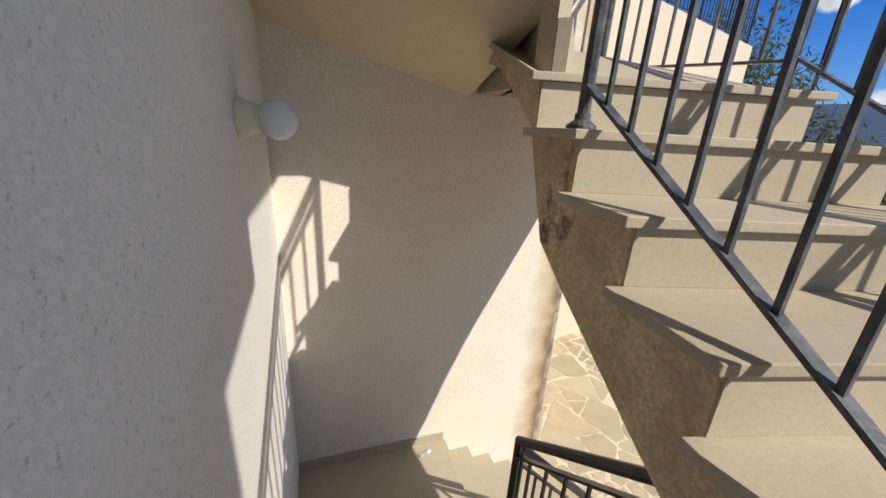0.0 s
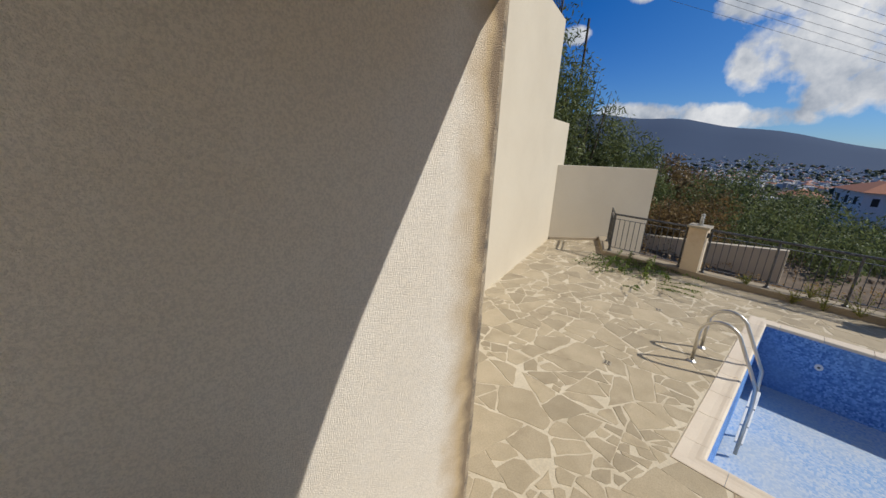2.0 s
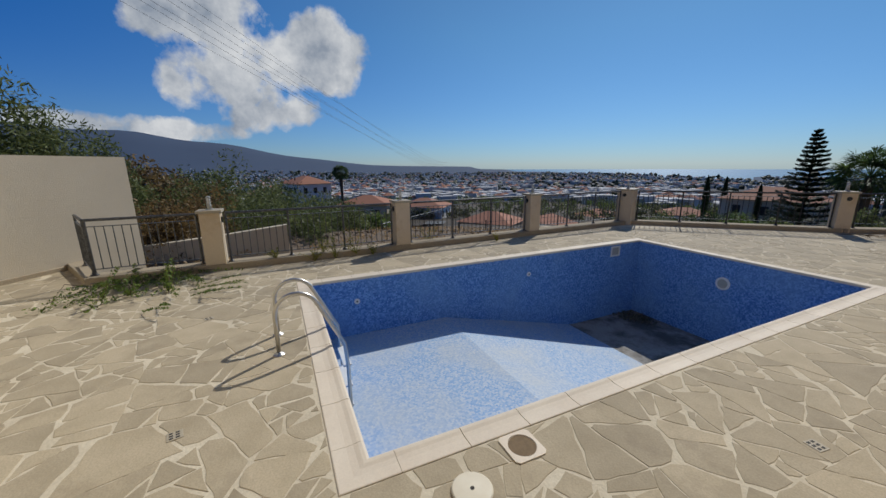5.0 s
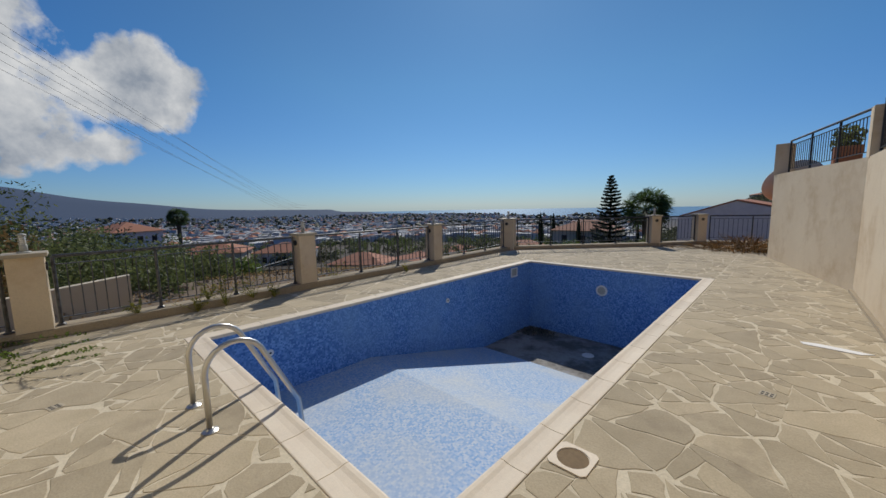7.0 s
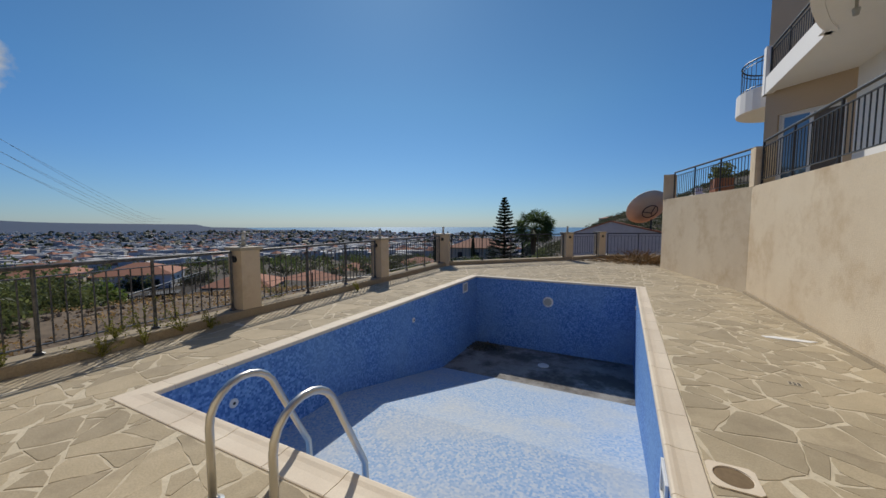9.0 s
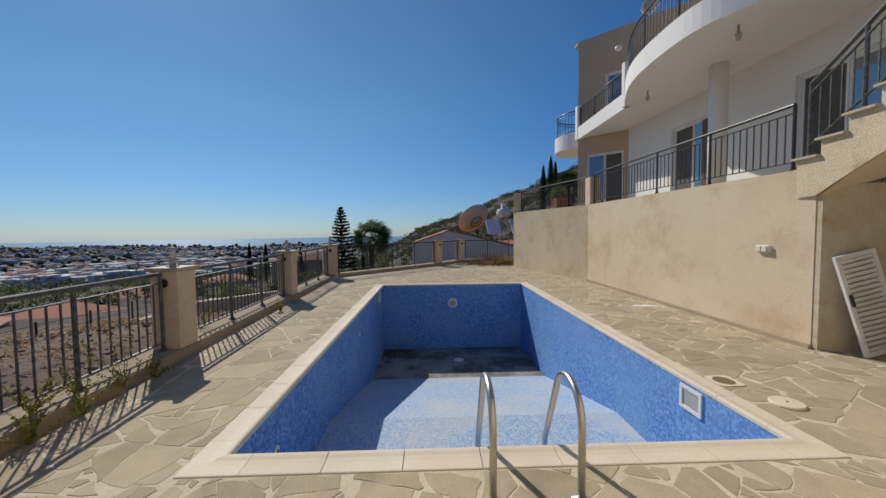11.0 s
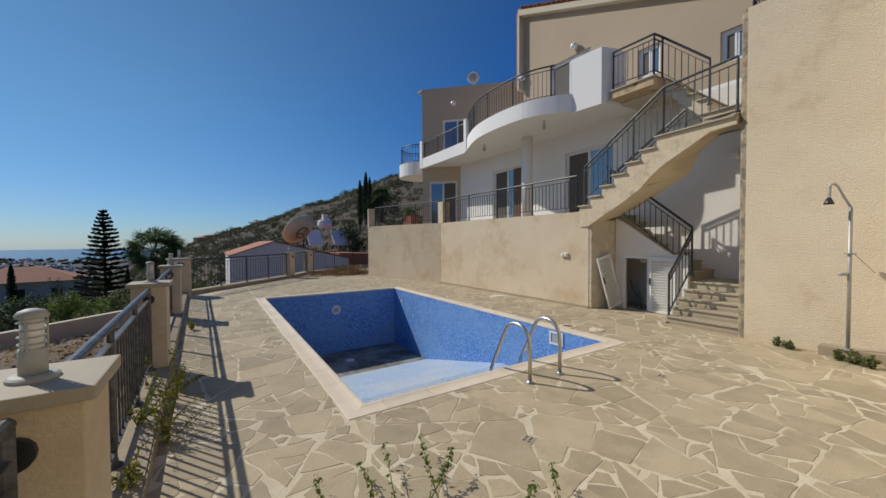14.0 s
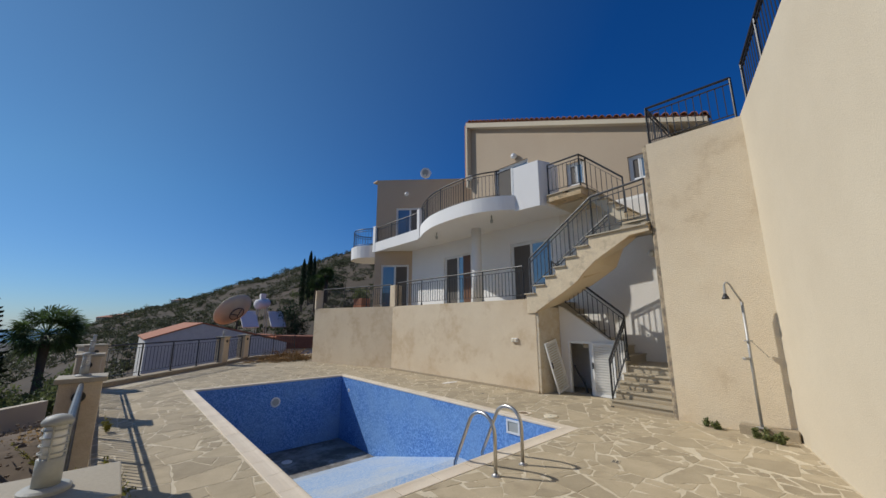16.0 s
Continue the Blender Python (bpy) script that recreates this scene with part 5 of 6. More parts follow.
skimmer(POOL_W - 0.001, 0.97, 180, 0.30, 0.24)
skimmer(0.001, 6.98, 0, 0.30, 0.25)
drain = thing("main_drain", (2.08, 6.84, DEEP_Z), "round white main drain in the pool floor", "drain")
part("grate", lathe([(0.13, 0), (0.13, 0.012), (0.09, 0.03), (0.03, 0.035)], 20), WHITE_PLASTIC, drain)
silt = thing("dried_silt", (0.35, 7.55, DEEP_Z), "dark dried leaves and silt in the pool corner", "debris", kind="stuff")
v, f = leaves(rand(5), [(0, 0, 0.03), (0.3, -0.1, 0.02), (-0.1, -0.3, 0.02)], (0.4, 0.25, 0.03), 420, 0.035)
soup("leaf_litter", v, f, LEAF_GREY, silt)

# skimmer well with its lid off
well = thing("skimmer_well", (4.31, 0.98, 0.0), "open round skimmer well in a square cream plastic frame", "skimmer well")
bm = bmesh.new()
n = 28
outer = []
for k in range(n):
    a = k * math.tau / n
    m = max(abs(math.cos(a)), abs(math.sin(a)))
    outer.append((0.125 * math.cos(a) / m, 0.125 * math.sin(a) / m))
rings = [[bm.verts.new((x, y, z)) for x, y in ring] for ring, z in ((outer, 0.0), (outer, 0.009), ([(0.1 * math.cos(k * math.tau / n), 0.1 * math.sin(k * math.tau / n)) for k in range(n)], 0.010), ([(0.1 * math.cos(k * math.tau / n), 0.1 * math.sin(k * math.tau / n)) for k in range(n)], 0.006), ([(0.09 * math.cos(k * math.tau / n), 0.09 * math.sin(k * math.tau / n)) for k in range(n)], 0.0))]
for a, b in zip(rings, rings[1:]):
    for k in range(n):
        bm.faces.new((a[k], a[(k + 1) % n], b[(k + 1) % n], b[k]))
part("frame", bm, COPING, well)
part("pit", lathe([(0.104, 0.001), (0.104, 0.004)], 24), material("pit_silt", (0.22, 0.15, 0.08), 0.9, fine=30), well, "brown silty pit")
lid = thing("plastic_disc", (4.47, 0.5, 0.0), "round cream plastic lid lying on the paving", "lid")
part("disc", lathe([(0.125, 0.0), (0.125, 0.014), (0.118, 0.02), (0.012, 0.022)], 32), PLASTIC, lid)
# dark disc on the lid in place of a shaded hole
part("finger_hole", lathe([(0.013, 0.02), (0.013, 0.0235)], 12), DARK, lid)


def floor_drain(x, y, turn=0.0):
    d = thing("floor_drain", (x, y, 0.0), "small square plastic drain grate in the paving", "drain", "floor drains", turn=turn)
    part("grate", box((-0.05, -0.05, -0.004), (0.05, 0.05, 0.005), 0.002), TREAD, d)
    # dark plates on the grate stand in for shade in its slots
    for i in range(3):
        for j in range(2):
            part("slot", box((-0.04 + 0.03 * i, -0.035 + 0.04 * j, 0.0045), (-0.022 + 0.03 * i, -0.01 + 0.04 * j, 0.0058)), DARK, d)


for x, y, a in ((3.17, -1.22, 12), (5.16, 2.8, -8), (0.88, -1.32, 20)):
    floor_drain(x, y, a)
scrap = thing("mortar_smear", (5.62, 4.5, 0.0), "dried white mortar smear on the paving", "mortar")
part("smear", prism([(-0.22, -0.05), (0.2, -0.08), (0.3, 0.0), (0.1, 0.03), (-0.1, 0.06), (-0.25, 0.03)], -0.002, 0.007), PAINT_WHITE, scrap)

# ---- shower ----
sh = thing("shower", (5.80, -2.27, 0.13), "weathered steel outdoor shower with a black rose", "shower")
part("pole", tube([(0, 0, 0), (0, 0, 1.88)], 0.021, 12), GALVANISED, sh, smooth=True)
part("base_plate", lathe([(0.075, 0), (0.075, 0.008), (0.03, 0.02)], 16), GALVANISED, sh)
arm = [(0, 0, 1.88), (-0.05, 0.06, 2.03), (-0.09, 0.10, 2.15), (-0.12, 0.13, 2.19), (-0.15, 0.155, 2.18), (-0.16, 0.165, 2.14)]
part("arm", tube(arm, 0.014, 10), GALVANISED, sh, smooth=True)
part("spray_stem", tube([(-0.16, 0.165, 2.14), (-0.163, 0.168, 2.0)], 0.018, 10), GALVANISED, sh)
part("rose", lathe([(0.055, 0.0), (0.05, 0.02), (0.02, 0.09)], 16, None, (-0.164, 0.169, 1.92)), IRON, sh, "black shower rose", True)
part("collar", lathe([(0.022, -0.012), (0.06, -0.008), (0.06, 0.008), (0.022, 0.012)], 16, None, (0, 0, 1.27)), GALVANISED, sh)
part("valve", tube([(-0.02, 0.02, 1.0), (-0.06, 0.05, 1.0)], 0.022, 10), GALVANISED, sh)
part("valve_knob", lathe([(0.03, -0.02), (0.034, 0.0), (0.03, 0.02)], 12, None, (-0.075, 0.06, 1.0)), GALVANISED, sh)
part("pull_chain", tube([(0.03, -0.03, 1.27), (0.16, -0.2, 1.02)], 0.003, 5), WIRE, sh)


# ---- shutters by the hatch ----
def shutter(name, at, matrix, w, h, label):
    """A louvred white aluminium shutter in its own x (width), z (height) plane."""
    s = thing(name, at, label, "shutter", "hatch shutters")
    s.matrix_basis = matrix
    fr = 0.05
    for lo, hi in (((0, 0), (fr, h)), ((w - fr, 0), (w, h)), ((fr, 0), (w - fr, fr)), ((fr, h - fr), (w - fr, h))):
        part("frame", box((lo[0], -0.018, lo[1]), (hi[0], 0.018, hi[1]), 0.004), ALU_WHITE, s)
    n = int((h - 2 * fr) / 0.055)
    for i in range(n):
        z = fr + (i + 0.5) * (h - 2 * fr) / n
        bm = box((fr, -0.004, -0.026), (w - fr, 0.004, 0.026))
        bmesh.ops.transform(bm, matrix=pose(0, 0, z, 28, 0, 0), verts=bm.verts)
        part("louvre", bm, ALU_WHITE, s)
    part("handle", box((fr * 0.3, -0.045, h * 0.5), (fr * 0.8, -0.018, h * 0.62), 0.006), IRON, s, "black latch handle")
    return s


shutter("loose_shutter", (6.4, 1.55, 0), pose(6.42, 1.50, 0.004, -7, -13, 0), 0.5, 1.2, "loose white louvred shutter leaning against the stained wall")
shutter("hatch_shutter", (6.86, 0.84, 0), pose(6.865, 0.845, 0.01, 0, 0, -91), 0.55, 1.2, "open white louvred hatch shutter folded against the wall")
fr_ob = thing("store_hatch", (6.9, 0.86, 0), "white aluminium frame of the store hatch", "hatch")
for lo, hi in (((0.0, 0.0), (0.05, 1.22)), ((0.55, 0.0), (0.6, 1.22)), ((0.05, 1.17), (0.55, 1.22))):
    part("frame", box((-0.015, lo[0], lo[1]), (0.06, hi[0], hi[1]), 0.004), ALU_WHITE, fr_ob)
hose = thing("rolled_hose", (7.01, 1.2, 0.02), "black hose hanging inside the store", "hose")
part("hose", tube([(0, -0.12, 0.0), (-0.02, -0.05, 0.25), (-0.03, 0.08, 0.45), (-0.02, 0.16, 0.62)], 0.022, 8), IRON, hose)

# ---- wall fittings ----
sock = thing("outdoor_socket", (6.13, 2.42, 1.18), "white double outdoor socket on the stained wall", "socket")
part("back_box", box((-0.03, 0, 0), (0.03, 0.2, 0.1), 0.008), WHITE_PLASTIC, sock)
for k in (0.02, 0.11):
    part("cover", box((-0.045, k, 0.012), (-0.029, k + 0.07, 0.088), 0.006), PLASTIC, sock)

lamp = thing("stairwell_lamp", (HOUSE_X - 0.001, -0.3, 3.36), "white globe wall lamp on a cream collar", "lamp")
bm = lathe([(0.075, 0.0), (0.075, 0.02), (0.055, 0.06), (0.05, 0.085)], 24)
bmesh.ops.transform(bm, matrix=pose(0, 0, 0, 0, -90, 0), verts=bm.verts)
part("collar", bm, PLASTIC, lamp, "yellowed cream collar", True)
bm = bmesh.new()
bmesh.ops.create_uvsphere(bm, u_segments=24, v_segments=16, radius=0.076)
bmesh.ops.transform(bm, matrix=Matrix.Translation((-0.143, 0, 0)), verts=bm.verts)
part("globe", bm, OPAL, lamp, "white opal globe", True)
bulb = thing("light_bulb", (7.12, -0.93, 0.75 + 0.012), "spent compact fluorescent bulb lying on the stair landing", "bulb")
part("cap", tube([(0, 0, 0), (0.035, 0.012, 0)], 0.012, 8), WHITE_PLASTIC, bulb)
part("coil", tube([(0.035 + 0.004 * k, 0.012 + 0.0014 * k + 0.012 * math.cos(k * 1.4), 0.004 + 0.010 * math.sin(k * 1.4)) for k in range(18)], 0.004, 5), OPAL, bulb)

# ---- patio and roof things ----
pot = thing("plant_box", (5.95, 10.35, PATIO), "terracotta planter with green shrubs on the patio", "planter")
part("trough", box((-0.2, -0.35, 0), (0.2, 0.35, 0.42), 0.015), TILE_RED, pot)
v, f = leaves(rand(31), [(0, -0.2, 0.6), (0, 0.15, 0.65), (0, 0.3, 0.55)], (0.25, 0.3, 0.25), 500, 0.05)
soup("shrub", v, f, LEAF_OLIVE, pot)
drum = thing("roof_fan", (8.55, 9.35, 8.56), "white round ventilator unit on the flat roof", "ventilator")
bm = lathe([(0.24, -0.08), (0.26, 0.0), (0.24, 0.08)], 24)
bmesh.ops.transform(bm, matrix=pose(0, 0, 0.2, 90, 0, -45), verts=bm.verts)
part("drum", bm, WHITE_PLASTIC, drum)
bm = lathe([(0.15, -0.1), (0.15, 0.1)], 20)
bmesh.ops.transform(bm, matrix=pose(0, 0, 0.2, 90, 0, -45), verts=bm.verts)
part("grille", bm, LAMP_GREY, drum)
part("stand", box((-0.1, -0.1, 0), (0.1, 0.1, 0.1)), LAMP_GREY, drum)

# ---- garden plants on the terrace ----
cr = thing("creeping_plant", (-0.95, -2.4, 0.0), "sprawling weed with bright leaves over grey dead stems on the paving", "plant")
rng = rand(11)
stems, green, grey = bmesh.new(), [], []
for i in range(34):
    a = rng.uniform(-2.2, 2.4)
    ln = rng.uniform(0.5, 1.45)
    root = Vector((rng.normal(-0.55, 0.25), rng.normal(-0.3, 0.3), 0.03))
    tip = root + Vector((math.cos(a * 0.55 + 0.3) * ln, math.sin(a * 0.55 + 0.55) * ln, 0))
    lift = rng.uniform(0.02, 0.16)
    mid = (root + tip) / 2 + Vector((rng.normal(0, 0.08), rng.normal(0, 0.08), lift))
    tip.z = rng.uniform(0.02, 0.1)
    tube([root, mid, tip], [0.006, 0.005, 0.002], 4, stems)
    for u in np.linspace(0.12, 1, 18):
        p = root * (1 - u) ** 2 + mid * 2 * u * (1 - u) + tip * u * u
        (green if (tip.x + 0.2 * u) > -0.35 or rng.random() < 0.2 else grey).append(p)
for i in range(7):
    root = Vector((rng.uniform(-0.3, 0.7), rng.uniform(-0.5, 0.4), 0.0))
    tip = root + Vector((rng.normal(0, 0.12), rng.normal(0, 0.12), rng.uniform(0.3, 0.5)))
    tube([root, (root + tip) / 2 + Vector((0.03, 0.02, 0)), tip], [0.006, 0.005, 0.002], 4, stems)
    for u in np.linspace(0.1, 1, 22):
        green.append(root + (tip - root) * u)
part("stem_tangle", stems, BARK, cr)
v, f = leaves(rng, [tuple(p) for p in green], (0.05, 0.05, 0.035), 2600, 0.022, 0.55)
v[:, 2] = np.maximum(v[:, 2], 0.004)
soup("green_leaves", v, f, LEAF_BRIGHT, cr, "bright green leaves")
v, f = leaves(rng, [tuple(p) for p in grey], (0.07, 0.07, 0.06), 2400, 0.02, 0.4)
v[:, 2] = np.maximum(v[:, 2], 0.004)
soup("dead_leaves", v, f, LEAF_GREY, cr, "grey dead leaves")

# leafy shoots reaching out over the paving
rng = rand(77)
for base, tip in (((-0.45, -1.75), (-0.2, -0.95, 0.12)), ((-0.15, -1.7), (0.07, -1.0, 0.13)), ((0.28, -2.15), (0.62, -1.78, 0.13)), ((-0.72, -1.6), (-0.68, -1.0, 0.11)), ((-0.2, -1.55), (0.16, -1.3, 0.15)), ((-0.5, -1.5), (-0.42, -1.02, 0.09)), ((0.1, -2.0), (0.42, -1.82, 0.1))):
    a, b = Vector((base[0] + 0.95, base[1] + 2.4, 0.02)), Vector((tip[0] + 0.95, tip[1] + 2.4, tip[2]))
    mid = (a + b) / 2 + Vector((rng.normal(0, 0.03), rng.normal(0, 0.03), 0.05))
    way_pts = [a * (1 - u) ** 2 + mid * 2 * u * (1 - u) + b * u * u for u in np.linspace(0, 1, 9)]
    part("shoot", tube(way_pts, [0.005 - 0.0035 * k / 8 for k in range(9)], 5), LEAF_OLIVE, cr)
    spots = [tuple(a * (1 - u) ** 2 + mid * 2 * u * (1 - u) + b * u * u) for u in np.linspace(0.05, 1, 26)]
    v, f = leaves(rng, spots, (0.03, 0.03, 0.02), 70, 0.016, 0.55)
    v[:, 2] = np.maximum(v[:, 2], 0.004)
    soup("shoot_leaves", v, f, LEAF_BRIGHT, cr)



def weed(at, size, mat, seed, label, count=260, stems=9, leaf=0.016):
    rng = rand(seed)
    w = thing("weed", at, label, "weed", "weeds")
    bm, pts = bmesh.new(), []
    for i in range(stems):
        a, ln = rng.random() * math.tau, size * rng.uniform(0.5, 1.1)
        lean = rng.uniform(0.15, 0.9)
        tip = Vector((math.cos(a) * ln * lean, math.sin(a) * ln * lean, ln * math.sqrt(max(0.05, 1 - lean * lean))))
        mid = tip * 0.5 + Vector((0, 0, 0.06 * size))
        tube([(0, 0, 0), mid, tip], [0.004, 0.003, 0.0015], 4, bm)
        pts += [tuple(mid * u * 2 if u < 0.5 else mid + (tip - mid) * (u * 2 - 1)) for u in np.linspace(0.15, 1, 12)]
    part("stalk", bm, mat, w)["kind"] = "stuff"
    v, f = leaves(rng, pts, (0.03, 0.03, 0.03), count, leaf, 0.4)
    v[:, 2] = np.maximum(v[:, 2], 0.003)
    soup("leaves", v, f, mat, w)


for i, (x, y, z, s) in enumerate(((-1.78, 0.2, 0.0, 0.4), (-1.8, 0.62, 0.0, 0.5), (-1.82, 1.05, 0.05, 0.55), (-1.8, 1.4, 0.0, 0.35), (-2.0, 0.4, 0.12, 0.45), (-1.9, -0.5, 0.1, 0.25), (-1.8, 4.6, 0.0, 0.22), (-2.3, 2.9, 0.0, 0.5))):
    weed((x + 0.24, y, z), s, LEAF_YELLOW, 40 + i, "spindly yellow-flowered weed growing from the kerb", 300)
for i, (x, y, s) in enumerate(((5.85, -1.55, 0.12), (5.78, -1.7, 0.11), (5.62, -2.36, 0.18), (5.56, -2.5, 0.16), (5.66, -2.2, 0.13))):
    weed((x, y, 0.002), s, LEAF_OLIVE, 60 + i, "low green weed at the foot of the shower wall", 340, 12, 0.022)
tw = thing("dry_brush", (4.3, 13.9, 0.0), "heap of dry straw-coloured brush on the paving", "brush", kind="stuff")
rng = rand(71)
bm = bmesh.new()
for i in range(460):
    c = Vector((rng.normal(0, 0.75), rng.normal(0, 0.5), 0))
    d = Vector((rng.normal(0, 0.35), rng.normal(0, 0.35), rng.uniform(0.05, 0.55) * math.exp(-c.x * c.x)))
    tube([c, c + d * 0.6 + Vector((rng.normal(0, 0.05), rng.normal(0, 0.05), 0.03)), c + d], [0.012, 0.010, 0.006], 3, bm)
part("twigs", bm, STRAW, tw)

# ---- plot below the terrace ----
structure("wall_lane", profile([(-6.5, -3.2), (-0.18, -3.2), (-0.18, 0.05), (-2.0, -0.14), (-6.5, -0.5)], "x", -6.75, -6.5), STUCCO_CREAM, "pale concrete wall beside the lane", "wall")
structure("wall_garden", prism([(-7.6, 10.7), (-7.45, 10.5), (-3.1, 15.3), (-3.25, 15.5)], -3.0, -0.95), STUCCO_CREAM, "low pale wall below the terrace corner", "wall")
railing("lane_railing", (-10.4, 4.0, -1.75), (-17.4, 10.3, -2.15), 0.95, "dark iron railing beside the lane", posts=5, gap=0.16)
lane_v, lane_f = [], []
for k in range(14):
    az, r = 68.5 - 0.25 * k, 27 + 3.2 * k
    for side in (-1.9, 1.9):
        x, y = 2 - r * math.sin(radians(az)) + side * math.cos(radians(az)), r * math.cos(radians(az)) + side * math.sin(radians(az))
        lane_v.append((x, y, land_height(x, y) + 0.25))
    if k:
        lane_f.append((2 * k - 2, 2 * k - 1, 2 * k + 1, 2 * k))
tagged(soup("road", lane_v, lane_f, material("lane_asphalt", (0.16, 0.16, 0.155), 0.9, second=(0.12, 0.12, 0.115), scale=0.8, fine=30, bump=0.3)), "grey asphalt lane falling towards the town", "road", "", "structure")
fence = thing("wire_fence", (-9, 4, -1.8), "wire fence on thin posts round the dry plot", "fence")
fpts = [(-9.5 + 0.05 * k, 3.0 + 1.5 * k) for k in range(9)]
for x, y in fpts:
    part("fence_post", tube([(x + 9, y - 4, -1.2), (x + 9, y - 4, 1.0)], 0.03, 6), IRON, fence)
for z in (0.15, 0.4, 0.65, 0.9):
    part("fence_wire", tube([(x + 9, y - 4, z) for x, y in fpts], 0.008, 4), WIRE, fence)
structure("wall_plot", prism([(-9.9, 2.6), (-9.65, 2.6), (-9.2, 15.5), (-9.45, 15.5)], -4.5, -1.62), STUCCO_CREAM, "low pale wall at the edge of the dry plot", "wall")

def polar(az, r):
    return 2 - r * math.sin(radians(az)), r * math.cos(radians(az))


# ---- trees and bushes beyond ----
for i, (x, y, z, sx, sz) in enumerate(((-6.0, -8.4, -0.6, 2.0, 7.6), (-8.2, -8.0, -0.8, 2.0, 6.6), (-10.4, -7.2, -1.0, 1.9, 5.0), (-4.2, -8.3, -0.4, 1.6, 7.4), (-12.6, -6.4, -1.2, 1.9, 3.9), (-7.4, -11.5, -0.5, 2.4, 8.4))):
    shrub("wall_tree", (x, y, z), (sx, sx * 0.9, sz), LEAF_OLIVE, "tall ragged grey-green tree behind the garden wall", 100 + i, 90, 16000, 0.105, 0.24, "tree", 12, "wall trees", 0.25)
for i, (x, y, z, s, h, m) in enumerate(((-6.9, -4.0, -1.6, 1.3, 2.3, LEAF_RUST), (-8.6, -3.2, -2.0, 1.6, 2.3, LEAF_RUST), (-10.5, -1.6, -2.4, 1.9, 2.4, LEAF_OLIVE), (-9.2, 0.2, -2.6, 1.6, 2.0, LEAF_OLIVE),
                                        (-12.5, 0.6, -2.8, 2.2, 2.6, LEAF_OLIVE), (-11.5, 2.6, -3.0, 1.7, 2.1, LEAF_OLIVE), (-15.0, -3.0, -2.6, 2.6, 3.4, LEAF_OLIVE), (-15.5, 1.6, -3.2, 2.3, 2.7, LEAF_OLIVE),
                                        (-18.0, -1.0, -3.2, 2.8, 3.6, LEAF_OLIVE), (-19.0, 3.6, -4.0, 2.4, 2.8, LEAF_OLIVE), (-22.0, 0.5, -4.0, 3.0, 3.6, LEAF_DARK), (-25.0, 4.0, -5.0, 3.0, 3.2, LEAF_OLIVE),
                                        (-22.0, -5.0, -3.0, 3.0, 4.2, LEAF_OLIVE), (-29.0, -1.0, -4.8, 3.4, 4.2, LEAF_OLIVE), (-14.0, 4.6, -3.4, 1.5, 1.8, LEAF_BRIGHT), (-17.0, -6.0, -2.0, 2.6, 3.6, LEAF_RUST), (-28, 8, -6, 2.6, 3.0, LEAF_OLIVE), (-34, 5, -6.4, 3.0, 3.6, LEAF_DARK))):
    shrub("slope_bush", (x, y, z + 0.2), (s * 1.15, s * 1.15, h * (1.3 if i < 7 else 1.1)), m, "dense wild shrub on the slope below the terrace", 130 + i, 46, 8500, 0.055 + 0.004 * i, 0.42, "bush", 6, "slope bushes", 0.45)

norfolk_pine((-9.8, 42.2, -6.2), 10.9, 7)
palm_tree((-6.1, 42, -5.4), 6.2, 2.9, 8)
for i, (x, y, z, h) in enumerate(((-22, 62, -7, 6.0), (-40, 88, -10, 9), (-46, 92, -11, 10), (-50, 100, -11, 8), (16.5, 46, 4.0, 6.2), (18.5, 49, 5.0, 7.0), (19.5, 50, 5.5, 6.0), (-11.8, 66, -7, 5.0), (-14.5, 70, -7, 4.6))):
    cypress((x, y, z), h, h * 0.085 + 0.1, 200 + i)
for i, (x, y, z, s, h, m) in enumerate(((-14, 40, -6, 2.4, 3.0, LEAF_OLIVE), (-18, 46, -7, 3.0, 3.6, LEAF_BRIGHT), (-10, 36, -5.2, 2.0, 2.6, LEAF_PALM), (-22, 40, -7, 3.0, 3.0, LEAF_OLIVE), (-3.4, 33, -3.4, 1.5, 2.4, LEAF_OLIVE),
                                        (-17, 58, -8, 3.4, 5.0, LEAF_DARK), (12.5, 38, 0.2, 1.9, 3.6, LEAF_DARK), (20, 52, 5.0, 2.4, 3.6, LEAF_OLIVE), (23, 52, 6.0, 2.6, 4.0, LEAF_DARK), (-30, 52, -9, 3.5, 4.0, LEAF_OLIVE), (-9.5, 33, -4.6, 2.4, 2.8, LEAF_BRIGHT), (-7.0, 30, -4.2, 2.2, 2.4, LEAF_OLIVE), (-12.5, 34, -5.0, 2.6, 2.6, LEAF_DARK), (-4.6, 36, -4.4, 2.0, 2.6, LEAF_OLIVE), (-3.0, 27, -3.6, 1.8, 1.9, LEAF_OLIVE))):
    shrub("garden_bush", (x, y, z), (s, s, h), m, "green garden bush beyond the terrace", 230 + i, 30, 3600, 0.11, 0.4, "bush", 5, "garden bushes", 0.4)
palm_tree((*polar(80.7, 72), -9.0), 9.6, 1.9, 14)
palm_tree((21.0, 49, 5.5), 3.2, 1.6, 12)
palm_tree((18.0, 45, 4.0), 3.0, 1.4, 13)


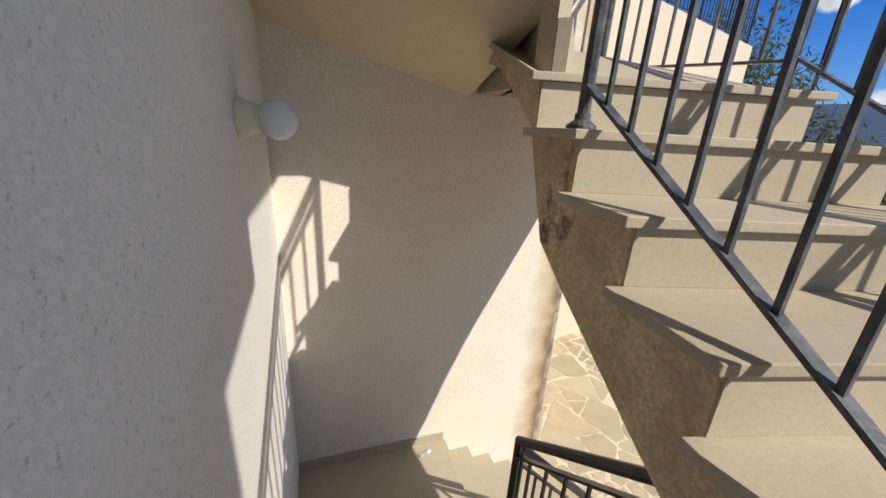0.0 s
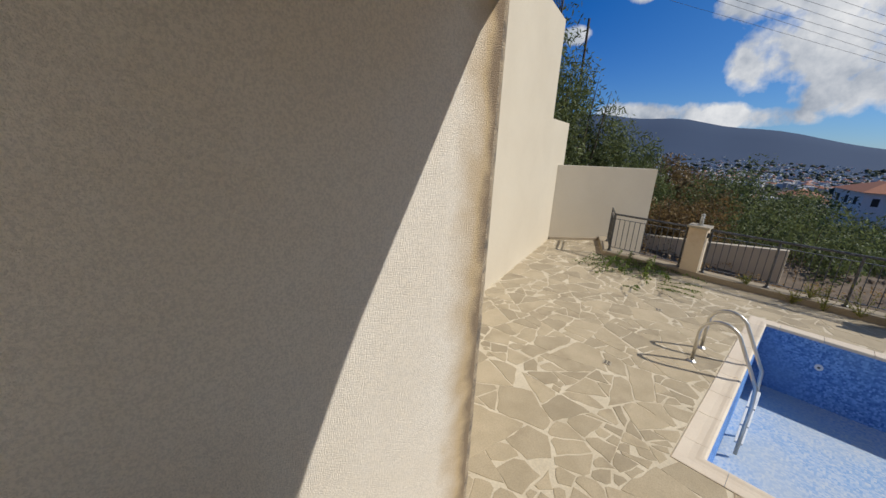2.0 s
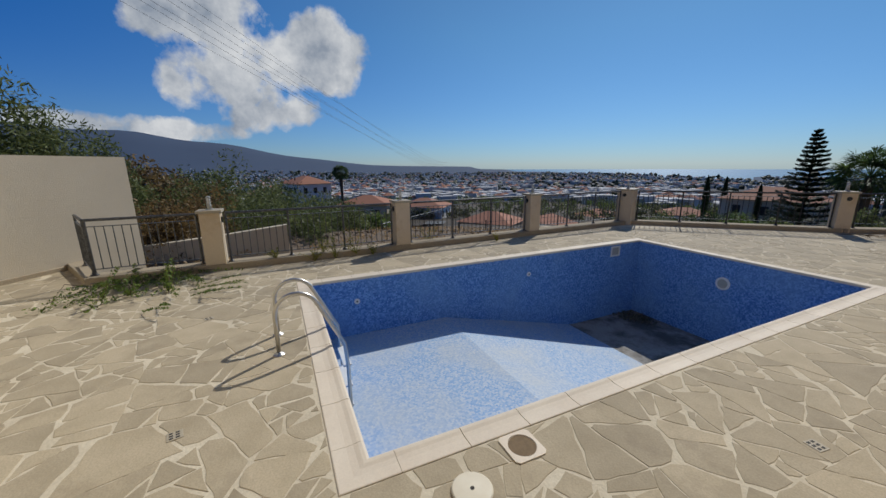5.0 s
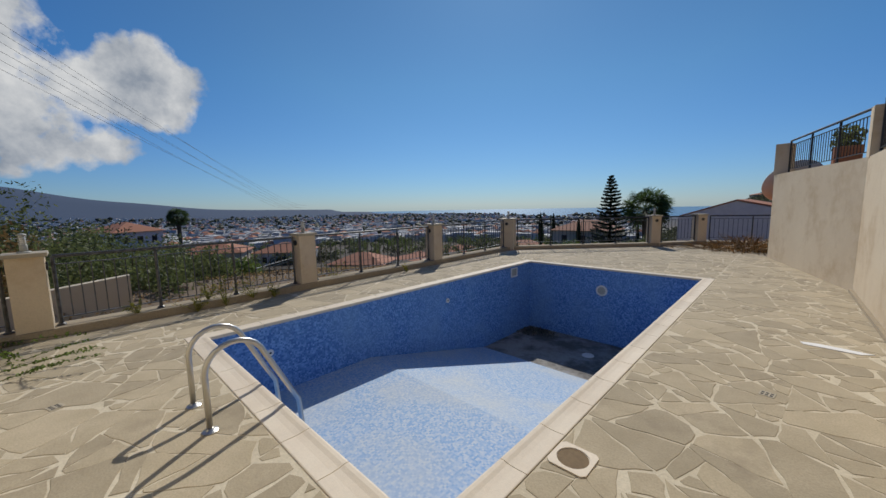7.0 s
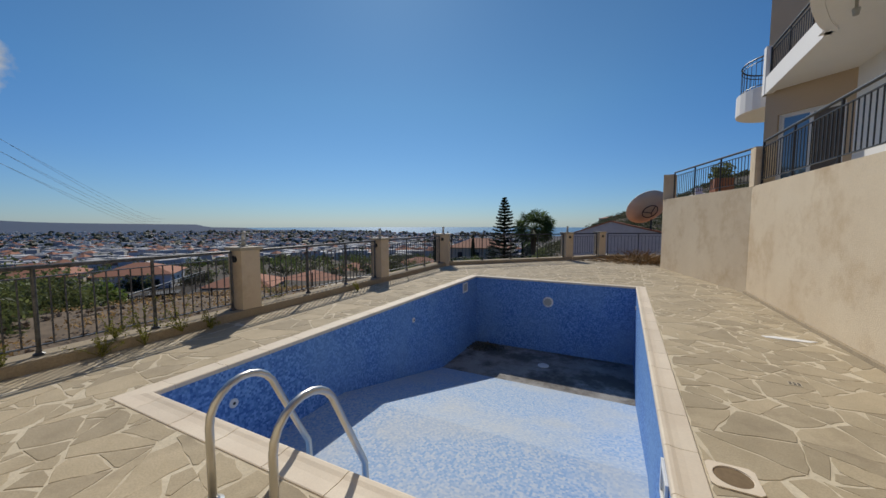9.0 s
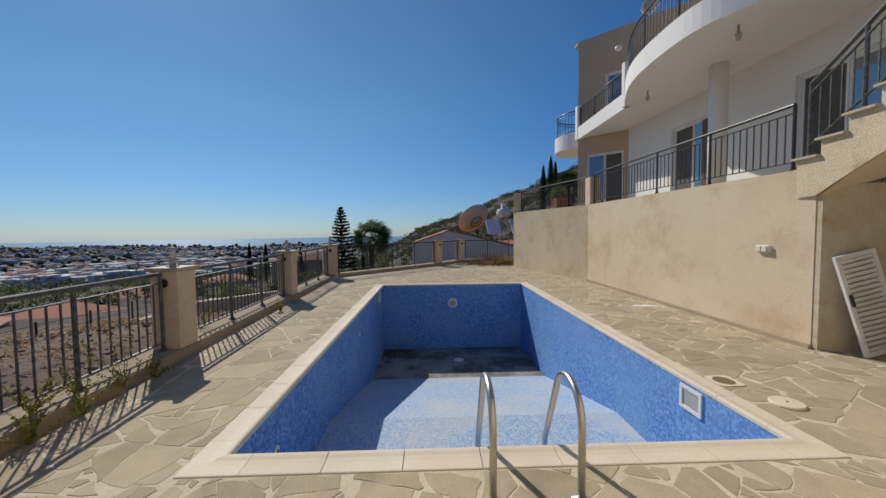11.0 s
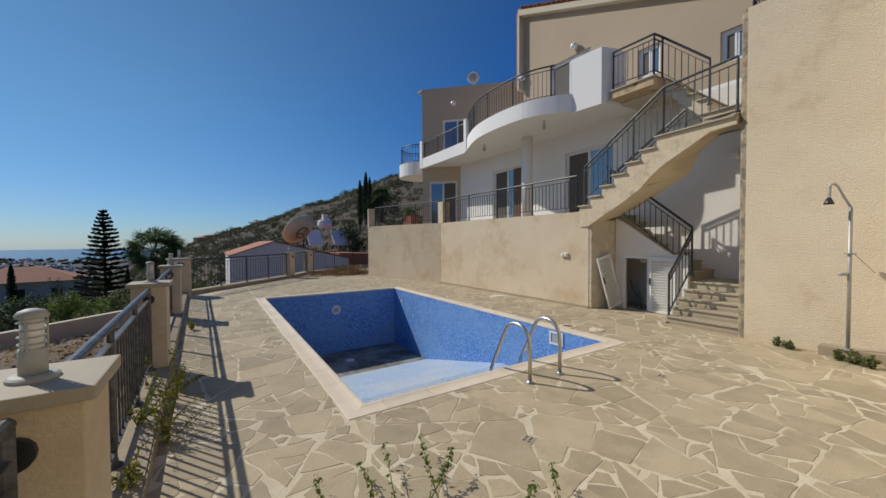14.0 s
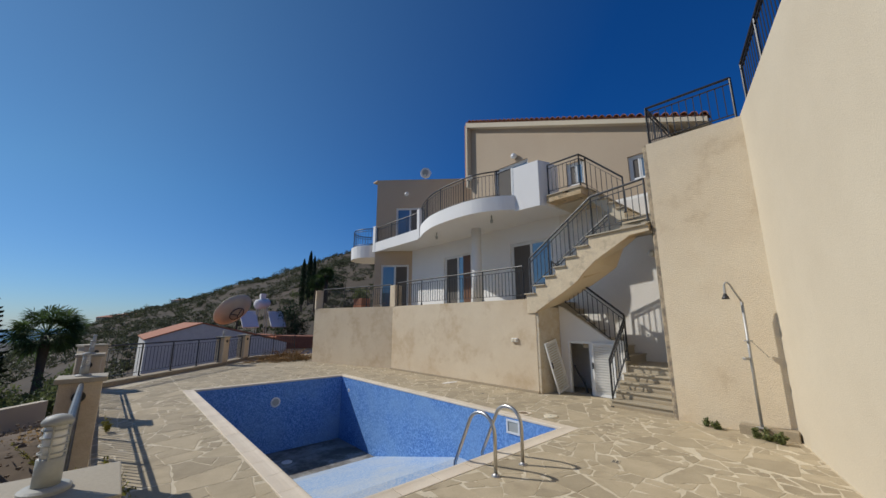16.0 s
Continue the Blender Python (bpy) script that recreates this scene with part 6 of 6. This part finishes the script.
# ---- neighbouring houses ----
def villa(x, y, z, w, d, h, turn, roof_h=1.8, label="white villa with a red tiled hip roof", seed=0):
    v = thing("villa", (x, y, z), label, "house", "neighbouring villas", turn=turn)
    part("house_wall", box((-w / 2, -d / 2, -6), (w / 2, d / 2, h)), PAINT_WHITE if seed % 2 == 0 else STUCCO_CREAM, v)
    bm = bmesh.new()
    o = 0.5
    b = [bm.verts.new(p) for p in ((-w / 2 - o, -d / 2 - o, h), (w / 2 + o, -d / 2 - o, h), (w / 2 + o, d / 2 + o, h), (-w / 2 - o, d / 2 + o, h))]
    t = [bm.verts.new(p) for p in ((-max(0.1, w / 2 - d / 2), 0, h + roof_h), (max(0.1, w / 2 - d / 2), 0, h + roof_h))]
    for q in ((b[0], b[1], t[1], t[0]), (b[1], b[2], t[1]), (b[2], b[3], t[0], t[1]), (b[3], b[0], t[0]), (b[3], b[2], b[1], b[0])):
        bm.faces.new(q)
    part("roof", bm, TILE_RED, v, "red clay tile roof")
    for sx in (-1, 1):
        for k in (-0.3, 0.0, 0.3):
            part("window", box((k * w - 0.5, sx * d / 2 - 0.03, h - 2.2), (k * w + 0.5, sx * d / 2 + 0.03, h - 0.9)), DARK, v)
            part("window", box((sx * w / 2 - 0.03, k * d - 0.45, h - 2.2), (sx * w / 2 + 0.03, k * d + 0.45, h - 0.9)), DARK, v)
    return v


for i, (az, r, z, w, d, h, turn) in enumerate(((86, 92, -8.8, 10, 8, 6.6, 20), (76.7, 80, -13.4, 11, 9, 7.0, 60), (67.5, 84, -14.4, 11, 9, 6.8, 50), (56, 66, -15, 10, 8, 6.4, 35), (46, 74, -15, 13, 9, 5.0, -20), (20, 72, -11, 11, 8, 7.6, 10),
                                               (40, 105, -17, 12, 9, 5, 5), (92, 150, -16, 14, 9, 8, 0), (30, 120, -18, 12, 9, 6, 40))):
    px, py = polar(az, r)
    villa(px, py, z, w, d, h, turn, seed=i)
for i, (az, r, z, w) in enumerate(((1.6, 222, -2.2, 9), (-0.2, 226, -1.0, 10), (-1.6, 230, 0.2, 8), (-5.2, 236, 7.0, 9))):
    px, py = polar(az, r)
    villa(px, py, z, w, 9, 6.0, 15, 1.2, "cream villa on the hillside", i + 1)

# near neighbour with the satellite dish
nh = thing("neighbour_house", (4.0, 30.0, -3.0), "low grey-white house with a red tiled gable roof", "house")
bm = profile([(-4.2, -3.0), (4.6, -3.0), (4.6, 3.1), (-1.2, 4.55), (-4.2, 3.55)], "y", -3.0, 7.0)
part("house_wall", bm, material("grey_render", (0.72, 0.70, 0.66), 0.9, fine=20, fine_amount=0.1), nh)
bm = profile([(-4.3, 3.54), (-4.3, 3.6), (-1.2, 4.65), (5.2, 3.12), (5.2, 3.0), (-1.2, 4.56)], "y", -3.04, 7.3)
part("roof", bm, TILE_RED, nh, "red clay tile roof")
bm = profile([(5.0, 2.3), (12.0, 2.3), (12.0, 3.2), (5.0, 3.5)], "y", 1.0, 9.0)
part("rear_roof", bm, TILE_RED, nh)
part("rear_wall", box((5.0, 1.4, -3), (11.6, 8.6, 2.3)), PAINT_WHITE, nh)

dish = thing("satellite_dish", (5.45, 29.5, 0.85), "large cream mesh satellite dish on a roof mast", "satellite dish")
part("mast", tube([(0, 0, -0.6), (0, 0, 0.9)], 0.06, 8), IRON, dish)
bm = lathe([(0.05, 0.0), (0.6, 0.07), (1.1, 0.24), (1.5, 0.46), (1.5, 0.43), (1.1, 0.20), (0.6, 0.03), (0.05, -0.04)], 36)
bmesh.ops.transform(bm, matrix=pose(-0.15, 0, 1.55, 0, -52, -60), verts=bm.verts)
reflector = part("reflector", bm, DISH, dish, "cream reflector", True)
bm = tube([(0.55 * math.cos(a), 0.55 * math.sin(a), -0.12) for a in np.linspace(0, math.tau, 25)], 0.035, 6)
for a in (0.4, 2.5, 4.6):
    tube([(0, 0, -0.3), (0.55 * math.cos(a), 0.55 * math.sin(a), -0.1)], 0.03, 5, bm)
bmesh.ops.transform(bm, matrix=pose(-0.15, 0, 1.55, 0, -52, -60), verts=bm.verts)
part("back_frame", bm, IRON, dish, "dark ring frame")

tank = thing("water_tank", (9.6, 38.5, 1.0), "white solar water tank on a steel frame", "water tank")
bm = lathe([(0.08, -0.8), (0.42, -0.74), (0.52, -0.62), (0.52, 0.62), (0.42, 0.74), (0.08, 0.8)], 20)
bmesh.ops.transform(bm, matrix=pose(0, 0, 2.6, 0, 80, 30), verts=bm.verts)
part("drum", bm, PAINT_WHITE, tank, smooth=True)
part("cistern", box((-0.27, -0.27, 3.1), (0.27, 0.27, 3.65), 0.05), PAINT_WHITE, tank)
for sx in (-0.6, 0.6):
    for sy in (-0.5, 0.5):
        part("leg", tube([(sx, sy, -4.0), (sx * 0.7, sy * 0.7, 2.2)], 0.05, 6), LAMP_GREY, tank)
for k in (-2.0, 0.9):
    bm = box((k, -0.05, 0.2), (k + 1.6, 0.05, 2.2))
    bmesh.ops.transform(bm, matrix=pose(0, -1.2, 0, -35, 0, 10), verts=bm.verts)
    part("solar_panel", bm, PAINT_WHITE, tank)

# ---- power line ----
line = thing("power_line", (-34.0, -22.0, -1.0), "wooden power pole with sagging overhead cables", "power line")
part("pole", tube([(0, 0, -6), (0, 0, 17)], [0.2, 0.13], 8), BARK, line)
far_end = Vector((-390, 172, 0.0)) - Vector((-34.0, -22.0, -1.0))
for i in range(6):
    a = Vector((19.5, 15.5, 0)) + Vector((2.4 + 1.0 * (i % 3), -5.0 - 0.6 * (i // 3), 13.0 + 0.7 * (i % 3) - 0.5 * (i // 3)))
    b = far_end + Vector((0, 9.0 * (i // 3) + 3.0 * (i % 3), 2.5 * (i % 3)))
    pts = []
    for u in np.linspace(0, 1, 30):
        w = u ** 2.2
        p = a + (b - a) * w
        p.z -= 9 * (w * (1 - w)) * 1.6
        pts.append(p)
    part("cable", tube(pts, [0.008 + 0.07 * (u ** 2.2) for u in np.linspace(0, 1, 30)], 4), WIRE, line)

# ---- town on the plain ----
rng = rand(900)
tv, tf, rv, rf = [], [], [], []
made = 0
while made < 6500:
    az = rng.uniform(14, 124)
    r = 210 + 2070 * rng.random() ** 1.25
    if is_sea(az, r + 60) or (r < 300 and rng.random() < 0.45) or (az < 30 and rng.random() < 0.5):
        continue
    if noise.noise(Vector((math.sin(radians(az)) * r / 130, math.cos(radians(az)) * r / 130, 4.0))) < -0.18:
        continue
    x, y = 2 - r * math.sin(radians(az)), 3 + r * math.cos(radians(az))
    z = land_height(x, y)
    w, d, h = rng.uniform(4, 10), rng.uniform(4, 9), rng.uniform(2.6, 6.0)
    a = rng.random() * math.pi
    ca, sa = math.cos(a), math.sin(a)
    red = rng.random() < 0.17
    ring = [(x + ca * u * w / 2 - sa * v * d / 2, y + sa * u * w / 2 + ca * v * d / 2) for u, v in ((-1, -1), (1, -1), (1, 1), (-1, 1))]
    n = len(tv)
    tv += [(*p, z - 4) for p in ring] + [(*p, z + h) for p in ring]
    tf += [(n, n + 1, n + 5, n + 4), (n + 1, n + 2, n + 6, n + 5), (n + 2, n + 3, n + 7, n + 6), (n + 3, n, n + 4, n + 7), (n + 4, n + 5, n + 6, n + 7)]
    if red:
        n = len(rv)
        rv += [(*p, z + h + 0.02) for p in ring] + [(x, y, z + h + 1.9)]
        rf += [(n, n + 1, n + 4), (n + 1, n + 2, n + 4), (n + 2, n + 3, n + 4), (n + 3, n, n + 4)]
    made += 1
TOWN = material("town_walls", (0.60, 0.58, 0.54), 0.9, second=(0.42, 0.39, 0.35), scale=0.02, vary=0.35, island=True)
tagged(soup("town", tv, tf, TOWN), "far white houses of a coastal town", "town", "", "stuff")
tagged(soup("town_roofs", rv, rf, TILE_RED), "red tiled roofs of the far town", "town", "", "stuff")

cv, cf = [], []
base = bmesh.new()
bmesh.ops.create_icosphere(base, subdivisions=1, radius=1.0)
ico_v = np.array([v.co[:] for v in base.verts])
ico_f = np.array([[v.index for v in f.verts] for f in base.faces])
base.free()


def clump(store_v, store_f, x, y, z, s, h):
    n = sum(len(a) for a in store_v)
    k = ico_v * (1 + rng.normal(0, 0.22, (len(ico_v), 1)))
    store_v.append(k * np.array([s, s, h]) + np.array([x, y, z + h * 0.5]))
    store_f.append(ico_f + n)


def crown_of(store, x, y, z, s, h, count):
    """A ragged crown of leaf sprays, lumped round a few centres."""
    c = rng.normal(0, 0.42, (7, 3)) * np.array([s, s, h * 0.55]) + np.array([x, y, z + h * 0.5])
    v, f = leaves(rng, c, (s * 0.45, s * 0.45, h * 0.4), count, 0.10 * s + 0.05, 0.6)
    store.append(v)


near_crowns = {"olive": [], "green": [], "dark": []}
tints = {"olive": LEAF_OLIVE, "green": LEAF_BRIGHT, "dark": SCRUB}
for i in range(5200):
    az = rng.uniform(12, 135)
    r = 60 + 2100 * rng.random() ** 1.5
    if is_sea(az, r + 40) or r < 230:
        continue
    x, y = 2 - r * math.sin(radians(az)), 3 + r * math.cos(radians(az))
    s = rng.uniform(2.0, 5.5) * (0.55 + r / 1600)
    clump(cv, cf, x, y, land_height(x, y), s, s * rng.uniform(0.6, 1.0))
tagged(soup("far_trees", np.concatenate(cv), np.concatenate(cf), SCRUB), "dark trees scattered through the far town", "trees", "", "stuff")
for i in range(1150):
    az = rng.uniform(13, 118)
    r = 26 + 210 * rng.random() ** 0.8
    if r < 60 and (az < 28 or rng.random() < 0.62) or az < 74 and (r < 75 or rng.random() < 0.5):
        continue
    x, y = 2 - r * math.sin(radians(az)), 3 + r * math.cos(radians(az))
    s = rng.uniform(0.9, 2.4) * (0.7 + r / 220)
    k = rng.random()
    crown_of(near_crowns["olive" if k < 0.45 else "dark" if k < 0.85 else "green"], x, y, land_height(x, y) - 0.3, s, s * rng.uniform(1.0, 1.6), 220 if r < 90 else 130)
for kind, store in near_crowns.items():
    v = np.concatenate(store)
    tagged(soup("slope_trees", v, np.arange(len(v)).reshape(-1, 4), tints[kind]), "leafy " + kind + " trees and bushes on the slope below", "trees", "", "stuff")
cv, cf, near_scrub = [], [], []
for i in range(10500):
    az = rng.uniform(-60, 14)
    r = 34 + 340 * rng.random() ** 0.9
    x, y = 2 - r * math.sin(radians(az)), 3 + r * math.cos(radians(az))
    if r < 48 and az < 4 or noise.noise(Vector((x / 24, y / 24, 9.0))) < -0.34:
        continue
    s = rng.uniform(0.5, 1.7) * (0.6 + r / 260)
    if r < 235:
        crown_of(near_scrub, x, y, land_height(x, y) - 0.2, s, s * rng.uniform(0.6, 1.0), 70)
    else:
        clump(cv, cf, x, y, land_height(x, y) - 0.2, s, s * rng.uniform(0.5, 0.85))
tagged(soup("far_scrub", np.concatenate(cv), np.concatenate(cf), SCRUB), "dark scrub on the far rocky hillside", "scrub", "", "stuff")
v = np.concatenate(near_scrub)
tagged(soup("hill_scrub", v, np.arange(len(v)).reshape(-1, 4), SCRUB), "dark leafy scrub on the rocky hillside", "scrub", "", "stuff")
pv, pf = leaves(rng, [(2 - r * math.sin(a), 3 + r * math.cos(a), land_height(2 - r * math.sin(a), 3 + r * math.cos(a)) + 0.06) for r, a in zip(rng.uniform(7, 22, 400), rng.uniform(0.0, 2.2, 400))], (0.5, 0.5, 0.08), 12000, 0.04)
tagged(soup("dry_grass", pv, pf, STRAW), "dry grass tufts and stubble on the plot", "grass", "", "stuff")

# clods and stones on the dry plot
cv, cf = [], []
for i in range(2600):
    x, y = rng.uniform(-9.3, -2.3), rng.uniform(-3.2, 14.0)
    r = math.hypot(x - 2, y - 3)
    s = 0.015 + 0.06 * rng.random() ** 3
    clump(cv, cf, x, y, (-0.95 if r < 10 else land_height(x, y)) - s * 0.35, s, s * 0.8)
CLOD = material("dry_clods", (0.27, 0.20, 0.13), 0.95, second=(0.18, 0.13, 0.085), scale=6, fine=40, vary=0.3, island=True)
tagged(soup("clods", np.concatenate(cv), np.concatenate(cf), CLOD), "dry brown clods and stones on the plot", "stones", "", "stuff")

# ---- crazy paving ----
rng = rand(321)


def clip(poly, nx, ny, c):
    """Keeps the part of a plan polygon where nx * x + ny * y <= c."""
    out = []
    for i, p in enumerate(poly):
        q = poly[(i + 1) % len(poly)]
        a, b = nx * p[0] + ny * p[1] - c, nx * q[0] + ny * q[1] - c
        if a <= 0:
            out.append(p)
        if (a < 0 < b) or (b < 0 < a):
            t = a / (a - b)
            out.append((p[0] + (q[0] - p[0]) * t, p[1] + (q[1] - p[1]) * t))
    return out


def line_clip(poly, a, b, gap=0.0):
    """Keeps what lies to the left of the way from a to b."""
    dx, dy = b[0] - a[0], b[1] - a[1]
    ln = math.hypot(dx, dy)
    nx, ny = dy / ln, -dx / ln
    return clip(poly, nx, ny, nx * a[0] + ny * a[1] - gap)


def regions(poly):
    """Cuts a stone to the terrace's edges and round the pool."""
    for a, b in ((WW_A, WW_B), (FAR_E, CORNER), (FAR_F, FAR_E), (FAR_G, FAR_F)):
        poly = line_clip(poly, a, b, 0.02) if len(poly) > 2 else poly
    if len(poly) < 3:
        return []
    lo = clip(poly, 0, 1, -3.36)
    hi = clip(poly, 0, -1, 3.36)
    hi = line_clip(hi, (rail_x(9.6) + 0.19, 9.6), (rail_x(-3.36) + 0.19, -3.36)) if len(hi) > 2 else []
    if len(lo) > 2:
        lo = line_clip(lo, (-1.53, -3.36), (-2.96, -4.13))
    if len(lo) > 2:
        lo = line_clip(lo, (-2.96, -4.13), tuple(WW_A))
    out = []
    for p in (lo, hi):
        if len(p) < 3:
            continue
        x0, x1, y0, y1 = COPE_OUT[0] - 0.008, COPE_OUT[2] + 0.008, COPE_OUT[1] - 0.008, COPE_OUT[3] + 0.008
        left, right = clip(p, 1, 0, x0), clip(p, -1, 0, -x1)
        mid = clip(p, -1, 0, -x0)
        mid = clip(mid, 1, 0, x1) if len(mid) > 2 else []
        low, high = (clip(mid, 0, 1, y0), clip(mid, 0, -1, -y1)) if len(mid) > 2 else ([], [])
        out += [q for q in (left, right, low, high) if len(q) > 2]
    return out


def area(p):
    return 0.5 * sum(p[i][0] * p[(i + 1) % len(p)][1] - p[(i + 1) % len(p)][0] * p[i][1] for i in range(len(p)))


def inset(poly, gap):
    """Draws a convex outline in by half a joint, a little differently on each side."""
    out = poly
    for i, p in enumerate(poly):
        q = poly[(i + 1) % len(poly)]
        if math.hypot(q[0] - p[0], q[1] - p[1]) < 1e-4:
            continue
        out = line_clip(out, p, q, gap * (rng.uniform(0.35, 0.8) if rng.random() < 0.6 else rng.uniform(1.0, 2.6)))
        if len(out) < 3:
            return []
    # broken corners leave wider mortar where joints meet
    cx, cy = sum(p[0] for p in out) / len(out), sum(p[1] for p in out) / len(out)
    for px, py in list(out):
        if rng.random() < 0.6 and len(out) > 2:
            d = math.hypot(px - cx, py - cy)
            turn = rng.normal(0, 0.35)
            nx, ny = (px - cx) / d, (py - cy) / d
            nx, ny = nx * math.cos(turn) - ny * math.sin(turn), nx * math.sin(turn) + ny * math.cos(turn)
            out = clip(out, nx, ny, nx * px + ny * py - rng.uniform(0.005, 0.045))
            if len(out) < 3:
                return []
    return out


def shatter(poly, limit, out):
    """Splits a slab by slanted cuts until the pieces are of flagstone size."""
    a = abs(area(poly))
    if a < limit:
        out.append(poly)
        return
    cx, cy = sum(p[0] for p in poly) / len(poly), sum(p[1] for p in poly) / len(poly)
    sxx = sum((p[0] - cx) ** 2 for p in poly)
    syy = sum((p[1] - cy) ** 2 for p in poly)
    sxy = sum((p[0] - cx) * (p[1] - cy) for p in poly)
    ang = 0.5 * math.atan2(2 * sxy, sxx - syy) + rng.normal(0, 0.38)
    nx, ny = math.cos(ang), math.sin(ang)
    spread = math.sqrt(max(sxx, syy) / len(poly))
    c = nx * cx + ny * cy + rng.normal(0, 0.22) * spread
    for piece in (clip(poly, nx, ny, c), clip(poly, -nx, -ny, -c)):
        if len(piece) > 2 and abs(area(piece)) > 1e-4:
            k = rng.random()
            shatter(piece, 0.022 if k < 0.22 else 0.06 if k < 0.5 else 0.15 if k < 0.82 else 0.30, out)


raw = []
GRID = 1.05
seeds = {(i, j): (-3.4 + GRID * (i + rng.uniform(0.05, 0.95)), -6.2 + GRID * (j + rng.uniform(0.05, 0.95))) for i in range(11) for j in range(23)}
for (i, j), p in seeds.items():
    cell = [(p[0] - 2, p[1] - 2), (p[0] + 2, p[1] - 2), (p[0] + 2, p[1] + 2), (p[0] - 2, p[1] + 2)]
    for di in (-2, -1, 0, 1, 2):
        for dj in (-2, -1, 0, 1, 2):
            q = seeds.get((i + di, j + dj))
            if q is None or q == p or len(cell) < 3:
                continue
            nx, ny = q[0] - p[0], q[1] - p[1]
            cell = clip(cell, nx, ny, nx * (p[0] + q[0]) / 2 + ny * (p[1] + q[1]) / 2)
    if len(cell) > 2:
        k = rng.random()
        shatter(cell, 0.05 if k < 0.35 else 0.13 if k < 0.7 else 0.30, raw)
stones = []
for poly in raw:
    for piece in regions(poly):
        if area(piece) < 0:
            piece = piece[::-1]
        piece = inset(piece, 0.0058)
        if len(piece) > 2 and abs(area(piece)) > 0.0022:
            stones.append(piece)


def stone_shape(poly):
    """Outline with slightly wavering edges, cleaned of short ones."""
    if area(poly) < 0:
        poly = poly[::-1]
    out = []
    for i, p in enumerate(poly):
        q = poly[(i + 1) % len(poly)]
        ln = math.hypot(q[0] - p[0], q[1] - p[1])
        if ln < 0.03:
            continue
        out.append(p)
        k = int(ln / 0.13)
        for s in range(1, k + 1):
            u = s / (k + 1)
            w = 0.010 * math.sin(37 * p[0] + 53 * q[1] + 2.4 * s) + rng.uniform(-0.004, 0.003)
            out.append((p[0] + (q[0] - p[0]) * u - (q[1] - p[1]) / ln * w, p[1] + (q[1] - p[1]) * u + (q[0] - p[0]) / ln * w))
    return out


def stone_mesh(poly, z, verts, faces):
    cx, cy = sum(p[0] for p in poly) / len(poly), sum(p[1] for p in poly) / len(poly)
    n, b = len(poly), len(verts)
    for zz, shrink in ((-0.012, 0.0), (z - 0.0015, 0.0), (z, 0.004)):
        for px, py in poly:
            d = math.hypot(px - cx, py - cy) + 1e-6
            verts.append((px - (px - cx) / d * shrink, py - (py - cy) / d * shrink, zz))
    for r in (0, 1):
        for k in range(n):
            faces.append((b + r * n + k, b + r * n + (k + 1) % n, b + (r + 1) * n + (k + 1) % n, b + (r + 1) * n + k))
    faces.append(tuple(b + 2 * n + k for k in range(n)))


near = sorted(stones, key=lambda p: math.hypot(p[0][0] - 2.6, (p[0][1] + 1.8) * 0.9))
far_v, far_f = [], []
STONE_FAR = material("paving_stone_far", island=True, **STONE_LOOK)
for i, p in enumerate(near):
    p = stone_shape(p)
    if len(p) < 3:
        continue
    z = rng.uniform(0.0, 0.0018)
    if i < 300:
        v, f = [], []
        stone_mesh(p, z, v, f)
        soup("paving_stone", v, f, STONE, deck)
    else:
        stone_mesh(p, z, far_v, far_f)
rest = soup("paving_stones", far_v, far_f, STONE_FAR, deck, "farther flagstones of the terrace")
rest["kind"] = "stuff"
